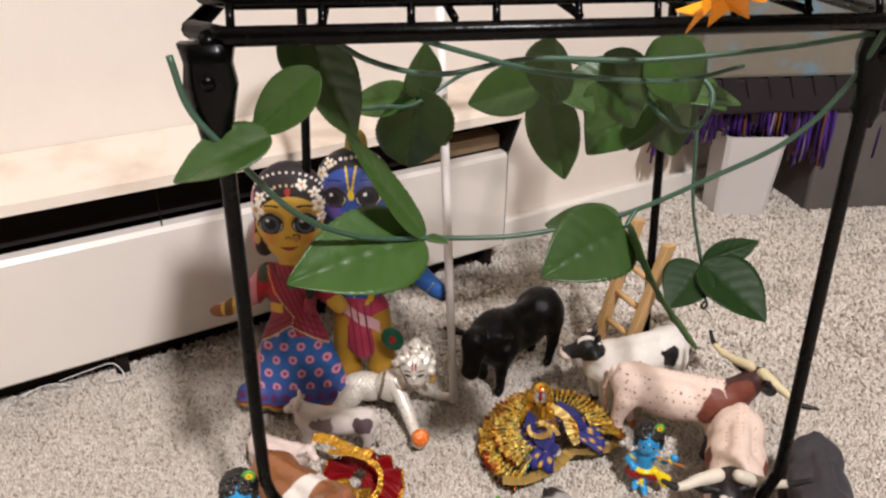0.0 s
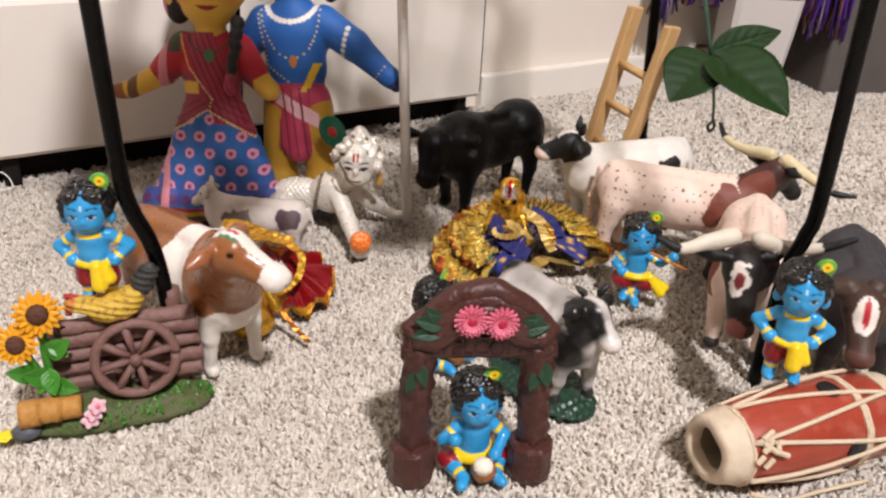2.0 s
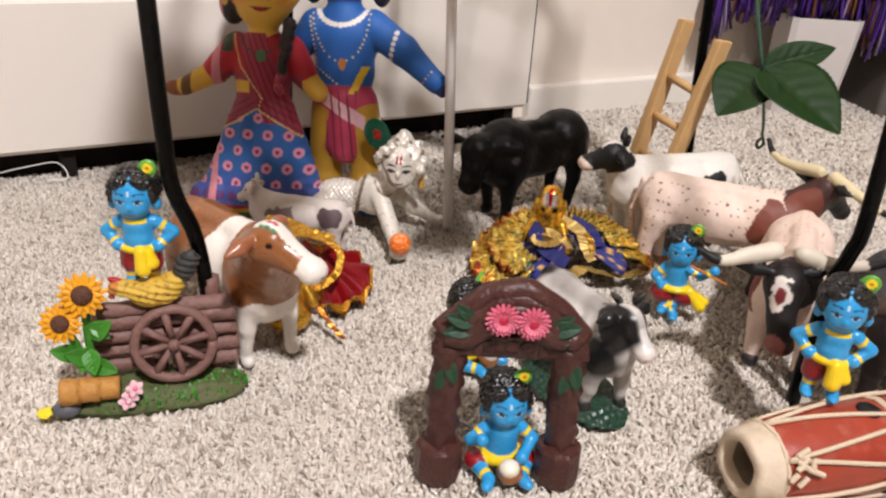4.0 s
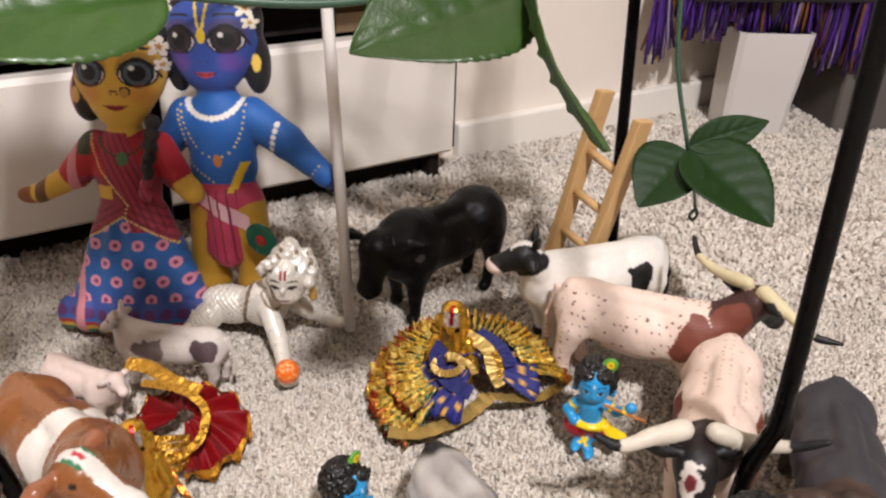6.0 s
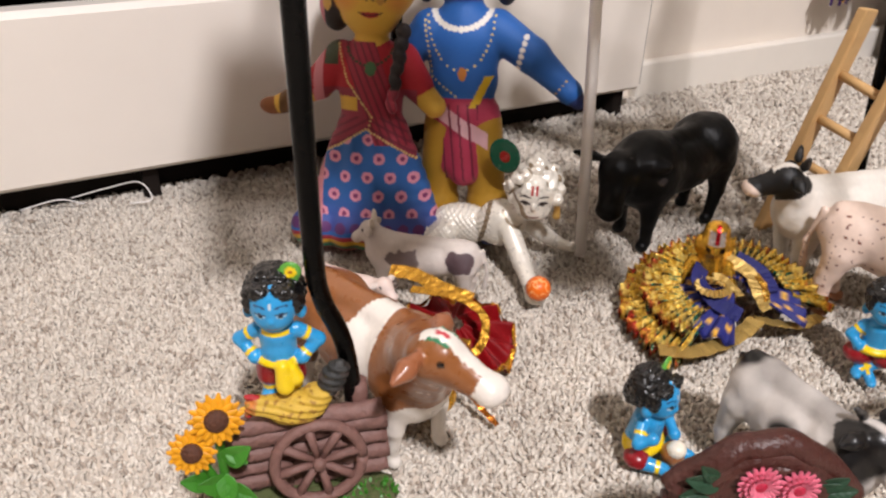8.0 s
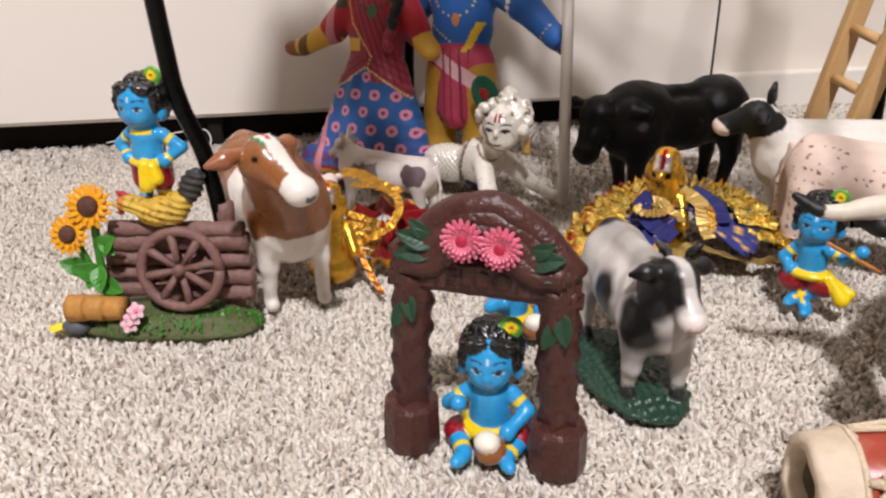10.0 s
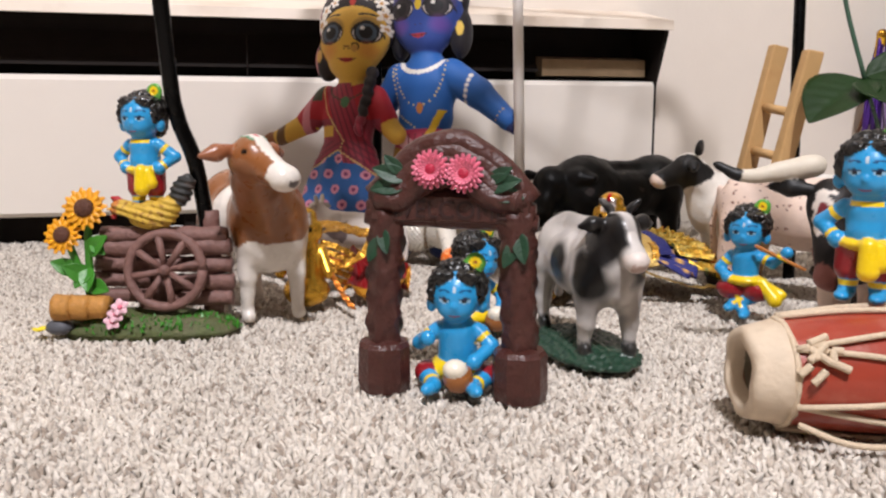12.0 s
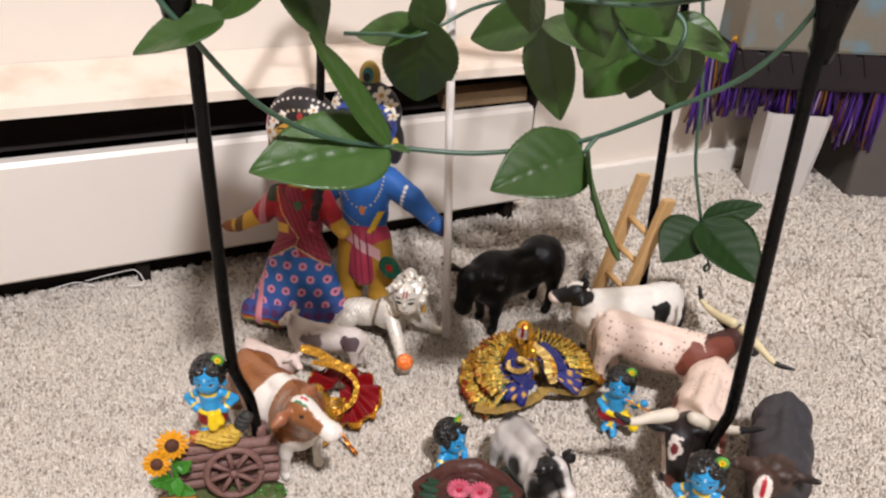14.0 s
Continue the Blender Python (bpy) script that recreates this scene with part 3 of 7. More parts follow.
def child_dancing(x, y, z, turn, label):
    pr, pa = child_head(0.040)
    pr += [cone((0, 0, 0.026), (0, 0, 0.036), 0.0076, 0.0082, SKIN, 0.003)]
    pr += arm((-0.0085, 0, 0.0365), (-0.0145, -0.001, 0.0285), (-0.0095, -0.005, 0.024)) + arm((0.0085, 0, 0.0365), (0.0155, -0.002, 0.0335), (0.0235, -0.005, 0.041))
    pr += [cone((0.0075, -0.011, 0.0445), (0.033, -0.004, 0.032), 0.0011, 0.0011, rgb(186, 120, 60), 0.0003)]
    pr += [ell((-0.007, -0.001, 0.0165), (0.0092, 0.0078, 0.0068), RED, 0.001), ell((0.0075, -0.001, 0.0165), (0.0088, 0.0078, 0.0068), RED, 0.001),
           ell((0, -0.001, 0.0225), (0.0118, 0.0095, 0.0038), YELLOW, 0.0008), cone((0.0105, -0.004, 0.022), (0.0185, -0.006, 0.0125), 0.003, 0.0042, YELLOW, 0.001),
           cone((0.0125, -0.003, 0.021), (0.0215, -0.003, 0.0155), 0.002, 0.003, YELLOW, 0.001)]
    pr += [cone((-0.006, -0.001, 0.0125), (0.0015, -0.006, 0.0035), 0.0042, 0.0032, SKIN, 0.001), ell((0.0025, -0.009, 0.0026), (0.0032, 0.0058, 0.0026), SKIN),
           cone((0.005, -0.001, 0.012), (-0.005, -0.005, 0.0075), 0.0042, 0.0032, SKIN, 0.001), ell((-0.0065, -0.008, 0.006), (0.0032, 0.0056, 0.0027), SKIN)]
    pa += bands(((-0.0112, -0.0004, 0.033), (-0.006, -0.001, -0.008), 0.0011), ((0.0118, -0.001, 0.0352), (0.007, -0.002, -0.003), 0.0011), ((0.0212, -0.004, 0.0385), (0.008, -0.003, 0.0075), 0.001),
                ((-0.0022, -0.0035, 0.0082), (0.0075, -0.005, -0.009), 0.0012), ((-0.002, -0.004, 0.009), (-0.01, -0.004, -0.0045), 0.0011))
    return sculpt("child_figurine", pr, place(x, y, z, turn), M_gloss, label, "figurine", 0.00062, 0.0014, pa, [near_hair(0.0009, 1500)], group="small blue child figurines")


# -- toy cattle --
def cattle(name, centre, heading, L, H, W, poll, nose, base, label, paints=(), mat=None, horns=(), ears=WHITE, leg=None, hoof=rgb(50, 40, 34), muzzle=None, head=None,
           neck=None, tail=None, vox=0.0012, thick=1.0, udder=None, ear_size=1.0, plate=None, face=(), lie=False, hump=0.0, extra=(), dewlap=True, hs=1.0, shift=(0, 0)):
    m = place(*centre, 0.0, heading)
    inv = m.inverted()
    pl, ns = np.array(inv @ Vector(poll)), np.array(inv @ Vector(nose))
    hd = ns - pl
    hl = np.linalg.norm(hd)
    hd = hd / hl
    side = np.cross((0, 0, 1), hd)
    side /= np.linalg.norm(side)
    up = np.cross(hd, side)
    leg, head, neck, muzzle, tail = leg or base, head or base, neck or base, muzzle or head or base, tail or base
    z0 = plate[2] if plate else 0.0
    # painted marks in the head's own lengths: along the nose, sideways, upwards
    local = lambda p: ((p - pl) @ hd / hl, (p - pl) @ side / H, (p - pl) @ up / H)
    paints = list(paints) + [(lambda p, fn=fn: fn(*local(p)), c) for fn, c in face]
    pr = [ell((0.27 * L, 0, 0.68 * H), (0.25 * L, 0.46 * W, 0.29 * H), base), ell((0, 0, 0.655 * H), (0.38 * L, 0.5 * W, 0.265 * H), base),
          ell((-0.30 * L, 0, 0.72 * H), (0.21 * L, 0.45 * W, 0.25 * H), base), cone((-0.40 * L, 0, 0.87 * H), (0.32 * L, 0, 0.88 * H), 0.10 * H, 0.11 * H, base)]
    if hump:
        pr.append(ell((0.28 * L, 0, 0.95 * H), (0.14 * L, 0.28 * W, hump), base))
    for s in (-1, 1):
        for fx, bend in ((0.33, 0.012), (-0.36, -0.03)):
            if lie:
                pr += [cone((fx * L, s * 0.42 * W, 0.35 * H), ((fx + 0.18) * L, s * 0.52 * W, 0.12 * H), 0.12 * H, 0.07 * H, leg)]
                continue
            step = 0.035 * L * s
            pr += [cone((fx * L, s * 0.27 * W, 0.58 * H), ((fx + bend) * L + step * 0.5, s * 0.29 * W, 0.30 * H), 0.135 * H * thick, 0.075 * H * thick, leg, 0.006),
                   cone(((fx + bend) * L + step * 0.5, s * 0.29 * W, 0.30 * H), (fx * L + step, s * 0.29 * W, 0.07 * H + z0), 0.072 * H * thick, 0.055 * H * thick, leg),
                   cone((fx * L + step, s * 0.29 * W, 0.055 * H + z0), (fx * L + step + 0.02 * L, s * 0.29 * W, 0.03 * H + z0), 0.058 * H * thick, 0.06 * H * thick, hoof, 0.0008)]
    pr += [cone((0.36 * L, 0, 0.74 * H), pl + hd * 0.15 * hl - up * 0.06 * H, 0.20 * H, 0.125 * H, neck, 0.006)]
    if dewlap:
        pr += [cone((0.42 * L, 0, 0.52 * H), pl + hd * 0.35 * hl - up * 0.14 * H, 0.07 * H, 0.05 * H, neck, 0.006)]
    pr += [ell(pl + hd * 0.22 * hl - up * 0.02 * H, (0.115 * H * hs, 0.115 * H * hs, 0.12 * H * hs), head), cone(pl + hd * 0.3 * hl - up * 0.03 * H, pl + hd * 0.86 * hl - up * 0.035 * H, 0.105 * H * hs, 0.074 * H * hs, head, 0.004),
           ell(pl + hd * 0.9 * hl - up * 0.03 * H, (0.075 * H * hs, 0.085 * H * hs, 0.068 * H * hs), muzzle)]
    for s in (-1, 1):
        e0 = pl + side * s * 0.10 * H * hs + hd * 0.08 * hl
        e1 = e0 + side * s * 0.17 * H * ear_size - up * 0.05 * H - hd * 0.05 * hl
        pr += [cone(e0, (e0 + e1) / 2, 0.03 * H, 0.055 * H, ears, 0.001), cone((e0 + e1) / 2, e1, 0.055 * H, 0.02 * H, ears, 0.001)]
        eye = pl + hd * 0.32 * hl + side * s * 0.108 * H * hs + up * 0.03 * H
        paints = list(paints) + [(blob(eye, 0.022 * H), rgb(18, 12, 10))]
        paints += [(blob(pl + hd * 0.97 * hl + side * s * 0.03 * H - up * 0.02 * H, 0.014 * H), rgb(40, 26, 24))]
    for run, c0, c1, r in horns:
        pts = [np.array(inv @ Vector(q)) for q in run]
        sp = [np.array(v) for v in spline(pts, 9)]
        for i, (a, b) in enumerate(zip(sp, sp[1:])):
            f0, f1 = i / (len(sp) - 1), (i + 1) / (len(sp) - 1)
            pr.append(cone(a, b, r * (1 - 0.75 * f0), r * (1 - 0.75 * f1), c1 if f0 > 0.66 else c0, 0.0016))
    if not lie:
        pr += [cone((-0.50 * L, 0, 0.86 * H), (-0.545 * L, 0.02 * L, 0.55 * H), 0.028 * H, 0.02 * H, base), cone((-0.545 * L, 0.02 * L, 0.55 * H), (-0.53 * L, 0.03 * L, 0.30 * H), 0.024 * H, 0.034 * H, tail)]
    if udder:
        pr += [ell((-0.2 * L, 0, 0.42 * H), (0.1 * L, 0.2 * W, 0.1 * H), udder)]
    if plate:
        pr += [ell((0.02 * L, 0, plate[2] * 0.3), (plate[0], plate[1], plate[2]), plate[3], 0.001)]
    pr += list(extra)
    m = Matrix.Translation((*shift, 0)) @ m
    return sculpt(name, pr, m, mat or M_matte, label, "cattle figurine", vox, 0.03 * H, paints, [lambda p, c: 0.0003 * wob(p, 420), lambda p, c: 0.0014 * wob(p, 1100) * (c[:, 1] > 1.35 * c[:, 0]) * (p[:, 2] > 0.0005)], group="toy cattle")


BROWN, RUST, PINK = rgb(142, 88, 48), rgb(120, 62, 46), rgb(232, 208, 192)
OFFW = rgb(226, 216, 202)

# brown and white cow beside the cart
cattle("cow_figurine", (-0.104, 0.466), -36, 0.098, 0.088, 0.050, (-0.0700, 0.4110, 0.1030), (-0.0340, 0.3990, 0.0880), BROWN,
       "brown and white painted toy cow standing on the carpet",
       paints=[(lambda p: (np.abs(p[:, 0] - 0.012 - 0.10 * (p[:, 2] - 0.07) - 0.006 * wob(p, 120)) < 0.0078) & (p[:, 2] > 0.035), WHITE),
               (lambda p: (p[:, 2] < 0.034 + 0.006 * wob(p, 110, 2)) & (p[:, 0] < 0.075), WHITE),
               (lambda p: (p[:, 2] < 0.047 + 0.006 * wob(p, 170, 1)) & (p[:, 0] > 0.026) & (p[:, 0] < 0.066), WHITE),
               ],
       face=[(lambda a, s, u: (a > -0.12) & (a < 1.2) & (np.abs(s) < 0.055 - 0.02 * np.clip(a, 0, 1)) & (u > 0.035), WHITE), (lambda a, s, u: (a > 0.74 + 0.5 * (u < -0.06)) & (a < 1.4) & (np.abs(s) < 0.2) & (u > -0.2), WHITE),
             (lambda a, s, u: (a > 0.05) & (a < 0.3) & (np.abs(np.abs(s) - 0.05) < 0.011) & (u > 0.02), rgb(40, 120, 80)), (lambda a, s, u: (a > 0.08) & (a < 0.24) & (np.abs(s) < 0.013) & (u > 0.03), rgb(190, 40, 60)),
             (lambda a, s, u: (a > 1.06) & (np.abs(s) < 0.1) & (u < -0.015) & (u > -0.2), rgb(96, 88, 86))],
       mat=M_gloss, ears=rgb(150, 92, 60), leg=BROWN, muzzle=rgb(236, 226, 216), head=BROWN, ear_size=1.15, hs=1.08, thick=0.78, hoof=rgb(70, 58, 50),
       extra=[cone((0.030, 0, 0.060), (0.050, -0.012, 0.084), 0.020, 0.015, BROWN, 0.006), ell((0.036, 0, 0.050), (0.014, 0.019, 0.022), BROWN, 0.004)])

# black bull
cattle("bull_figurine", (0.087, 0.725), 224, 0.116, 0.086, 0.054, (0.040, 0.684, 0.076), (0.033, 0.658, 0.040), rgb(6, 6, 6), "glossy black toy bull with chipped paint on the carpet",
       paints=[(blob((0.045, 0.025, 0.062), 0.0035, 0.5, 900), rgb(54, 48, 46)), (blob((-0.005, 0.026, 0.062), 0.0022, 0.6, 900), rgb(50, 44, 42)), (blob((0.064, 0.006, 0.076), 0.003, 0.7, 1200), rgb(60, 56, 54))],
       ears=rgb(11, 10, 11), ear_size=1.5, hoof=rgb(9, 9, 9), thick=0.95, hs=1.4, mat=M_bull,
       extra=[ell((0.036, 0, 0.060), (0.028, 0.025, 0.029), rgb(6, 6, 6), 0.010), ell((-0.036, 0, 0.064), (0.024, 0.025, 0.024), rgb(6, 6, 6), 0.010)])

# black and white cow on a green base
cattle("cow_figurine", (0.109, 0.443), -57, 0.080, 0.070, 0.036, (0.1275, 0.4175, 0.071), (0.1405, 0.400, 0.0535), rgb(206, 200, 194), "black and white resin cow on a green grass base",
       paints=[(lambda p: (p[:, 0] < 0.045) * (p[:, 2] > 0.008) * np.clip(0.25 + 0.6 * wob(p, 170, 4), 0, 0.6), rgb(112, 106, 102)), (mist((-0.036, 0.004, 0.066), (0.011, 0.014, 0.010)), BLACK), (mist((0.004, -0.019, 0.046), (0.0075, 0.011, 0.012)), BLACK), (mist((0.033, -0.012, 0.046), (0.009, 0.012, 0.014)), BLACK),
               (mist((0.006, 0.018, 0.05), (0.010, 0.010, 0.012)), BLACK), (mist((0.036, 0.012, 0.052), (0.010, 0.010, 0.013)), BLACK), (lambda p: 0.6 * ((p[:, 2] < 0.012) & (p[:, 2] > 0.007)), BLACK)],
       face=[(lambda a, s, u: np.clip((np.abs(s) - 0.026) / 0.022, 0, 1) * (a > -0.25) * np.clip((0.78 - a) / 0.12, 0, 1) * (u > -0.16), rgb(20, 18, 18)), (lambda a, s, u: (a > 1.02) & (np.abs(s) < 0.06) & (u < 0.0) & (u > -0.1), rgb(196, 170, 160))],
       mat=M_resin, thick=0.85, ears=BLACK, muzzle=rgb(226, 214, 206), hoof=rgb(60, 60, 56), plate=(0.042, 0.0235, 0.0055, rgb(32, 62, 46)),
       horns=[(((0.1235, 0.4205, 0.075), (0.1185, 0.419, 0.080)), rgb(70, 66, 62), BLACK, 0.002), (((0.1325, 0.4215, 0.075), (0.137, 0.4225, 0.080)), rgb(70, 66, 62), BLACK, 0.002)])

# black and white cow by the ladder
cattle("cow_figurine", (0.205, 0.678), 203, 0.120, 0.080, 0.046, (0.1525, 0.6480, 0.088), (0.1225, 0.6500, 0.075), rgb(232, 226, 216), "white toy cow with black patches beside the small ladder",
       paints=[(blob((0.066, 0.0, 0.078), (0.020, 0.016, 0.013), 0.25, 200), BLACK), (blob((-0.026, 0.022, 0.056), (0.010, 0.012, 0.014), 0.5, 300, 2), BLACK), (blob((0.012, 0.022, 0.05), (0.0075, 0.012, 0.011), 0.5, 330, 1), BLACK),
               (blob((-0.01, -0.02, 0.06), (0.013, 0.012, 0.014), 0.4, 260, 3), BLACK), (lambda p: (p[:, 0] < -0.0625) & (p[:, 2] < 0.068), BLACK)],
       face=[(lambda a, s, u: (np.abs(s) > 0.045) & (a > -0.2) & (a < 0.62) & (u > -0.12) & (u < 0.14), BLACK)],
       ears=BLACK, muzzle=rgb(236, 214, 198), head=rgb(232, 226, 216), udder=rgb(226, 180, 164), tail=BLACK, hs=1.1,
       horns=[(((0.1535, 0.641, 0.095), (0.1545, 0.637, 0.103)), rgb(60, 54, 50), BLACK, 0.0028), (((0.1535, 0.655, 0.095), (0.1545, 0.659, 0.103)), rgb(60, 54, 50), BLACK, 0.0028)])

# speckled longhorn walking towards the right-hand side of the rack
speck = lambda p: (wob(p, 900, 3) + wob(p[:, [1, 2, 0]] * 1.37, 1010, 5) > 1.12)
cattle("longhorn_figurine", (0.226, 0.610), -20, 0.120, 0.082, 0.046, (0.288, 0.590, 0.096), (0.316, 0.606, 0.066), PINK, "pale pink speckled toy longhorn with a rust patch and long horns",
       paints=[(lambda p: speck(p) & (p[:, 0] < 0.05), RUST), (blob((0.040, -0.016, 0.060), (0.017, 0.018, 0.018), 0.3, 180), RUST), (blob((0.055, -0.012, 0.070), (0.014, 0.020, 0.020), 0.3, 180), RUST), (blob((0.068, 0, 0.088), 0.0045, 0.3, 500), WHITE),
               (lambda p: (p[:, 2] < 0.03) & (p[:, 0] > 0), rgb(40, 32, 30))],
       ears=BLACK, head=BLACK, neck=rgb(66, 36, 31), muzzle=BLACK, hoof=rgb(150, 98, 62),
       horns=[(((0.284, 0.594, 0.100), (0.272, 0.612, 0.097), (0.262, 0.628, 0.100), (0.260, 0.641, 0.108)), rgb(214, 200, 160), BLACK, 0.0042),
              (((0.292, 0.586, 0.099), (0.303, 0.570, 0.093), (0.315, 0.556, 0.087), (0.3295, 0.549, 0.087)), rgb(214, 200, 160), BLACK, 0.0042)])

# dark-faced horned cow turned to the front
cattle("longhorn_figurine", (0.254, 0.520), -110, 0.112, 0.084, 0.050, (0.221, 0.456, 0.088), (0.222, 0.436, 0.041), PINK, "cream toy longhorn with a dark brown face and rust belly",
       paints=[(lambda p: (np.abs(p[:, 1]) > 0.016 + 0.006 * wob(p, 160)) & (p[:, 2] > 0.040) & (p[:, 2] < 0.066) & (p[:, 0] < 0.044) & (p[:, 0] > 0.002), RUST), (lambda p: speck(p) & (p[:, 0] < 0.035), rgb(190, 150, 130)),
               (blob((0.0799, -0.0091, 0.074), (0.012, 0.0060, 0.011), 0.2, 600), rgb(226, 216, 206)), (blob((0.0819, -0.0091, 0.074), (0.013, 0.003, 0.0055)), rgb(120, 40, 46)),
               (blob((0.0904, -0.0066, 0.045), 0.007), rgb(150, 92, 84))],
       ears=BLACK, hs=1.12, head=rgb(20, 14, 13), neck=rgb(34, 22, 20), muzzle=rgb(64, 42, 38), leg=PINK, hoof=rgb(40, 34, 32), ear_size=1.2,
       horns=[(((0.213, 0.458, 0.095), (0.197, 0.455, 0.092), (0.181, 0.450, 0.090), (0.1685, 0.4505, 0.0955)), rgb(214, 204, 186), BLACK, 0.0052),
              (((0.229, 0.458, 0.094), (0.245, 0.457, 0.090), (0.262, 0.450, 0.094), (0.277, 0.4445, 0.103)), rgb(206, 196, 178), BLACK, 0.005)])

# grey and brown buffalo
cattle("buffalo_figurine", (0.322, 0.490), -106, 0.112, 0.076, 0.050, (0.289, 0.428, 0.080), (0.283, 0.402, 0.048), rgb(58, 56, 60), "dark grey toy buffalo with a brown head and swept horns",
       paints=[(blob((0.0835, -0.0145, 0.0715), (0.010, 0.0062, 0.0115)), rgb(228, 218, 208)), (blob((0.0855, -0.0145, 0.0735), (0.011, 0.0018, 0.0085)), rgb(176, 28, 40))],
       mat=M_matte, hs=1.2, ears=rgb(60, 42, 34), head=rgb(66, 44, 34), neck=rgb(72, 54, 46), muzzle=rgb(92, 60, 50), leg=rgb(52, 44, 42), thick=1.1, shift=(-0.009, 0.0),
       horns=[(((0.296, 0.430, 0.080), (0.307, 0.434, 0.075), (0.318, 0.430, 0.073), (0.3265, 0.4225, 0.077)), rgb(60, 44, 36), rgb(40, 30, 26), 0.0058),
              (((0.281, 0.430, 0.080), (0.270, 0.434, 0.076), (0.262, 0.430, 0.078)), rgb(70, 52, 42), rgb(40, 30, 26), 0.0056)])

# small grey-white cow by the crawling child
cattle("cow_figurine", (-0.092, 0.594), 176, 0.078, 0.049, 0.026, (-0.128, 0.598, 0.052), (-0.142, 0.600, 0.041), rgb(206, 196, 188), "small off-white toy cow with purplish grey patches",
       paints=[(blob((-0.025, 0.010, 0.036), (0.008, 0.008, 0.008), 0.3, 400), rgb(84, 66, 70)), (blob((0.012, 0.011, 0.034), (0.010, 0.008, 0.008), 0.5, 400, 3), rgb(120, 106, 104))],
       ears=rgb(190, 178, 168), vox=0.0009, hoof=rgb(120, 104, 96), horns=[(((-0.128, 0.594, 0.054), (-0.1275, 0.591, 0.060)), OFFW, OFFW, 0.0015), (((-0.128, 0.602, 0.054), (-0.1285, 0.605, 0.060)), OFFW, OFFW, 0.0015)])

# small white animal lying behind the brown cow
cattle("cow_figurine", (-0.142, 0.560), -24, 0.060, 0.040, 0.022, (-0.113, 0.546, 0.042), (-0.103, 0.537, 0.036), rgb(226, 206, 196), "small white toy cow with a dark tail",
       paints=[(lambda p: (p[:, 0] < -0.029), rgb(40, 36, 36)), (blob((0.036, 0, 0.05), (0.004, 0.004, 0.004)), rgb(196, 110, 90))], ears=rgb(214, 200, 190), vox=0.0009, hoof=rgb(90, 80, 74))

# child figurines
child_standing(-0.1335, 0.4095, 0.066, 8, "blue painted child figurine with hands on hips standing on the cart")
child_standing(0.2275, 0.394, 0.0445, -18, "blue painted child figurine with hands on hips standing on the drum")
child_dancing(0.187, 0.548, 0.0, -13, "blue painted child figurine dancing with a flute on the carpet")
child_seated(0.0655, 0.3690, 0.0, 12, "blue painted child figurine seated with a butter pot under the arch", 1.0)
child_seated(0.0440, 0.4640, 0.0, 56, "blue painted child figurine seated side-on behind the arch", 1.0)


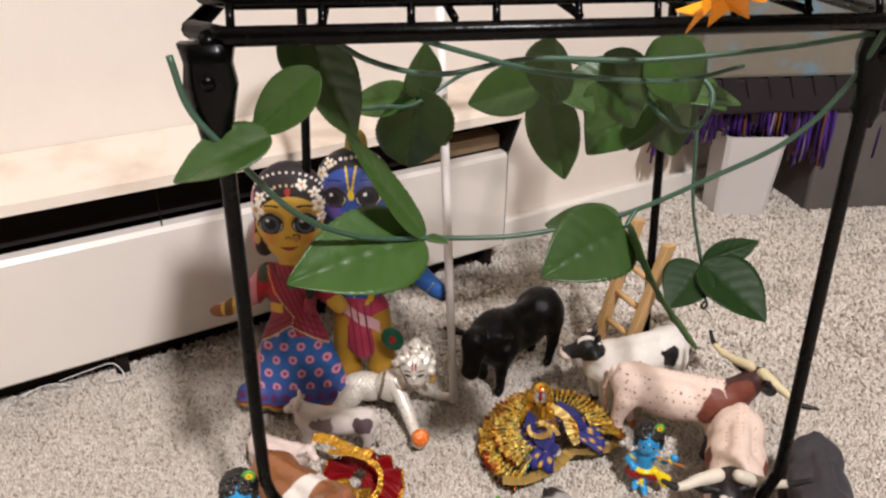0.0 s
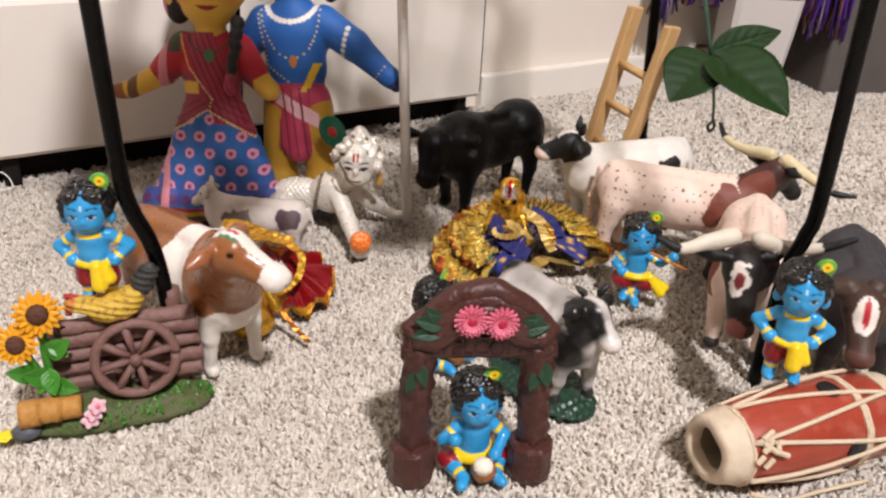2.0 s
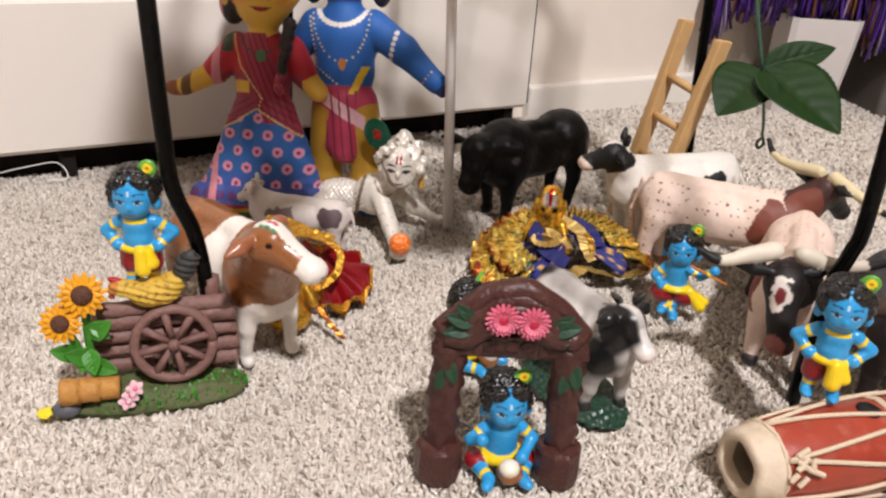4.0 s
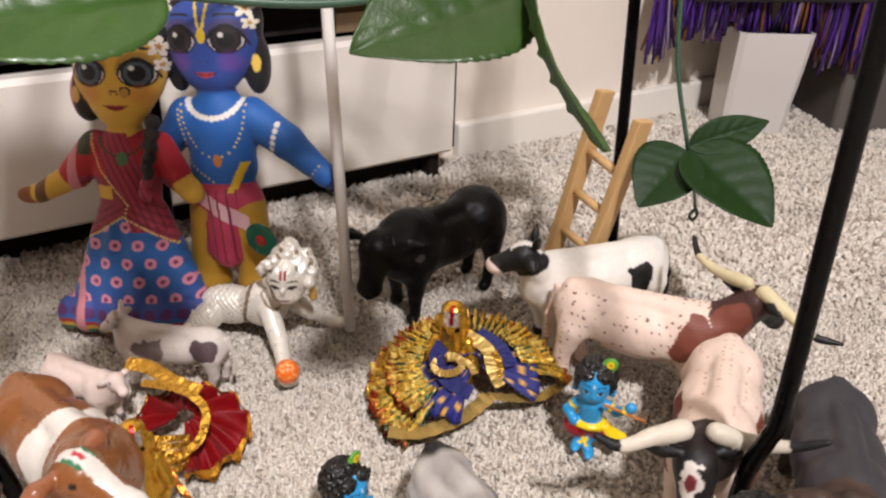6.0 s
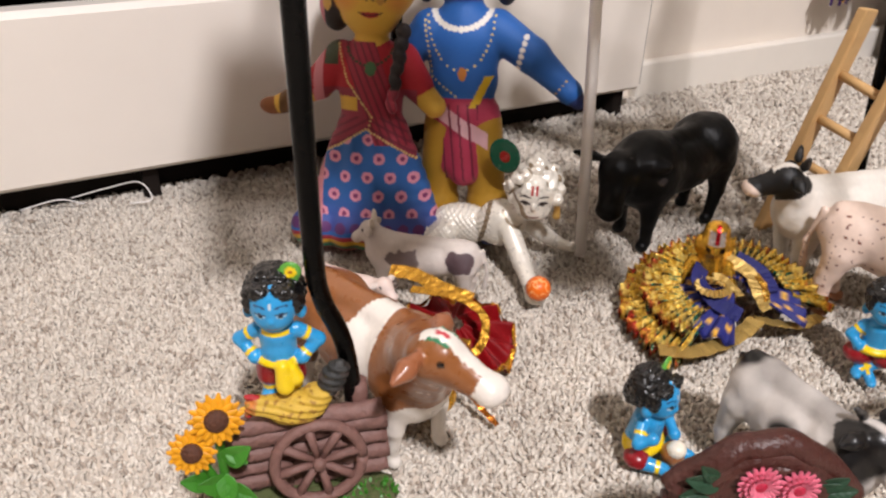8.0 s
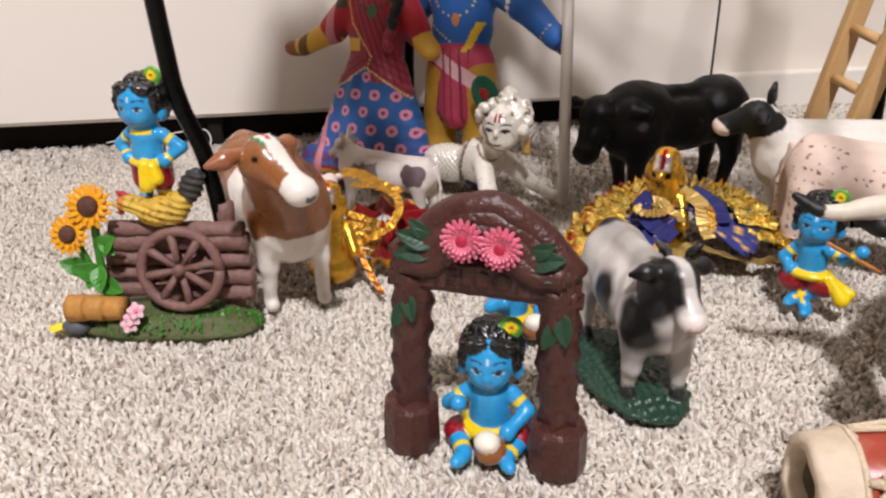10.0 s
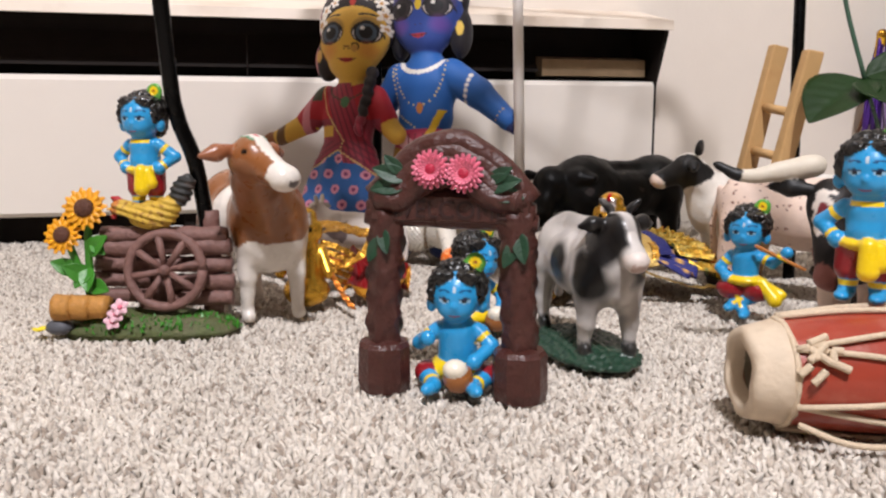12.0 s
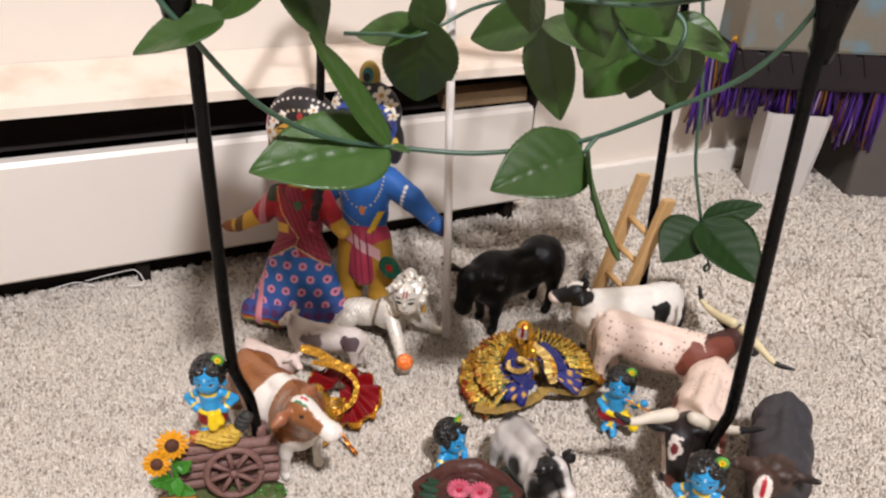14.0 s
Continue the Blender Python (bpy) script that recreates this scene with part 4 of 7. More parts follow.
# -- silver crawling child with an orange ball --
def silver_child():
    S, D = rgb(232, 226, 214), rgb(140, 122, 98)
    pr = [ell((-0.050, 0.004, 0.024), (0.024, 0.0145, 0.0150), S, rz=-8), ell((-0.022, -0.004, 0.031), (0.018, 0.0155, 0.0180), S), cone((-0.014, -0.008, 0.038), (-0.003, -0.014, 0.050), 0.0075, 0.007, S),
          ell((0.0, -0.018, 0.062), (0.0150, 0.0155, 0.0165), S), ell((0.0, -0.026, 0.0545), (0.0115, 0.008, 0.008), S), ell((0.0, -0.0345, 0.0605), (0.0018, 0.0022, 0.0028), S, 0.0012), ell((0.001, -0.009, 0.068), (0.0180, 0.0155, 0.0140), S, 0.001), ell((0.001, -0.008, 0.082), (0.0080, 0.0075, 0.0065), S, 0.001)]
    for i in range(11):
        a = radians(-20 + 22 * i)
        pr.append(ell((0.0175 * math.cos(a), -0.016 + 0.008 * math.sin(a * 2), 0.066 + 0.0145 * math.sin(a)), (0.0042, 0.0050, 0.0042), S, 0.0008))
    pr += [ell((0.0155, -0.015, 0.059), (0.003, 0.004, 0.005), S), ell((-0.0155, -0.017, 0.059), (0.003, 0.004, 0.005), S), cone((0.017, -0.014, 0.053), (0.017, -0.014, 0.045), 0.002, 0.003, rgb(214, 170, 90)),
           cone((-0.010, 0.004, 0.034), (0.010, 0.010, 0.016), 0.0075, 0.006, S), cone((0.010, 0.010, 0.016), (0.026, 0.013, 0.006), 0.006, 0.0042, S), ell((0.032, 0.013, 0.005), (0.008, 0.005, 0.004), S, rz=10),
           cone((-0.016, -0.016, 0.033), (-0.005, -0.034, 0.017), 0.0078, 0.0066, S), cone((-0.005, -0.034, 0.017), (0.003, -0.054, 0.008), 0.0064, 0.0055, S), ell((0.006, -0.060, 0.006), (0.0075, 0.008, 0.0055), S),
           cone((-0.064, -0.008, 0.020), (-0.076, -0.016, 0.010), 0.011, 0.008, S), cone((-0.066, 0.002, 0.018), (-0.090, -0.006, 0.020), 0.0085, 0.006, S), ell((-0.096, -0.008, 0.023), (0.005, 0.005, 0.0065), S)]
    pa = [*[(lambda p, c=c, z=z, h=h: (p[:, 1] < -0.024) & (((np.abs(p[:, 0]) - 0.0060) / c) ** 2 + ((p[:, 2] - z + 60 * (np.abs(p[:, 0]) - 0.006) ** 2) / h) ** 2 < 1), rgb(46, 36, 34)) for c, z, h in ((0.0036, 0.0632, 0.0011), (0.0015, 0.0622, 0.0014), (0.0040, 0.0672, 0.0007))], (lambda p: (p[:, 1] < -0.026) & (np.abs(p[:, 0]) < 0.0040) & (np.abs(p[:, 2] - 0.0522 - 50 * p[:, 0] ** 2) < 0.0007), rgb(110, 60, 54)), (lambda p: (p[:, 1] < -0.028) & (np.abs(np.abs(p[:, 0]) - 0.0016) < 0.0008) & (p[:, 2] > 0.068) & (p[:, 2] < 0.074), rgb(170, 24, 34)),
          (lambda p: (p[:, 2] > 0.070) & (wob(p, 620, 1) < -0.46) & (p[:, 1] > -0.026), D), (lambda p: (np.abs(p[:, 0] + 0.040 - 0.2 * p[:, 2]) < 0.0016) & (p[:, 2] > 0.012), D), (lambda p: (np.abs(np.linalg.norm(p - np.array((-0.006, -0.016, 0.052)), axis=1) - 0.0165) < 0.0009) & (p[:, 1] < -0.012), D)]
    sculpt("crawling_child_figurine", pr, place(-0.0215, 0.657, 0.0, 0), M_silver, "silver-plated crawling child figurine with curled hair", "figurine", 0.0008, 0.0025, pa,
           [lambda p, c: np.where(p[:, 2] > 0.068, 0.0016, 0.0) * wob(p, 520) * (p[:, 1] > -0.03), lambda p, c: np.where(p[:, 0] < -0.03, 0.0006, 0.0) * np.sin(p[:, 0] * 1500) * np.sin(p[:, 2] * 1500)])
    O = rgb(236, 110, 24)
    sculpt("orange_ball", [ell((0, 0, 0), (0.0085, 0.0085, 0.0085), O)], place(-0.0145, 0.5905, 0.0165), M_resin, "small orange painted ball held by the silver figurine", "ball", 0.0009, 0.001, [(lambda p: np.abs(wob(p, 700)) < 0.14, rgb(250, 180, 120))])
    f = empty("peacock_feather", place(-0.044, 0.662, 0.080, 0), "small green and red enamelled peacock feather pin", "feather")
    for nm, r, y, c in (("feather_eye", 0.0042, -0.0020, rgb(150, 30, 24)), ("feather_ring", 0.0062, -0.0010, rgb(206, 170, 120)), ("feather_vane", 0.0125, 0.0, rgb(14, 84, 60))):
        bm = bmesh.new()
        bmesh.ops.create_uvsphere(bm, u_segments=20, v_segments=10, radius=r)
        bmesh.ops.transform(bm, matrix=Matrix.Translation((0, y, 0)) @ Matrix.Rotation(radians(-24), 4, "Y") @ Matrix.Diagonal((0.85, 0.16, 1.1, 1)), verts=bm.verts)
        part(nm, bm, material(nm, c, 0.25, grain=0.1, scale=300, bump=0.2), f, smooth=True)


silver_child()


# -- two stuffed cloth dolls, facing -y --
def doll_face(p, cx, cz, y, eyes, lips, s=1.0):
    """Painted eye ovals and lips round the face's middle."""
    out = []
    for sx in (-1, 1):
        out.append((lambda q, sx=sx: (q[:, 1] < y) * np.clip(1.5 - 1.5 * (((q[:, 0] - cx - sx * 0.0172) / 0.0155) ** 2 + ((q[:, 2] - cz - 0.003) / 0.0125) ** 2), 0, 0.5), rgb(84, 50, 36)))
        for rx, rz, c in ((0.0127, 0.0098, rgb(16, 12, 13)), (0.0116, 0.0086, rgb(196, 186, 182)), (0.0102, 0.0092, rgb(12, 12, 16)), (0.0086, 0.0080, eyes), (0.0056, 0.0054, rgb(8, 6, 9))):
            out.append((lambda q, sx=sx, rx=rx, rz=rz: (q[:, 1] < y) & (((q[:, 0] - cx - sx * 0.0165 * s) / rx) ** 2 + ((q[:, 2] - cz) / rz) ** 2 < 1), c))
        out.append((lambda q, sx=sx: (q[:, 1] < y) & (((q[:, 0] - cx - sx * 0.0165 * s + 0.003) / 0.0019) ** 2 + ((q[:, 2] - cz - 0.0035) / 0.0017) ** 2 < 1), rgb(230, 226, 222)))
        # lash sweeping out from the eye's corner
        out.append((lambda q, sx=sx: (q[:, 1] < y) & (np.abs(q[:, 2] - cz - 0.0095 + 60 * (q[:, 0] - cx - sx * 0.0165) ** 2) < 0.0014) & (np.abs(q[:, 0] - cx - sx * 0.018) < 0.0135), rgb(14, 10, 12)))
        out.append((lambda q, sx=sx: (q[:, 1] < y) & (np.abs(q[:, 2] - cz - 0.0170 + 12 * (q[:, 0] - cx - sx * 0.016) ** 2) < 0.0009) & (np.abs(q[:, 0] - cx - sx * 0.016) < 0.0075), rgb(26, 20, 22)))
        out.append((lambda q, sx=sx: (q[:, 1] < y) * np.clip(0.45 - 0.45 * (((q[:, 0] - cx - sx * 0.018) / 0.011) ** 2 + ((q[:, 2] - cz + 0.015) / 0.009) ** 2), 0, 1), lips[1]))
    out.append((lambda q: (q[:, 1] < y) & (((q[:, 0] - cx) / 0.0066) ** 2 + ((q[:, 2] - cz + 0.0240 - 22 * (q[:, 0] - cx) ** 2) / 0.0019) ** 2 < 1), lips[0]))
    out.append((lambda q: (q[:, 1] < y) & (np.abs(q[:, 0] - cx) < 0.0085) & (np.abs(q[:, 2] - cz + 0.0240 - 24 * (q[:, 0] - cx) ** 2) < 0.0005), rgb(70, 16, 20)))
    out.append((lambda q: (q[:, 1] < y) & (np.abs(np.abs(q[:, 0] - cx) - 0.0022) < 0.0009) & (np.abs(q[:, 2] - cz + 0.0145) < 0.0006), rgb(70, 34, 26)))
    return out


def blossom(fn, spots):
    """Five-petalled printed flowers at (x, z, radius)."""
    def f(q):
        out = np.zeros(len(q), bool)
        for x, z, r in spots:
            dx, dz = q[:, 0] - x, q[:, 2] - z
            out |= np.hypot(dx, dz) < r * (0.45 + 0.55 * np.abs(np.cos(2.5 * np.arctan2(dz, dx) + x * 90)))
        return fn(q) & out
    return f


def dots(fn, cx, step, r, cz=0.0, rowstep=None):
    """A regular sprinkle of round spots over a printed cloth where fn holds."""
    rs = rowstep or step

    def f(q):
        row = np.round((q[:, 2] - cz) / rs)
        x = q[:, 0] - cx - (row % 2) * step / 2
        dx, dz = x - np.round(x / step) * step, q[:, 2] - cz - row * rs
        return fn(q) & (dx * dx + dz * dz < r * r)
    return f


def beads(fn, path, step, r):
    """Spots strung along a line of (x, z) points."""
    P = []
    for (x0, z0), (x1, z1) in zip(path, path[1:]):
        n = max(1, int(math.hypot(x1 - x0, z1 - z0) / step))
        P += [(x0 + (x1 - x0) * i / n, z0 + (z1 - z0) * i / n) for i in range(n)]
    P = np.array(P + [path[-1]])

    def f(q):
        d = np.full(len(q), 9.0)
        for x, z in P:
            d = np.minimum(d, (q[:, 0] - x) ** 2 + (q[:, 2] - z) ** 2)
        return fn(q) & (d < r * r)
    return f


def arc(cx, cz, rx, rz, a0, a1, n=14):
    return [(cx + rx * math.cos(radians(a0 + (a1 - a0) * i / n)), cz + rz * math.sin(radians(a0 + (a1 - a0) * i / n))) for i in range(n + 1)]


GIRL_FLOWERS = [(-0.031, 0.206, 0.0098), (-0.026, 0.218, 0.0062), (-0.017, 0.224, 0.0050), (0.030, 0.212, 0.0074), (0.026, 0.223, 0.0056), (0.014, 0.231, 0.0060), (0.032, 0.200, 0.0050)]
BOY_FLOWERS = [(0.019, 0.245, 0.0088), (0.028, 0.235, 0.0070), (0.031, 0.225, 0.0050), (-0.030, 0.236, 0.0075), (-0.022, 0.246, 0.0055)]


def girl_doll():
    FACE, HAIR, BLUE, SARI, SLEEVE = rgb(218, 172, 62), rgb(28, 18, 18), rgb(34, 92, 160), rgb(142, 42, 62), rgb(176, 24, 40)
    pr = [ell((0, 0.004, 0.211), (0.037, 0.019, 0.041), HAIR, 0.002), ell((0.001, -0.003, 0.195), (0.032, 0.019, 0.031), FACE, 0.001), ell((0.0, -0.004, 0.172), (0.020, 0.015, 0.018), FACE, 0.006),
          ell((-0.026, 0.004, 0.178), (0.012, 0.012, 0.02), HAIR, 0.004), cone((0, 0, 0.165), (0, 0, 0.150), 0.0105, 0.011, FACE), ell((0, 0, 0.130), (0.0285, 0.016, 0.024), SLEEVE, 0.008), ell((0, 0, 0.106), (0.0225, 0.015, 0.022), SARI, 0.008),
          cone((-0.022, 0, 0.140), (-0.038, -0.001, 0.121), 0.0125, 0.0115, SLEEVE), cone((-0.038, -0.001, 0.120), (-0.064, -0.002, 0.106), 0.0098, 0.0075, FACE, 0.002), ell((-0.072, -0.002, 0.104), (0.010, 0.0055, 0.0065), rgb(140, 84, 44)),
          cone((0.022, 0, 0.140), (0.034, -0.001, 0.122), 0.0125, 0.011, SLEEVE), cone((0.034, -0.001, 0.120), (0.046, -0.002, 0.108), 0.0095, 0.0085, FACE, 0.002)]
    for i in range(10):
        f = i / 9
        pr.append(ell((0.001, 0, 0.092 - 0.079 * f), (0.026 + 0.031 * f, 0.016 + 0.010 * f, 0.014), BLUE, 0.004))
    for i in range(7):
        pr.append(ell((-0.050 + 0.0167 * i, -0.003 - 0.016 * math.cos((i - 3) * 0.45), 0.014), (0.009, 0.010, 0.013), BLUE, 0.006))
    # plait over the shoulder
    for i in range(7):
        pr.append(ell((0.0235 - 0.0012 * i, -0.0125 - 0.0008 * i, 0.160 - 0.0085 * i), (0.0056 - 0.0003 * i, 0.005, 0.0060), HAIR, 0.0012, ry=25 if i % 2 else -25))
    pr += [ell((-0.016, -0.006, 0.004), (0.012, 0.014, 0.006), rgb(60, 40, 70)), ell((0.017, -0.006, 0.004), (0.012, 0.014, 0.006), rgb(60, 40, 70))]
    front = lambda q: (q[:, 1] < 0.002)
    pa = doll_face(None, 0.001, 0.194, -0.008, rgb(70, 84, 100), (rgb(170, 36, 36), rgb(206, 110, 50)))
    skirt = lambda q: (q[:, 2] < 0.0915 - 0.62 * np.abs(q[:, 0] + 0.002)) & (q[:, 2] > 0.016)
    pa += [(lambda q: skirt(q) * np.clip((0.045 - q[:, 2]) / 0.04, 0, 0.75), rgb(66, 50, 130)), (dots(lambda q: skirt(q) & (q[:, 2] > 0.028), 0.0, 0.0165, 0.0042, 0.03, 0.0135), rgb(214, 140, 160)), (dots(lambda q: skirt(q) & (q[:, 2] > 0.028), 0.0, 0.0165, 0.0017, 0.03, 0.0135), rgb(120, 40, 90)),
           (dots(lambda q: (q[:, 2] > 0.012) & (q[:, 2] < 0.026), 0.004, 0.0115, 0.0042, 0.019, 0.5), rgb(90, 40, 100)),
           (lambda q: (q[:, 2] < 0.0125), rgb(160, 40, 50)), (lambda q: (q[:, 2] < 0.0095) & (q[:, 2] > 0.006), rgb(206, 160, 40)), (lambda q: (q[:, 2] < 0.006) & (q[:, 2] > 0.003), rgb(50, 110, 80)),
           (lambda q: (q[:, 2] > 0.0915 - 0.62 * np.abs(q[:, 0] + 0.002)) & (q[:, 2] < 0.120) & (np.abs(q[:, 0]) < 0.034), SARI),
           (lambda q: front(q) & (np.abs(q[:, 0] + 0.008 - (0.150 - q[:, 2]) * 0.36) < 0.0125) & (q[:, 2] < 0.152) & (q[:, 2] > 0.080), rgb(158, 40, 62)),
           (lambda q: front(q) * (np.abs(q[:, 0] + 0.008 - (0.150 - q[:, 2]) * 0.36) < 0.0125) * (q[:, 2] < 0.152) * (q[:, 2] > 0.080) * np.clip(0.75 * np.sin((q[:, 0] - (0.150 - q[:, 2]) * 0.36) * 1250 + 60 * q[:, 2]), 0, 0.75), rgb(84, 16, 36)),
           (lambda q: front(q) * (q[:, 2] > 0.0915 - 0.62 * np.abs(q[:, 0] + 0.002)) * (q[:, 2] < 0.100) * (np.abs(q[:, 0]) < 0.036) * np.clip(0.7 * np.sin((q[:, 2] + 0.55 * np.abs(q[:, 0])) * 1100), 0, 0.7), rgb(92, 20, 42)),
           (lambda q: front(q) & (q[:, 2] < 0.114) & (q[:, 2] > 0.104) & (q[:, 0] < -0.008) & (q[:, 0] > -0.03), rgb(214, 168, 60)),
           (lambda q: (np.abs(q[:, 2] - 0.145) < 0.009) & (np.abs(q[:, 0] + 0.027) < 0.005), rgb(60, 66, 44)),
           (lambda q: (q[:, 0] < -0.033) & (q[:, 0] > -0.040), rgb(206, 130, 140)), (lambda q: (q[:, 0] < -0.058) & (q[:, 0] > -0.066), rgb(110, 76, 40)),
           (beads(front, [(-0.022, 0.150), (-0.016, 0.125), (0.002, 0.100), (0.0, 0.0915)], 0.0022, 0.0008), rgb(220, 190, 120)), (beads(front, [(-0.031, 0.0735), (-0.002, 0.0915), (0.034, 0.0705)], 0.0024, 0.0009), rgb(220, 190, 120)),
           (beads(front, arc(0, 0.150, 0.016, 0.014, 190, 350), 0.003, 0.0012), rgb(60, 60, 40)), (blob((0.001, -0.016, 0.134), (0.004, 0.008, 0.005)), rgb(70, 110, 70)),
           (beads(front, arc(0, 0.208, 0.031, 0.022, 15, 165), 0.0042, 0.0014), rgb(214, 190, 150)), (beads(front, arc(0, 0.222, 0.034, 0.020, 15, 165), 0.0042, 0.0013), rgb(226, 216, 206)),
           (blossom(front, GIRL_FLOWERS), rgb(238, 230, 220)), (blossom(front, [(x, z, r * 0.34) for x, z, r in GIRL_FLOWERS]), rgb(196, 140, 60)),
           (lambda q: front(q) & (np.abs(np.hypot(q[:, 0] - 0.0085, q[:, 2] - 0.1815) - 0.0030) < 0.0007), rgb(70, 46, 20)), (lambda q: front(q) & (np.abs(q[:, 2] - 0.1815) < 0.0008) & (np.abs(q[:, 0] - 0.001) < 0.003), rgb(120, 76, 30)), (blob((0.001, -0.02, 0.224), (0.0035, 0.01, 0.005)), rgb(180, 50, 40)),
           (blob((-0.031, -0.01, 0.178), (0.0035, 0.012, 0.006)), rgb(214, 170, 90)), (blob((0.008, -0.02, 0.180), (0.003, 0.01, 0.003)), rgb(190, 140, 60))]
    return sculpt("girl_doll", pr, place(-0.1425, 0.659, 0.0, 3, -13), M_cloth, "stuffed printed cloth doll in a blue dotted skirt and crimson drape", "doll", 0.0008, 0.003, pa, [lambda p, c: 0.0008 * np.sin(p[:, 0] * 420 / (1 + (0.09 - p[:, 2]) * 6)) * (p[:, 2] < 0.085) * (p[:, 2] > 0.004)])


def boy_doll():
    B, FACE, HAIR, PNK, GLD = rgb(28, 92, 168), rgb(44, 72, 150), rgb(22, 18, 26), rgb(176, 48, 80), rgb(176, 132, 30)
    pr = [ell((0, 0.004, 0.226), (0.037, 0.019, 0.034), HAIR, 0.002), ell((0, -0.003, 0.214), (0.0335, 0.019, 0.033), FACE, 0.001), ell((0, -0.004, 0.192), (0.021, 0.0155, 0.017), FACE, 0.006), ell((0.030, 0.005, 0.196), (0.010, 0.012, 0.022), HAIR, 0.003), ell((-0.028, 0.005, 0.196), (0.009, 0.012, 0.02), HAIR, 0.003),
          ell((0.004, 0.004, 0.262), (0.011, 0.009, 0.016), rgb(168, 140, 60), 0.002), cone((0, 0, 0.182), (0, 0, 0.168), 0.0125, 0.0135, B), ell((0, 0, 0.150), (0.031, 0.018, 0.026), B, 0.008), ell((0, 0, 0.122), (0.0255, 0.016, 0.024), B, 0.008),
          cone((0.024, 0, 0.158), (0.050, -0.002, 0.140), 0.0145, 0.0128, B), cone((0.050, -0.002, 0.140), (0.078, -0.004, 0.115), 0.0126, 0.0085, B), cone((0.078, -0.004, 0.115), (0.084, -0.004, 0.108), 0.0085, 0.0055, rgb(34, 50, 110)),
          cone((-0.024, 0, 0.158), (-0.044, 0.006, 0.136), 0.0145, 0.011, B), ell((0, -0.001, 0.098), (0.0275, 0.017, 0.018), PNK, 0.005), cone((0, -0.011, 0.098), (0.002, -0.013, 0.056), 0.009, 0.011, PNK, 0.003), cone((-0.006, -0.010, 0.09), (-0.007, -0.012, 0.060), 0.006, 0.007, PNK, 0.003)]
    for s in (-1, 1):
        pr += [cone((s * 0.0145, 0, 0.088), (s * 0.0190, 0, 0.030), 0.0150, 0.0140, GLD, 0.004), ell((s * 0.0195, 0, 0.030), (0.0165, 0.0145, 0.011), GLD, 0.004), cone((s * 0.019, 0, 0.020), (s * 0.020, -0.002, 0.008), 0.0095, 0.009, rgb(26, 50, 110)), ell((s * 0.022, -0.008, 0.006), (0.011, 0.015, 0.0075), rgb(26, 46, 100))]
    front = lambda q: (q[:, 1] < 0.002)
    pa = doll_face(None, 0.0, 0.214, -0.008, rgb(40, 30, 34), (rgb(190, 60, 70), rgb(130, 60, 150)))
    pa += [(lambda q: front(q) & (np.abs(np.abs(q[:, 0]) - 0.0016 - 0.16 * (q[:, 2] - 0.222)) < 0.0010) & (q[:, 2] > 0.222) & (q[:, 2] < 0.244), rgb(222, 190, 40)), (lambda q: front(q) & (q[:, 0] ** 2 / 0.0030 ** 2 + (q[:, 2] - 0.217) ** 2 / 0.0056 ** 2 < 1), rgb(222, 190, 40)),
           (beads(front, arc(0, 0.176, 0.021, 0.017, 195, 345), 0.0052, 0.0023), rgb(232, 226, 218)), (beads(front, arc(0, 0.172, 0.024, 0.042, 185, 355), 0.0034, 0.0009), rgb(226, 200, 120)), (beads(front, [(-0.026, 0.165), (-0.022, 0.125), (-0.004, 0.112)], 0.0034, 0.0009), rgb(226, 200, 120)),
           (blob((0.001, -0.016, 0.128), (0.0032, 0.008, 0.0048)), rgb(190, 120, 50)), (beads(front, [(0.046, 0.154), (0.040, 0.132)], 0.0042, 0.0020), rgb(232, 226, 218)), (beads(front, [(0.075, 0.124), (0.066, 0.112)], 0.003, 0.0008), rgb(220, 180, 100)),
           (lambda q: front(q) & (np.abs(q[:, 0] - 0.012 - (q[:, 2] - 0.110) * 0.5) < 0.0032) & (q[:, 2] > 0.104) & (q[:, 2] < 0.126), rgb(224, 184, 30)),
           (lambda q: front(q) & (np.abs(q[:, 2] - 0.094 + 0.62 * (q[:, 0] + 0.004)) < 0.0062) & (q[:, 0] > -0.018) & (q[:, 0] < 0.02), rgb(216, 170, 176)),
           (lambda q: (np.sin(q[:, 0] * 900 + q[:, 2] * 90) > 0.72) & (q[:, 2] < 0.106) & (q[:, 2] > 0.05) & (np.abs(q[:, 0]) < 0.013), rgb(120, 30, 54)),
           (blossom(front, BOY_FLOWERS), rgb(234, 226, 208)), (blossom(front, [(x, z, r * 0.34) for x, z, r in BOY_FLOWERS]), rgb(190, 140, 50)),
           (beads(front, [(-0.033, 0.228), (-0.026, 0.240), (-0.010, 0.250), (0.006, 0.252)], 0.0048, 0.0018), rgb(226, 216, 200)), (blob((0.033, -0.008, 0.197), (0.0032, 0.012, 0.0065)), rgb(226, 190, 80)),
           (blob((0.004, -0.006, 0.264), (0.006, 0.01, 0.008)), rgb(40, 110, 110)), (blob((0.003, -0.006, 0.262), (0.0035, 0.01, 0.0045)), rgb(20, 16, 26))]
    return sculpt("boy_doll", pr, place(-0.0735, 0.683, 0.0, -3, -10) @ Matrix.Rotation(radians(-3), 4, 'Y'), M_cloth, "stuffed printed cloth doll with blue skin and crimson sash", "doll", 0.0008, 0.003, pa)


girl_doll()
boy_doll()


# ---- black wire rack standing over the scene ----
SHELF = 0.437
FLc, FRc, BRc, BLc = Vector((-0.112, 0.350, 0)), Vector((0.243, 0.418, 0)), Vector((0.200, 0.775, 0)), Vector((-0.145, 0.706, 0))


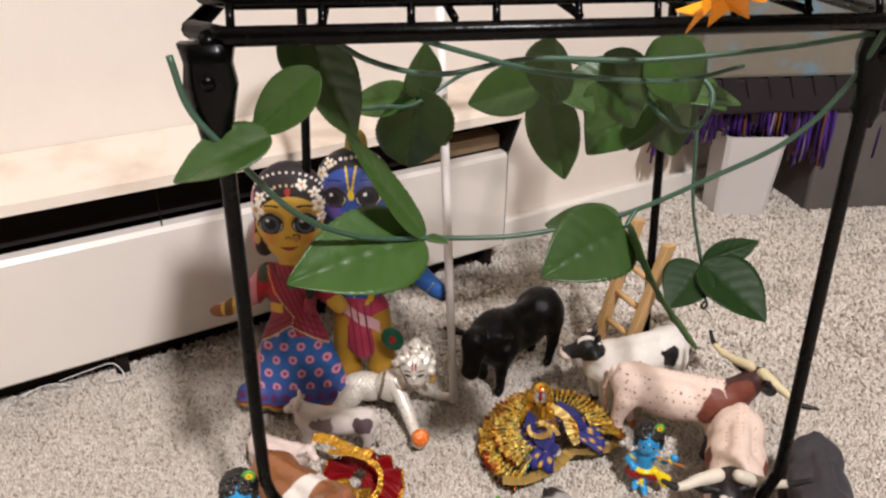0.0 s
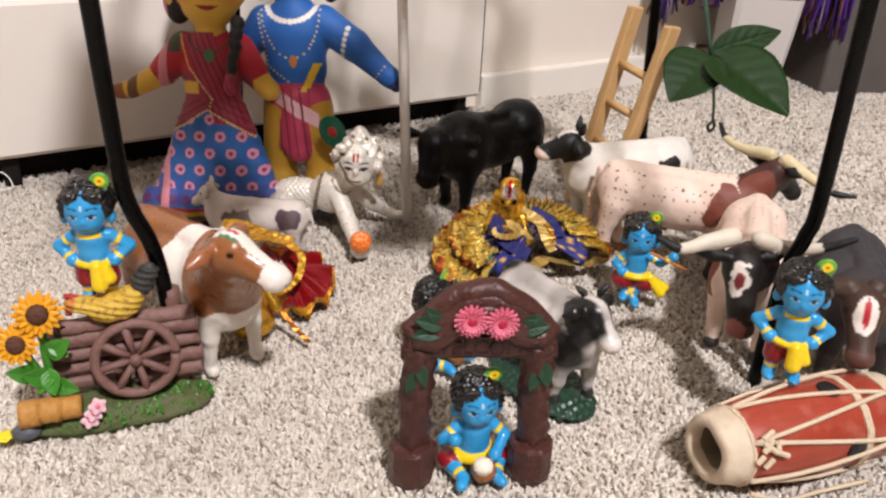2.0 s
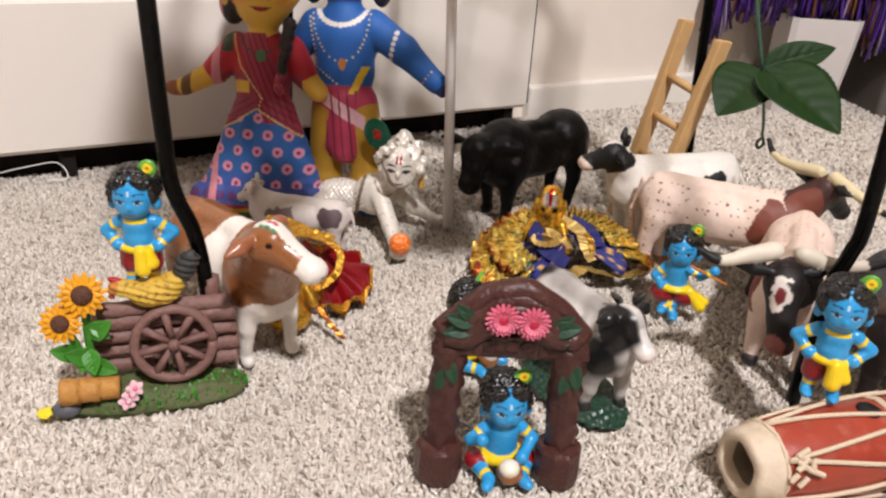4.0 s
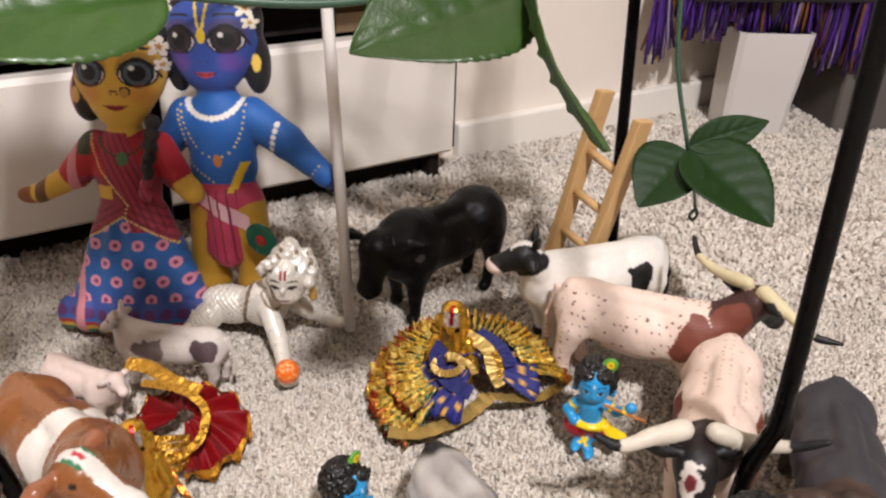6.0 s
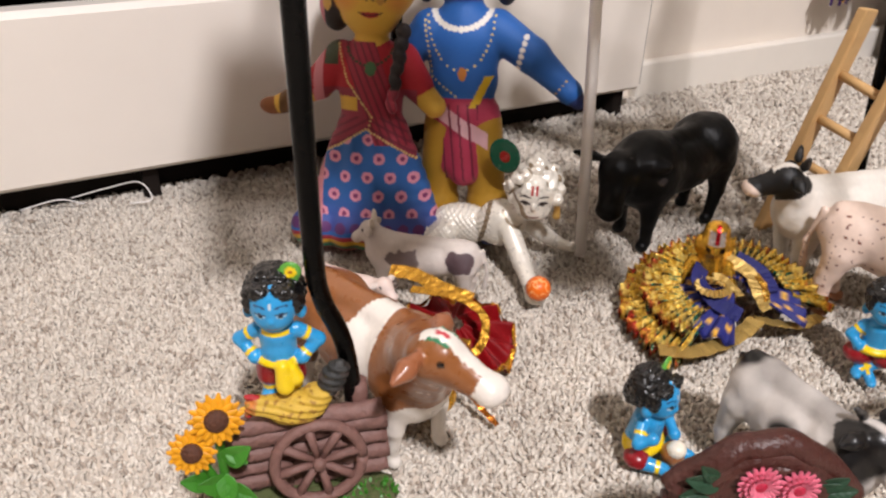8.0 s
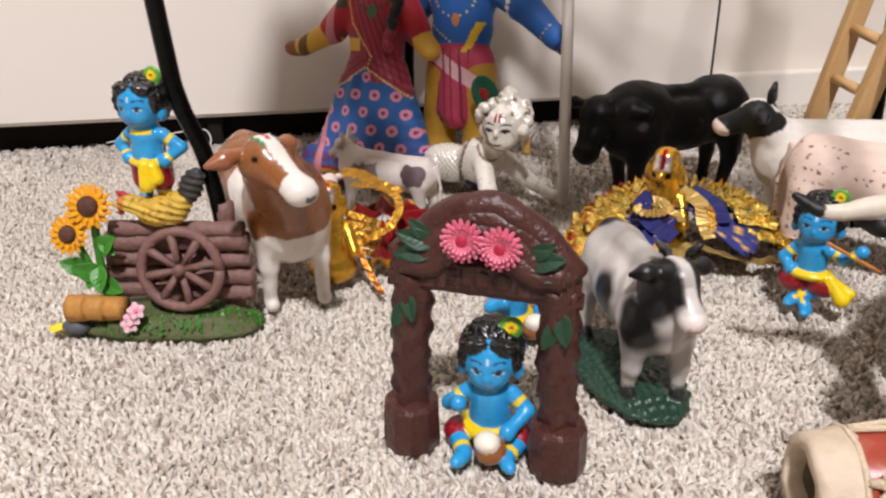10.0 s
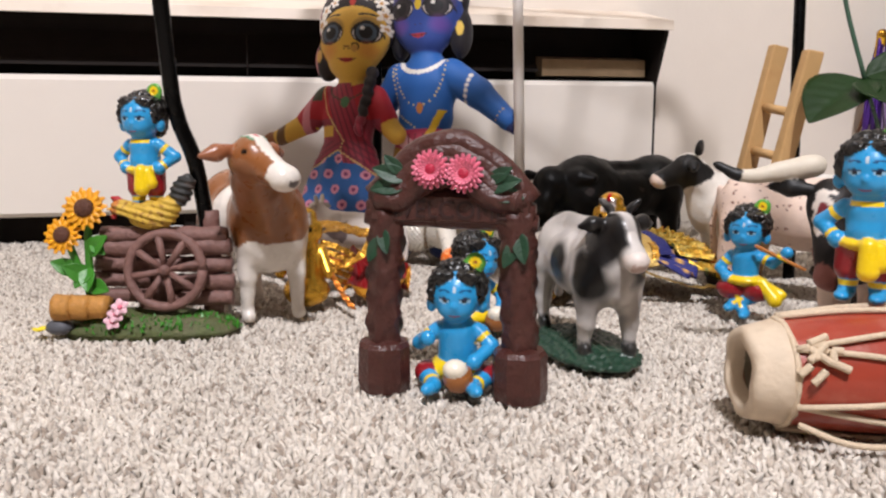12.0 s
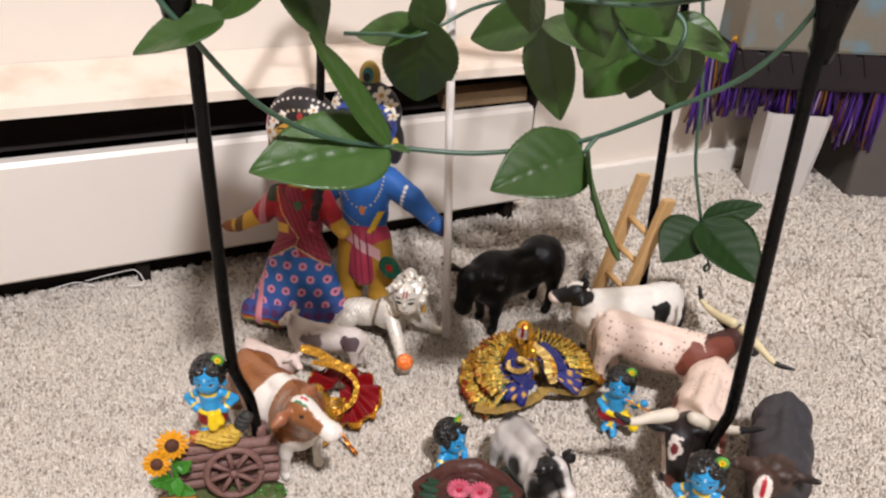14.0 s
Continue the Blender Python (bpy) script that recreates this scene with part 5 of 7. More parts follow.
def on_shelf(a, b, z=SHELF):
    """A place on the shelf: a from the left to the right side, b from the front to the back."""
    return (FLc * (1 - a) + FRc * a) * (1 - b) + (BLc * (1 - a) + BRc * a) * b + Vector((0, 0, z))


def rack():
    r = empty("wire_rack", place(0, 0, 0), "black metal wire rack with thin legs standing on the carpet", "rack")
    legs = (("leg", [(-0.102, 0.352, SHELF), (-0.1073, 0.377, 0.40), (-0.111, 0.392, 0.28), (-0.1155, 0.410, 0.15), (-0.1145, 0.415, 0.118), (-0.107, 0.419, 0.092), (-0.1045, 0.424, 0.05), (-0.104, 0.427, FLOOR)]),
            ("leg", [(0.240, 0.434, SHELF), (0.2385, 0.4345, 0.36), (0.2445, 0.4385, 0.22), (0.2485, 0.4410, 0.125), (0.2470, 0.4430, 0.105), (0.2440, 0.4480, 0.080), (0.2450, 0.4530, 0.04), (0.2455, 0.4550, FLOOR)]),
            ("leg", [(-0.119, 0.705, SHELF), (-0.1241, 0.7105, 0.30), (-0.1285, 0.7152, 0.20), (-0.1329, 0.7199, 0.10), (-0.1355, 0.7225, 0.04), (-0.137, 0.724, FLOOR)]),
            ("leg", [(0.217, 0.772, SHELF), (0.2182, 0.7548, 0.30), (0.2195, 0.738, 0.20), (0.2207, 0.7211, 0.10), (0.2216, 0.711, 0.04), (0.222, 0.705, FLOOR)]))
    for nm, p in legs:
        tube_part(nm, spline(p, 5), 0.0044, M_black, r, sides=10)
    for c, s in ((Vector((-0.104, 0.355, 0)), 1), (Vector((0.2395, 0.434, 0)), -1)):
        bm = bmesh.new()
        prof = [(0.0125, SHELF - 0.003), (0.0105, SHELF - 0.012), (0.0120, SHELF - 0.022), (0.0090, SHELF - 0.036), (0.0070, SHELF - 0.048), (0.0078, SHELF - 0.054), (0.0048, SHELF - 0.062)]
        rows = []
        for w, z in prof:
            lean = Vector((-0.02, 0.10, 0)) if s > 0 else Vector((0.05, 0.10, 0))
            o = c + lean * (SHELF - z) * 0.6
            rows.append([bm.verts.new((o.x + x * w, o.y + y, z)) for x, y in ((-1, -0.003), (-0.5, -0.0065), (0.5, -0.0065), (1, -0.003), (1, 0.003), (-1, 0.003))])
        for a, b in zip(rows, rows[1:]):
            for i in range(6):
                bm.faces.new((a[i], a[(i + 1) % 6], b[(i + 1) % 6], b[i]))
        bm.faces.new(rows[0])
        bm.faces.new(rows[-1][::-1])
        pl = part("corner_bracket", bm, M_black, r, "cast black corner bracket", smooth=True)
        bm = bmesh.new()
        bmesh.ops.create_uvsphere(bm, u_segments=10, v_segments=6, radius=0.0042)
        bmesh.ops.translate(bm, verts=bm.verts, vec=(c.x, c.y - 0.004, SHELF - 0.020))
        part("rivet", bm, M_black, pl, smooth=True)
    def ring(z, grow):
        pts = []
        for a, b in ((0, 0), (1, 0), (1, 1), (0, 1)):
            for da, db in ((0, 0.05 if b == 0 else -0.05), (0.05 if a == 0 else -0.05, 0))[::1 if (a, b) in ((0, 0), (1, 1)) else -1]:
                aa, bb = a + da, b + db
                pts.append(on_shelf(0.5 + (aa - 0.5) * grow, 0.5 + (bb - 0.5) * grow, z))
        return pts + [pts[0]]
    tube_part("shelf_rail", ring(SHELF, 1.0), 0.0046, M_black, r, "round black outer rail", sides=10)
    tube_part("shelf_rail", ring(SHELF + 0.0135, 0.97), 0.0032, M_black, r, "thin black upper rail", sides=8)
    for i in range(1, 6):
        tube_part("shelf_wire", [on_shelf(i / 6, 0.0, SHELF + 0.006), on_shelf(i / 6, 1.0, SHELF + 0.006)], 0.0022, M_black, r, sides=6)
    for i in range(1, 5):
        tube_part("shelf_wire", [on_shelf(0.0, i / 5, SHELF + 0.003), on_shelf(1.0, i / 5, SHELF + 0.003)], 0.0022, M_black, r, sides=6)
    for i in range(9):
        a = (i + 0.5) / 9
        tube_part("rail_tie", [on_shelf(a, 0.0), on_shelf(a, 0.012, SHELF + 0.0135)], 0.002, M_black, r, sides=6)


rack()

# thin flat box on the rack's shelf
bm = bmesh.new()
box(bm, 0, 0.118, 0, 0.10, 0, 0.03, 0.002)
ob = part("box", bm, M_box)
ob.matrix_world = Matrix.Translation((-0.118, 0.352, SHELF + 0.0175)) @ Matrix.Rotation(radians(10), 4, "Z")
tagged(ob, "flat mauve cardboard box lying on the wire rack", "box")


# ---- silk leaves ----
def leaf_mesh(length, width, fold=0.25, curl=0.15, serr=0.05, nu=54, nv=7, twist=0.0):
    """A leaf along +x with a sunk mid-rib, fine saw-toothed edge and puffed fields between its side veins; its face looks up."""
    verts, faces = [], []
    teeth = nu // 3
    for layer in (0, 1):
        for i in range(nu + 1):
            u = i / nu
            w = width * 0.5 * (math.sin(math.pi * u ** 0.74) ** 0.72) * (1 + serr * (0.5 - (u * teeth) % 1.0)) * (1 - 0.22 * max(0.0, u - 0.75) / 0.25) + 0.0003
            if i in (0, nu):
                w = 0.0006
            for j in range(-nv, nv + 1):
                v = j / nv
                vein = math.exp(-(math.sin(math.pi * (6.2 * u - 1.5 * abs(v) + 0.2)) / 0.42) ** 2)
                z = fold * abs(v) * w - curl * length * u * u - 0.012 * length * vein * (1.05 - 0.75 * abs(v)) * math.sin(math.pi * u) ** 0.7
                z -= 0.016 * length * math.exp(-(v / 0.13) ** 2) * math.sin(math.pi * u) ** 0.5
                z += 0.012 * length * math.sin(5.1 * u + 1.5 * (v > 0) + length * 300) * v * v
                y = v * w
                a = twist * u
                y, z = y * math.cos(a) - z * math.sin(a), y * math.sin(a) + z * math.cos(a)
                verts.append((u * length, y, z - layer * 0.0005))
    row, tot = 2 * nv + 1, (nu + 1) * (2 * nv + 1)
    for layer in (0, 1):
        for i in range(nu):
            for j in range(row - 1):
                a = layer * tot + i * row + j
                q = (a, a + 1, a + row + 1, a + row)
                faces.append(q[::-1] if layer == 0 else q)
    for i in range(nu):
        for j in (0, row - 1):
            a = i * row + j
            q = (a, a + row, a + row + tot, a + tot)
            faces.append(q if j else q[::-1])
    return verts, faces


LEAVES = {}


def leaf(parent, base, tip, face, width=0.6, mat=None, curl=0.12, fold=0.25, twist=0.0, label=""):
    """One leaf from its stalk to its tip, its upper side turned to face."""
    base, tip, face = Vector(base), Vector(tip), Vector(face)
    d = tip - base
    n = d.length
    # the mesh drops by curl towards its tip, so aim it higher
    x = d.normalized()
    z = (face - x * face.dot(x)).normalized()
    aim = Matrix.Rotation(math.atan(curl), 3, x.cross(z).normalized() * 1)
    x = (aim @ x).normalized()
    z = (face - x * face.dot(x)).normalized()
    y = z.cross(x)
    v, f = leaf_mesh(n, n * width, fold, curl, twist=twist)
    R = Matrix((x, y, z)).transposed()
    ob = mesh_ob("leaf", [base + R @ Vector(p) for p in v], f, mat or M_leaf, parent, smooth=True, label=label)
    return ob


def garland():
    g = empty("leaf_garland", place(0, 0, 0), "artificial ivy garland with green silk leaves draped along the rack", "garland")
    # drooping front strand
    tube_part("stem", spline([(-0.118, 0.346, 0.430), (-0.113, 0.349, 0.405), (-0.098, 0.355, 0.382), (-0.075, 0.385, 0.338), (-0.044, 0.418, 0.309), (-0.005, 0.444, 0.2965), (0.045, 0.455, 0.293), (0.09, 0.459, 0.300), (0.123, 0.459, 0.310), (0.165, 0.456, 0.333), (0.207, 0.448, 0.362), (0.230, 0.440, 0.398), (0.232, 0.421, 0.432)], 6), 0.0017, M_stem, g)
    # thin strands under the shelf
    tube_part("stem", spline([(-0.065, 0.42, 0.43), (-0.04, 0.43, 0.41), (0.0, 0.44, 0.40), (0.05, 0.45, 0.407), (0.12, 0.46, 0.405), (0.19, 0.45, 0.415), (0.232, 0.43, 0.428)], 6), 0.0016, M_stem, g)
    tube_part("stem", spline([(-0.02, 0.40, 0.43), (0.02, 0.42, 0.415), (0.06, 0.43, 0.404), (0.13, 0.44, 0.398), (0.18, 0.47, 0.40)], 6), 0.0015, M_stem, g)
    tube_part("stem", spline([(-0.085, 0.362, SHELF + 0.016), (-0.06, 0.38, SHELF + 0.02), (0.02, 0.40, SHELF + 0.022), (0.12, 0.40, SHELF + 0.02), (0.2, 0.42, SHELF + 0.02)], 6), 0.0026, M_stem, g)
    tube_part("stem", spline([(-0.075, 0.60, 0.33), (-0.045, 0.63, 0.325), (-0.02, 0.66, 0.32), (0.03, 0.68, 0.345), (0.09, 0.66, 0.36), (0.15, 0.64, 0.355), (0.20, 0.66, 0.38)], 6), 0.0018, M_stem, g)
    tube_part("stem", spline([(0.13, 0.5, 0.375), (0.145, 0.49, 0.36), (0.165, 0.49, 0.355), (0.175, 0.5, 0.375), (0.16, 0.51, 0.39)], 6), 0.0018, M_stem, g)
    L = lambda *a, **k: leaf(g, *a, **k)
    # front strand
    L((-0.009, 0.444, 0.2970), (-0.084, 0.390, 0.293), (0.30, -0.62, 0.76), 0.60, curl=0.12)
    L((-0.008, 0.444, 0.2975), (-0.050, 0.409, 0.374), (0.75, -0.5, 0.35), 0.22, curl=-0.06)
    L((-0.008, 0.444, 0.297), (0.006, 0.436, 0.297), (0, -0.4, 0.9), 0.4)
    L((0.118, 0.4535, 0.300), (0.0615, 0.412, 0.2870), (0.20, -0.62, 0.76), 0.70, curl=0.16)
    L((0.119, 0.453, 0.303), (0.136, 0.347, 0.279), (0.9, 0.05, 0.3), 0.15, curl=-0.10, twist=0.3)
    L((0.116, 0.456, 0.303), (0.072, 0.484, 0.288), (0, -0.5, 0.8), 0.5)
    tube_part("stem", spline([(0.125, 0.459, 0.311), (0.121, 0.456, 0.306), (0.118, 0.453, 0.301)], 4), 0.0016, M_stem, g)
    # by the left-hand bracket
    L((-0.056, 0.362, 0.420), (-0.090, 0.365, 0.388), (0.2, -0.8, 0.5), 0.5, curl=0.05)
    L((-0.078, 0.352, 0.392), (-0.121, 0.338, 0.374), (-0.1, -0.5, 0.85), 0.6)
    L((-0.07, 0.42, 0.425), (-0.048, 0.43, 0.366), (0.55, -0.75, 0.25), 0.52)
    L((-0.075, 0.41, 0.43), (-0.07, 0.40, 0.40), (0.0, -0.8, 0.4), 0.6)
    # hanging from the far strand
    L((-0.018, 0.655, 0.335), (-0.030, 0.715, 0.243), (0.15, -0.85, 0.35), 0.62)
    L((-0.02, 0.66, 0.325), (-0.083, 0.682, 0.309), (0.0, -0.75, 0.65), 0.48)
    L((-0.018, 0.66, 0.325), (-0.012, 0.64, 0.375), (0.3, -0.9, 0.2), 0.6)
    L((0.085, 0.63, 0.345), (0.109, 0.645, 0.259), (-0.25, -0.9, 0.2), 0.48)
    L((0.085, 0.63, 0.348), (0.0245, 0.655, 0.321), (0.0, -0.85, 0.5), 0.60)
    L((0.088, 0.62, 0.35), (0.118, 0.59, 0.335), (0.2, -0.6, 0.75), 0.7)
    L((0.175, 0.66, 0.345), (0.1285, 0.652, 0.279), (-0.05, -0.9, 0.4), 0.74)
    L((0.190, 0.68, 0.342), (0.218, 0.700, 0.262), (0.1, -0.9, 0.35), 0.66)
    L((0.178, 0.66, 0.345), (0.170, 0.672, 0.276), (0.0, -0.9, 0.35), 0.70)
    L((0.15, 0.64, 0.357), (0.100, 0.640, 0.342), (0.1, -0.7, 0.7), 0.55)
    L((0.195, 0.67, 0.35), (0.245, 0.66, 0.318), (0.2, -0.8, 0.6), 0.5)
    L((0.175, 0.62, 0.348), (0.212, 0.655, 0.30), (0.5, -0.8, 0.3), 0.5)
    L((0.165, 0.61, 0.35), (0.225, 0.58, 0.345), (0.1, -0.55, 0.8), 0.42)
    L((0.14, 0.60, 0.36), (0.12, 0.61, 0.315), (0.15, -0.85, 0.5), 0.8)
    L((0.10, 0.48, 0.405), (0.125, 0.49, 0.355), (0.3, -0.85, 0.4), 0.7)
    L((0.13, 0.49, 0.41), (0.165, 0.50, 0.37), (-0.2, -0.85, 0.4), 0.75)
    L((0.07, 0.49, 0.41), (0.075, 0.52, 0.36), (-0.4, -0.8, 0.4), 0.6)
    # on the shelf
    L((0.03, 0.40, SHELF + 0.02), (-0.02, 0.42, SHELF + 0.025), (0, -0.3, 1), 0.55)
    L((0.03, 0.41, SHELF + 0.02), (0.085, 0.43, SHELF + 0.022), (0.1, -0.3, 1), 0.6)
    L((0.10, 0.44, SHELF + 0.018), (0.065, 0.47, SHELF + 0.022), (0, -0.3, 1), 0.7)
    L((0.16, 0.40, SHELF + 0.018), (0.205, 0.395, SHELF + 0.024), (0, -0.4, 0.9), 0.6)
    L((0.225, 0.40, SHELF + 0.018), (0.175, 0.385, SHELF + 0.03), (0, -0.5, 0.9), 0.55)
    L((0.225, 0.41, SHELF + 0.018), (0.265, 0.40, SHELF + 0.03), (0, -0.4, 0.9), 0.55)
    L((0.115, 0.42, SHELF + 0.018), (0.14, 0.46, SHELF + 0.022), (0, -0.3, 1), 0.6)


garland()


def hanging_sprig():
    g = empty("leaf_sprig", place(0, 0, 0), "dark green silk leaf sprig hanging from the rack", "leaf sprig")
    tube_part("stem", spline([(0.205, 0.70, 0.432), (0.222, 0.702, 0.36), (0.238, 0.705, 0.28), (0.246, 0.705, 0.21), (0.2635, 0.702, 0.147)], 6), 0.0017, M_stem, g)
    tube_part("stem", spline([(0.2635, 0.702, 0.147), (0.275, 0.715, 0.118), (0.286, 0.735, 0.094), (0.292, 0.748, 0.08), (0.2955, 0.75, 0.072), (0.292, 0.75, 0.067), (0.2895, 0.75, 0.072), (0.293, 0.749, 0.078)], 6), 0.0014, M_stem, g)
    leaf(g, (0.2645, 0.702, 0.147), (0.3146, 0.6489, 0.1139), (0.1, -0.55, 0.8), 0.78, M_leafdark, curl=0.1)
    leaf(g, (0.2625, 0.702, 0.147), (0.226, 0.668, 0.116), (-0.15, -0.55, 0.8), 0.85, M_leafdark, curl=0.1)
    leaf(g, (0.2645, 0.703, 0.149), (0.322, 0.716, 0.166), (0.1, -0.75, 0.6), 0.42, M_leafdark, curl=0.12)


hanging_sprig()


def maple_leaf():
    pts = [(0, -0.5), (0.1, -0.12), (0.42, -0.3), (0.36, -0.08), (0.62, 0.02), (0.38, 0.12), (0.5, 0.4), (0.22, 0.28), (0.0, 0.62), (-0.22, 0.28), (-0.5, 0.4), (-0.38, 0.12), (-0.62, 0.02), (-0.36, -0.08), (-0.42, -0.3), (-0.1, -0.12)]
    bm = bmesh.new()
    s = 0.040
    top, low = bm.verts.new((0, 0, 0.006)), bm.verts.new((0, 0, 0.0052))
    a = [bm.verts.new((x * s, y * s, 0.004 * math.sin(i * 2.1))) for i, (x, y) in enumerate(pts)]
    b = [bm.verts.new((v.co.x, v.co.y, v.co.z - 0.0008)) for v in a]
    for i in range(len(a)):
        j = (i + 1) % len(a)
        bm.faces.new((top, a[i], a[j]))
        bm.faces.new((low, b[j], b[i]))
        bm.faces.new((a[i], b[i], b[j], a[j]))
    ob = part("maple_leaf", bm, M_orange)
    ob.matrix_world = Matrix.Translation((0.131, 0.376, SHELF + 0.0125)) @ Euler((radians(38), radians(10), radians(195))).to_matrix().to_4x4()
    tagged(ob, "bright orange-yellow artificial maple leaf lying on the rack", "leaf")


maple_leaf()

# ---- white rod and wooden ladder ----
ob = tube_part("rod", [(0.0181, 0.6673, 0.0), (0.0035, 0.6944, 0.30), (-0.0032, 0.7068, 0.434)], 0.0042, M_white, sides=14)
tagged(ob, "white plastic rod standing on the carpet against the rack", "rod")


def ladder():
    g = empty("ladder", place(0, 0, 0), "small pale wooden toy ladder leaning over the cow", "ladder")
    A0, A1, B0, B1 = Vector((0.171, 0.742, FLOOR + 0.002)), Vector((0.2065, 0.745, 0.176)), Vector((0.194, 0.709, FLOOR + 0.002)), Vector((0.2285, 0.703, 0.168))
    for p, q in ((A0, A1), (B0, B1)):
        bm = bmesh.new()
        d = (q - p)
        x = (B0 - A0).normalized()
        y = d.normalized().cross(x).normalized()
        R = Matrix((x, y, d.normalized())).transposed().to_4x4()
        box(bm, -0.0042, 0.0042, -0.0072, 0.0072, 0, d.length, 0.0015, Matrix.Translation(p) @ R)
        part("rail", bm, M_wood, g)
    for f in (0.17, 0.36, 0.55, 0.74):
        tube_part("rung", [A0.lerp(A1, f), B0.lerp(B1, f)], 0.0036, M_wood, g, sides=10)


ladder()


# ---- arch with flowers ----
def rough_log(bm, p, q, r0, r1, sides=14, rings=12, rough=0.06, seed=1.0):
    p, q = Vector(p), Vector(q)
    d = (q - p).normalized()
    s = d.cross(Vector((0.3, 0.9, 0.2))).normalized()
    u = s.cross(d)
    rows = []
    for i in range(rings + 1):
        f = i / rings
        row = []
        for k in range(sides):
            a = 2 * math.pi * k / sides
            r = (r0 + (r1 - r0) * f) * (1 + rough * math.sin(k * 2.4 + seed * 3 + 0.6 * math.sin(f * 9 + k)) + rough * 0.8 * math.sin(f * 31 + k * 1.7 + seed))
            row.append(bm.verts.new(p + (q - p) * f + s * math.cos(a) * r + u * math.sin(a) * r))
        rows.append(row)
    for a, b in zip(rows, rows[1:]):
        for k in range(sides):
            bm.faces.new((a[k], a[(k + 1) % sides], b[(k + 1) % sides], b[k]))
    bm.faces.new(rows[0][::-1])
    bm.faces.new(rows[-1])


M_bark = material("brown_painted_bark", rgb(72, 38, 32), 0.38, grain=0.25, scale=260, bump=0.9, bump_scale=380, stain=0.25, stain_scale=120, stain_colour=rgb(108, 72, 62))
M_barklight = material("pale_brown_painted_bark", rgb(126, 92, 84), 0.6, grain=0.25, scale=260, bump=0.9, bump_scale=380, stain=0.4, stain_scale=120, stain_colour=rgb(84, 58, 52))
M_pink = material("pink_flower_paint", rgb(226, 116, 140), 0.45, grain=0.14, scale=300, bump=0.3, random_ob=0.15)
M_rose = material("rose_flower_middle", rgb(176, 30, 62), 0.5, grain=0.3, scale=500, bump=0.6)
M_green = material("green_leaf_paint", rgb(28, 62, 40), 0.5, grain=0.25, scale=260, bump=0.5)
M_moss = material("moss_paint", rgb(84, 92, 52), 0.7, grain=0.4, scale=300, bump=1.0, bump_scale=420, stain=0.5, stain_scale=60, stain_colour=rgb(110, 94, 76))
M_sun = material("sunflower_paint", rgb(232, 160, 22), 0.45, grain=0.18, scale=260, bump=0.4, random_ob=0.12)
M_seed = material("sunflower_middle_paint", rgb(84, 48, 30), 0.7, grain=0.4, scale=600, bump=1.0, bump_scale=700)
M_straw = material("straw_paint", rgb(186, 132, 62), 0.6, grain=0.28, scale=350, bump=0.9, bump_scale=500)
M_brightleaf = material("bright_green_paint", rgb(62, 130, 36), 0.42, grain=0.2, scale=240, bump=0.4, random_ob=0.15)
M_letter = material("dark_letter_paint", rgb(48, 24, 22), 0.6, grain=0.2, scale=300)
M_pale = material("pale_pink_paint", rgb(236, 190, 200), 0.5, grain=0.1, scale=300, bump=0.3)
M_hen = material("hen_paint", rgb(204, 168, 60), 0.5, grain=0.25, scale=240, bump=0.8, bump_scale=420)
M_comb = material("red_comb_paint", rgb(170, 26, 36), 0.4, grain=0.15, scale=240, bump=0.3)
M_grit = material("grey_stone_paint", rgb(84, 86, 92), 0.55, grain=0.3, scale=260, bump=0.6)


def petals(parent, centre, normal, radius, n, mat, mid_mat, mid=0.35, cup=0.2, layers=2):
    """A flower head: petals as small leaves round a domed middle."""
    normal = Vector(normal).normalized()
    s = normal.cross(Vector((0.1, 0.2, 1))).normalized()
    u = normal.cross(s)
    centre = Vector(centre)
    f = empty_child("flower", parent)
    for l in range(layers):
        for k in range(n):
            a = 2 * math.pi * (k + 0.5 * l) / n
            d = s * math.cos(a) + u * math.sin(a)
            rr = radius * (1 - 0.22 * l)
            b, t = centre + d * radius * 0.18 + normal * 0.0006 * l, centre + d * rr + normal * (cup * rr * (0.5 + l))
            v, fc = leaf_mesh(rr * 0.85, rr * 0.62 * 6 / max(6, n) * 1.25, 0.2, 0.06, 0.0, 5, 1)
            x = (t - b).normalized()
            y = normal.cross(x).normalized()
            R = Matrix((x, y, x.cross(y))).transposed()
            mesh_ob("petal", [b + R @ Vector(p) for p in v], fc, mat, f, smooth=True)
    bm = bmesh.new()
    bmesh.ops.create_uvsphere(bm, u_segments=12, v_segments=8, radius=radius * mid)
    R = Matrix((s, u, normal)).transposed().to_4x4()
    bmesh.ops.transform(bm, matrix=Matrix.Translation(centre + normal * radius * 0.12) @ R @ Matrix.Diagonal((1, 1, 0.55, 1)), verts=bm.verts)
    part("flower_middle", bm, mid_mat, f, smooth=True)
    return f


def empty_child(name, parent):
    o = new(name)
    o.parent = parent
    return o


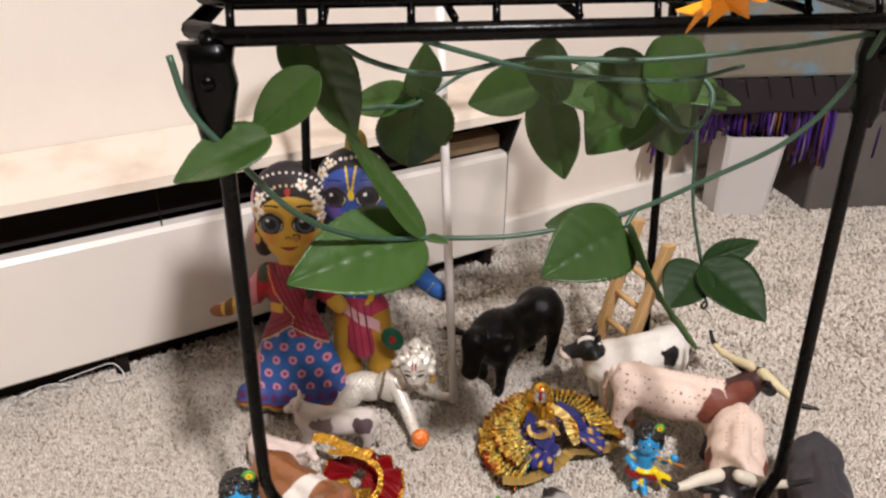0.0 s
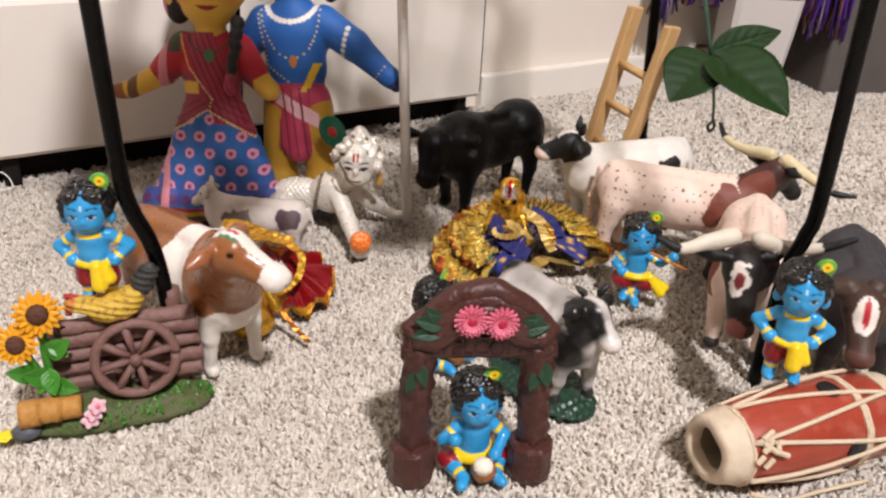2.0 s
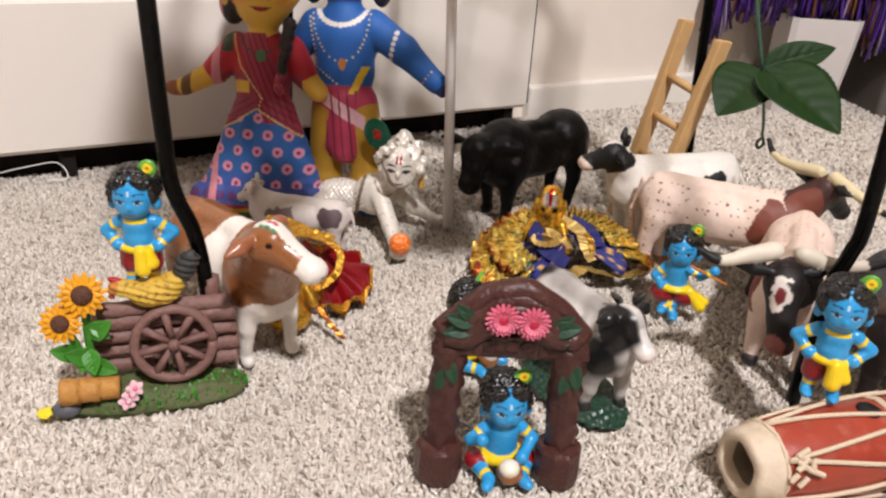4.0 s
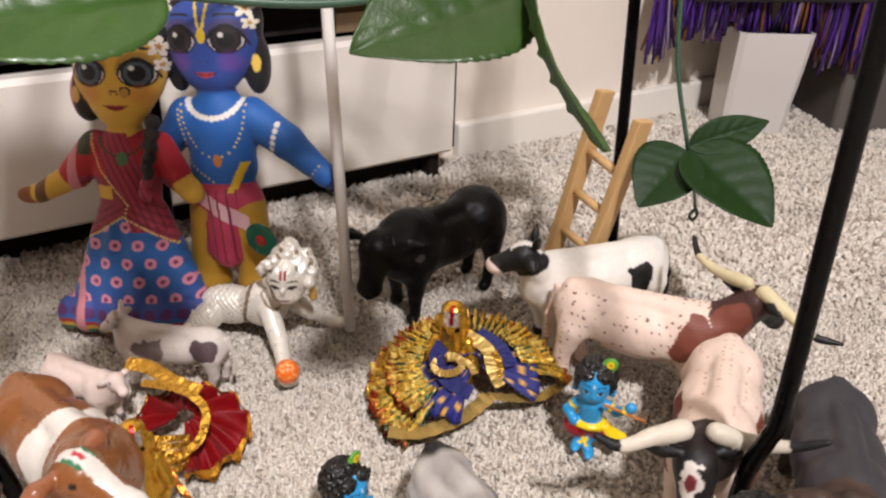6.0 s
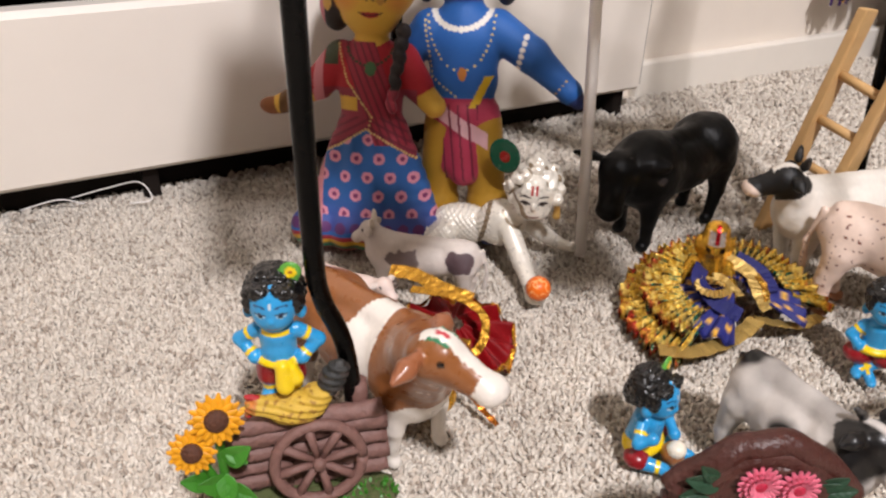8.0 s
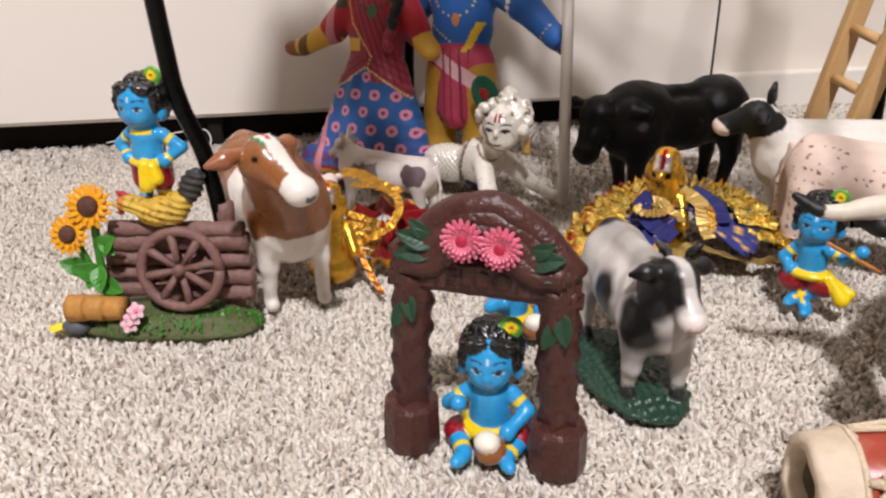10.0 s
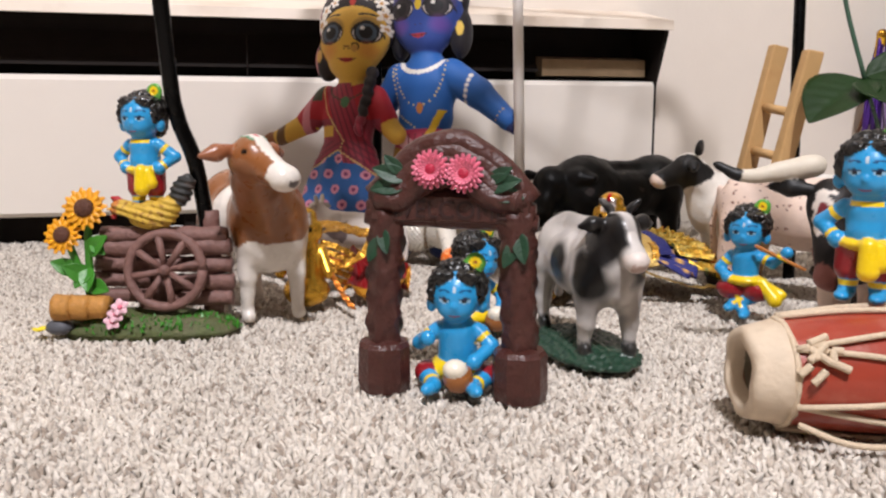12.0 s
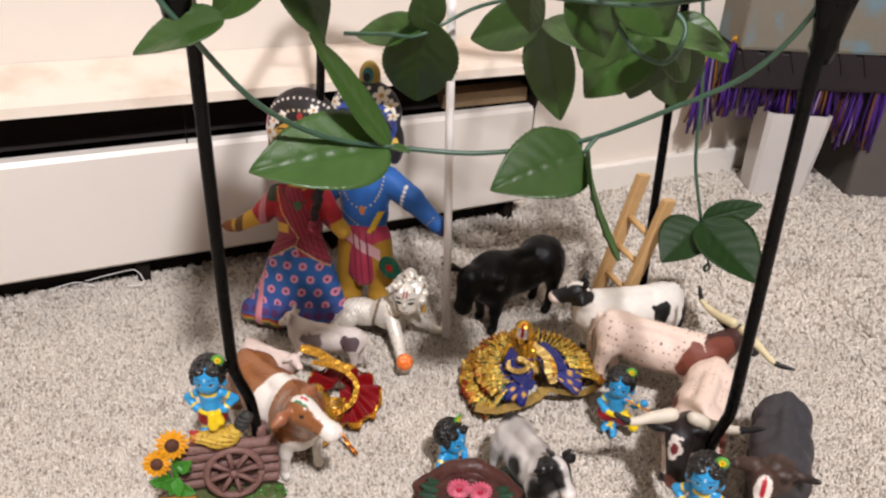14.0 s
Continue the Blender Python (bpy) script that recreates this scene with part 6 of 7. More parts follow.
def garden_arch():
    g = empty("garden_arch", place(0.0645, 0.3625, 0.0, 6), "small brown resin welcome arch with pink flowers on the carpet", "arch")
    for s in (-1, 1):
        bm = bmesh.new()
        lathe(bm, [(0.0112, FLOOR * 0.3), (0.0122, 0.002), (0.0118, 0.0175), (0.0105, 0.0195), (0.006, 0.0205)], 10)
        bmesh.ops.translate(bm, verts=bm.verts, vec=(s * 0.0305, 0, 0))
        part("plinth", bm, M_bark, g, "smooth red-brown plinth")
        bm = bmesh.new()
        rough_log(bm, (s * 0.0305, 0, 0.018), (s * 0.0285, 0, 0.078), 0.0072, 0.0074, rough=0.17, seed=2 + s, rings=24)
        part("post", bm, M_bark, g, smooth=True)
    for i, z in enumerate((0.0745, 0.0795, 0.0842)):
        bm = bmesh.new()
        rough_log(bm, (-0.0375 + 0.001 * i, -0.001, z), (0.0375 - 0.0012 * i, -0.001, z - 0.001), 0.0034, 0.0036, 10, 14, 0.1, 3 + i)
        part("crossbar", bm, M_bark, g, smooth=True)
    ring = [(-0.034 + 0.068 * i / 12, 0.0, 0.083 + 0.024 * math.sin(math.pi * i / 12)) for i in range(13)]
    for k, dz in ((0, 0.0), (1, -0.0045), (2, -0.009), (3, -0.0135)):
        run = spline([(x * (1 - 0.03 * k), -0.0012 * k + 0.0006 * math.sin(x * 400 + k), max(0.083, z + dz) + 0.0005 * math.sin(x * 330 + 2 * k)) for x, _, z in ring], 3)
        tube_part("hood_band", run, 0.0056, M_bark, g, "curved brown hood band", sides=12)
    for x, z in ((-0.0062, 0.0960), (0.0078, 0.0945)):
        petals(g, (x, -0.0095, z), (0.02, -1, 0.12), 0.0080, 18, M_pink, M_rose, 0.34, 0.3, 3)
    for k, (b, t) in enumerate((((-0.018, -0.006, 0.092), (-0.032, -0.008, 0.096)), ((-0.018, -0.006, 0.090), (-0.033, -0.008, 0.087)), ((-0.02, -0.006, 0.094), (-0.027, -0.007, 0.1015)), ((0.016, -0.006, 0.089), (0.031, -0.008, 0.092)), ((0.016, -0.006, 0.088), (0.032, -0.007, 0.0845)), ((0.018, -0.006, 0.091), (0.027, -0.007, 0.097)),
                                ((0.030, -0.006, 0.070), (0.033, -0.009, 0.058)), ((0.029, -0.006, 0.066), (0.0245, -0.009, 0.056)), ((-0.030, -0.006, 0.066), (-0.0345, -0.008, 0.056)), ((-0.029, -0.006, 0.070), (-0.026, -0.009, 0.060)))):
        leaf(g, b, t, (0, -1, 0.3), 0.5, M_green, 0.1)
    bm = bmesh.new()
    box(bm, -0.0345, 0.0345, -0.0056, -0.002, 0.0735, 0.0848, 0.001)
    part("sign_board", bm, M_bark, g)
    cu = bpy.data.curves.new("word", "FONT")
    cu.body, cu.size, cu.extrude, cu.align_x = "WELCOME", 0.0105, 0.0004, "CENTER"
    tmp = bpy.data.objects.new("word", cu)
    scene.collection.objects.link(tmp)
    me = bpy.data.meshes.new_from_object(tmp.evaluated_get(bpy.context.evaluated_depsgraph_get()))
    bpy.data.objects.remove(tmp)
    me.materials.clear()
    me.materials.append(M_letter)
    ob = new("lettering", me)
    ob.parent = g
    ob.matrix_basis = Matrix.Translation((0, -0.0060, 0.0755)) @ Matrix.Rotation(radians(90), 4, "X")
    tagged(ob, "dark painted word on the crossbar")


garden_arch()


# ---- cart with sunflowers and a hen ----
def cart():
    g = empty("cart_ornament", place(-0.1305, 0.4030, 0.0, 21), "brown resin wagon wheel ornament with sunflowers and a hen", "garden ornament")
    rng = random.Random(3)
    bm = bmesh.new()
    bmesh.ops.create_icosphere(bm, subdivisions=4, radius=1)
    for v in bm.verts:
        n = noise.noise(v.co * 5) * 0.06 + noise.noise(v.co * 16) * 0.05
        sq = 1.0 / max(0.72, (abs(v.co.x) ** 3 + abs(v.co.y) ** 3) ** (1 / 3) + 0.25 * abs(v.co.z)) if abs(v.co.z) < 0.9 else 1
        v.co = Vector((v.co.x * 0.050 * min(sq, 1.15) * (1 + n), v.co.y * 0.0185 * min(sq, 1.2) * (1 + n), max(-0.004, v.co.z * 0.0105 * (1 + n * 3))))
    part("base", bm, M_moss, g, "mossy green and brown base", smooth=True)
    bm = bmesh.new()
    r3 = random.Random(8)
    for i in range(700):
        a, rr = r3.uniform(0, 2 * math.pi), r3.uniform(0.55, 1.02)
        x, y = 0.050 * rr * math.cos(a), 0.0195 * rr * math.sin(a)
        if y > 0.004:
            continue
        z = max(0.0, 0.0105 * math.sqrt(max(0, 1 - rr * rr))) * 0.9
        vs = [bm.verts.new((x + r3.uniform(-0.0012, 0.0012), y + r3.uniform(-0.0012, 0.0012), z + dz)) for dz in (0, 0.0012, r3.uniform(0.0018, 0.0036))]
        vs.append(bm.verts.new((x + r3.uniform(-0.0014, 0.0014), y - 0.0012, z + 0.0004)))
        for q in ((0, 1, 2), (0, 2, 3), (0, 3, 1), (1, 3, 2)):
            bm.faces.new([vs[k] for k in q])
    o = part("moss", bm, M_brightleaf, g)
    tagged(o, "bright green painted moss", kind="stuff")
    for i, (z, x0, x1, r) in enumerate(((0.0165, 0.010, 0.046, 0.0046), (0.0255, 0.012, 0.047, 0.0046), (0.0365, -0.030, 0.046, 0.0046), (0.0455, -0.030, 0.046, 0.0050), (0.0530, -0.026, 0.044, 0.0048), (0.018, -0.034, 0.0, 0.0044), (0.0275, -0.033, 0.0, 0.0044))):
        bm = bmesh.new()
        rough_log(bm, (x0, 0.004, z), (x1, 0.004 + rng.uniform(-0.001, 0.001), z + rng.uniform(-0.001, 0.0015)), r, r, 10, 14, 0.1, i + 0.7)
        part("board", bm, M_barklight, g, smooth=True)
    for x, h in ((0.0335, 0.0660), (-0.0035, 0.0665), (0.002, 0.058)):
        bm = bmesh.new()
        rough_log(bm, (x, 0.009, 0.005), (x, 0.009, h), 0.0056, 0.0048, 10, 10, 0.1, x * 100)
        part("post", bm, M_barklight, g, smooth=True)
    w = empty_child("wheel", g)
    w.matrix_basis = Matrix.Translation((0.012, -0.0072, 0.0345)) @ Matrix.Rotation(radians(-8), 4, "X")
    tube_part("rim", [(0.0205 * math.cos(2 * math.pi * i / 28), 0, 0.0205 * math.sin(2 * math.pi * i / 28)) for i in range(29)], 0.0028, M_barklight, w, sides=8)
    tube_part("hub", [(0, 0.003, 0), (0, -0.0045, 0)], 0.0040, M_barklight, w, sides=10, r_end=0.0026)
    for i in range(8):
        a = 2 * math.pi * (i + 0.25) / 8
        tube_part("spoke", [(0.003 * math.cos(a), 0, 0.003 * math.sin(a)), (0.0195 * math.cos(a), 0, 0.0195 * math.sin(a))], 0.0017, M_barklight, w, sides=6, r_end=0.0025)
    petals(g, (-0.0305, -0.0065, 0.0690), (0.05, -1, 0.35), 0.0118, 15, M_sun, M_seed, 0.46, 0.1)
    petals(g, (-0.0425, -0.0085, 0.0545), (-0.1, -1, 0.35), 0.0105, 14, M_sun, M_seed, 0.46, 0.1)
    for p in ([(-0.0305, -0.003, 0.068), (-0.031, -0.004, 0.04), (-0.030, -0.004, 0.012)], [(-0.042, -0.006, 0.053), (-0.036, -0.006, 0.036), (-0.031, -0.005, 0.02)]):
        tube_part("stalk", spline(p, 4), 0.0022, M_brightleaf, g)
    for b, t in (((-0.03, -0.006, 0.030), (-0.042, -0.013, 0.038)), ((-0.03, -0.006, 0.044), (-0.018, -0.011, 0.054)), ((-0.03, -0.006, 0.026), (-0.018, -0.013, 0.024)), ((-0.031, -0.007, 0.036), (-0.029, -0.014, 0.024)), ((-0.036, -0.007, 0.034), (-0.049, -0.011, 0.040)), ((-0.03, -0.006, 0.036), (-0.036, -0.013, 0.026)), ((-0.028, -0.006, 0.05), (-0.02, -0.010, 0.044))):
        leaf(g, b, t, (0, -1, 0.5), 0.62, M_brightleaf, 0.15)
    basket = empty_child("straw_bundle", g)
    for k, (x0, x1) in enumerate(((-0.0470, -0.0375), (-0.0375, -0.0275), (-0.0275, -0.0175))):
        bm = bmesh.new()
        rough_log(bm, (x0, -0.0135, 0.0152), (x1, -0.0140, 0.0150), 0.0072 - 0.0004 * k, 0.0070 - 0.0004 * k, 18, 4, 0.05, k)
        part("straw_roll", bm, M_straw, basket, smooth=True)
    for x, z in ((-0.012, 0.0125), (-0.0095, 0.0165), (-0.0142, 0.0085)):
        petals(g, (x, -0.0195, z), (0.1, -1, 0.4), 0.0046, 5, M_pale, M_pink, 0.3, 0.2, 1)
    bm = bmesh.new()
    bmesh.ops.create_icosphere(bm, subdivisions=3, radius=1)
    for v in bm.verts:
        v.co = Vector((-0.0455 + v.co.x * 0.0075, -0.0135 + v.co.y * 0.0055, 0.0040 + v.co.z * 0.0045)) * (1 + 0.02 * noise.noise(v.co * 3))
    part("stone", bm, M_grit, g, "small grey stone", smooth=True)


cart()
HENY = rgb(206, 170, 62)
sculpt("hen_figurine", [ell((0, 0, 0.0085), (0.0135, 0.0075, 0.0080), HENY), ell((0.008, 0, 0.0125), (0.009, 0.006, 0.0065), HENY, ry=-30), cone((-0.008, 0, 0.010), (-0.0165, 0, 0.0125), 0.0055, 0.0042, HENY), ell((-0.0185, 0, 0.0130), (0.0042, 0.0038, 0.0040), rgb(196, 120, 50)),
                        ell((-0.0195, 0, 0.0175), (0.0032, 0.0012, 0.0024), rgb(170, 26, 36), 0.0006), ell((-0.0215, 0, 0.0095), (0.0018, 0.0014, 0.003), rgb(170, 26, 36), 0.0006), cone((-0.022, 0, 0.0128), (-0.025, 0, 0.012), 0.0013, 0.0004, rgb(220, 170, 60), 0.0004),
                        ell((0.0165, 0, 0.0215), (0.0060, 0.0050, 0.0085), rgb(46, 46, 44), 0.001, ry=20), ell((0.0195, 0, 0.0265), (0.0050, 0.0042, 0.0050), rgb(46, 46, 44), 0.001)],
       place(-0.1260, 0.4040, 0.0560, 21), M_stone, "yellow painted hen with a dark tail sitting on the cart", "hen figurine", 0.0007, 0.002,
       [(lambda p: (p[:, 0] < 0.008) & (wob(p, 1300) > 0.35), rgb(160, 118, 40))], [lambda p, c: 0.0005 * np.sin(p[:, 2] * 1700 + p[:, 0] * 500)])


# ---- clay drum with cords ----
def drum():
    A, B = Vector((0.1845, 0.3610, 0.0205)), Vector((0.2890, 0.3985, 0.0205))
    d = B - A
    n = d.length
    x = d.normalized()
    y = Vector((0, 0, 1)).cross(x)
    m = Matrix.Translation(A) @ Matrix((y, Vector((0, 0, 1)), x)).transposed().to_4x4()
    g = empty("drum", m, "small red clay hand drum laced with white cotton cord", "drum")
    prof = [(0.0170, 0.004), (0.0195, 0.012), (0.0225, 0.035), (0.0238, n * 0.5), (0.0240, n * 0.72), (0.0228, n - 0.012), (0.0205, n - 0.003)]

    def rad(z):
        for (r0, z0), (r1, z1) in zip(prof, prof[1:]):
            if z <= z1:
                return r0 + (r1 - r0) * max(0, (z - z0) / (z1 - z0))
        return prof[-1][0]
    bm = bmesh.new()
    lathe(bm, prof, 36, caps=(False, True))
    part("body", bm, M_clay, g, "chipped brick-red clay body", smooth=True)
    bm = bmesh.new()
    lathe(bm, [(0.0112, 0.004), (0.0118, 0.000), (0.0126, -0.0022), (0.0168, -0.0018), (0.0178, 0.0002), (0.0192, 0.008), (0.0206, 0.0125), (0.0190, 0.0132)], 32, caps=(False, False))
    for v in bm.verts:
        v.co.z += 0.0012 * math.sin(9 * math.atan2(v.co.y, v.co.x)) * (v.co.z > 0.006) + 0.0005 * math.sin(5 * math.atan2(v.co.y, v.co.x) + 1)
    part("drum_skin", bm, M_hide, g, "pale hide end with a rolled edge", smooth=True)
    bm = bmesh.new()
    lathe(bm, [(0.0190, n - 0.008), (0.0218, n - 0.006), (0.0215, n + 0.001), (0.0190, n + 0.0025)], 32)
    part("drum_skin", bm, M_hide, g, "pale hide end with a rolled edge", smooth=True)
    # inside of the hollow: hide colour darkened for the shade in it
    bm = bmesh.new()
    lathe(bm, [(0.0090, 0.034), (0.0105, 0.018), (0.0113, 0.0040)], 24, caps=(True, False))
    part("drum_hollow", bm, material("drum_hollow", rgb(134, 122, 104), 0.8, grain=0.2, scale=120), g, "sunken drum head with its shade put into the colour")

    def run(a0, z0, a1, z1, lift=0.0012):
        return [(math.cos(radians(a)) * (rad(z) + lift), math.sin(radians(a)) * (rad(z) + lift), z) for a, z in ((a0 + (a1 - a0) * i / 14, z0 + (z1 - z0) * i / 14) for i in range(15))]
    zs, ze = 0.012, n - 0.010
    for k in range(6):
        a = 20 + k * 60
        for q, zz in ((run(a, zs, a + 34, ze), 0), (run(a + 34, ze, a + 60, zs, 0.0018), 1)):
            tube_part("cord", q, 0.00125, M_cord, g, sides=6)
    for z in (zs, n * 0.70, n * 0.72, ze):
        tube_part("cord", run(0, z, 360, z + (0.004 if 0.5 * n < z < 0.8 * n else 0), 0.0008), 0.0012, M_cord, g, sides=6)
    r5 = random.Random(5)
    for k in range(9):
        a = 150 + r5.uniform(-14, 14)
        z = 0.014 + r5.uniform(0, 0.010)
        tube_part("knot", run(a, z, a + r5.uniform(-14, 14), z + r5.uniform(-0.006, 0.008), 0.0026), 0.0015, M_cord, g, sides=6)
    tube_part("cord", [Vector(p) for p in spline([(-0.022, -0.013, 0.012), (-0.026, -0.019, 0.03), (-0.0255, -0.0200, 0.055), (-0.027, -0.0195, 0.085)], 5)], 0.0012, M_cord, g, sides=6)
    for a, z in ((178, n * 0.66), (92, n * 0.62), (235, n * 0.70)):
        bm = bmesh.new()
        bmesh.ops.create_icosphere(bm, subdivisions=3, radius=1)
        o = Vector((math.cos(radians(a)), math.sin(radians(a)), 0))
        t = Vector((-o.y, o.x, 0))
        for v in bm.verts:
            v.co = o * (rad(z) + 0.0002 + v.co.x * 0.0012) + t * v.co.y * 0.0062 + Vector((0, 0, z + v.co.z * 0.0062)) + o * 0.0006 * noise.noise(v.co * 4)
        part("tuning_spot", bm, material("black_tar", rgb(24, 22, 24), 0.45, grain=0.2, scale=200, bump=0.5), g, "black tar spot", smooth=True)


drum()


# ---- seated gold idols in festive cloth ----
GOLD, DEEP = rgb(222, 170, 60), rgb(28, 34, 110)


def fan_skirt(name, parent, a0, a1, r0, r1, z0, z1, pleats, depth, mat, colour, label="", n=None, rows=10, rough=0.0, lift=0.0):
    """A pleated cloth ring from angle a0 to a1, rising to its middle."""
    n = n or pleats * 6
    verts, cols, faces = [], [], []
    for layer in (0, 1):
        for j in range(rows + 1):
            f = j / rows
            for i in range(n + 1):
                a = radians(a0 + (a1 - a0) * i / n)
                ph = i / n * pleats * 2 * math.pi
                w = depth * (0.25 + 0.75 * f) * (math.sin(ph) + 0.35 * math.sin(ph * 2.3 + 5 * f))
                r = (r0 + (r1 - r0) * f) * (1 + 0.015 * math.sin(ph * 0.31 + 1))
                r += rough * math.sin(i * 7.3 + j * 11.1) * f
                w += rough * math.sin(i * 3.7 + j * 5.9)
                y = r * math.sin(a)
                verts.append((r * math.cos(a), y * (1 - 0.35 * lift * (y > 0)), max(0.0015, z0 * (1 - 0.3 * lift) + (z1 - z0) * f + w + lift * max(0.0, y) * 0.7) - layer * 0.0008))
                # the pleat's height goes to colour, for shade painted into folds
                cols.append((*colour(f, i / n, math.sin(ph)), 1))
    row, tot = n + 1, (rows + 1) * (n + 1)
    for layer in (0, 1):
        for j in range(rows):
            for i in range(n):
                q = (layer * tot + j * row + i, layer * tot + j * row + i + 1, layer * tot + (j + 1) * row + i + 1, layer * tot + (j + 1) * row + i)
                faces.append(q[::-1] if layer == 0 else q)
    for i in range(n):
        faces.append((rows * row + i, rows * row + i + 1, tot + rows * row + i + 1, tot + rows * row + i))
    ob = mesh_ob(name, verts, faces, mat, parent, smooth=True, label=label)
    ca = ob.data.color_attributes.new("paint", "FLOAT_COLOR", "POINT")
    ca.data.foreach_set("color", np.array(cols, np.float32).ravel())
    return ob


def ribbon(name, parent, pts, width, mat, up=(0, 0, 1), label=""):
    """A flat band of cloth, slightly thick, along the points."""
    P = spline(pts, 6)
    bm = bmesh.new()
    rows = []
    for i, p in enumerate(P):
        t = (P[min(i + 1, len(P) - 1)] - P[max(i - 1, 0)]).normalized()
        u = Vector(up)
        s = t.cross(u).normalized()
        n = s.cross(t).normalized()
        rip = 0.0007 * math.sin(i * 1.9) + 0.0004 * math.sin(i * 4.3)
        rows.append([bm.verts.new(p + s * width * 0.5 + n * rip), bm.verts.new(p - s * width * 0.5 - n * rip), bm.verts.new(p - s * width * 0.5 - n * (0.0006 + rip)), bm.verts.new(p + s * width * 0.5 - n * (0.0006 - rip))])
    for a, b in zip(rows, rows[1:]):
        for k in range(4):
            bm.faces.new((a[k], a[(k + 1) % 4], b[(k + 1) % 4], b[k]))
    bm.faces.new(rows[0][::-1])
    bm.faces.new(rows[-1])
    return part(name, bm, mat, parent, label)


def gold_idol(name, m, label, turn_head=0.0, h=1.0, spot=True):
    pa = [(lambda p: (p[:, 1] < -0.002) & (np.abs(np.abs(p[:, 0]) - 0.0036) < 0.0014) & (np.abs(p[:, 2] - 0.048) < 0.0012), rgb(40, 24, 20)),
          (lambda p: (p[:, 1] < -0.001) & (np.abs(p[:, 0]) < 0.0042) & (p[:, 2] > 0.0505) & (p[:, 2] < 0.0575), rgb(236, 226, 220)), (lambda p: (p[:, 1] < -0.001) & (np.abs(p[:, 0]) < 0.0012) & (p[:, 2] > 0.051), rgb(190, 30, 40))]
    pr = [ell((0, 0, 0.0475), (0.0085, 0.0085, 0.0095), GOLD), ell((0, 0.001, 0.0555), (0.0068, 0.0066, 0.0050), GOLD), ell((0, -0.0085, 0.0465), (0.0014, 0.0018, 0.0022), GOLD), ell((0.0085, 0, 0.0465), (0.002, 0.003, 0.0055), GOLD), ell((-0.0085, 0, 0.0465), (0.002, 0.003, 0.0055), GOLD),
          cone((0, 0, 0.040), (0, 0, 0.018), 0.0075, 0.0105, GOLD), ell((0, 0, 0.010), (0.014, 0.012, 0.010), GOLD), cone((-0.009, 0, 0.034), (-0.014, -0.008, 0.022), 0.0038, 0.0032, GOLD), cone((0.009, 0, 0.034), (0.014, -0.008, 0.022), 0.0038, 0.0032, GOLD)]
    return sculpt(name, pr, m @ Matrix.Scale(h, 4), material("polished_" + name, attribute="paint", rough=0.24, metal=0.85, grain=0.12, scale=260, bump=0.35, bump_scale=500), label, "idol", 0.0008, 0.002, pa)


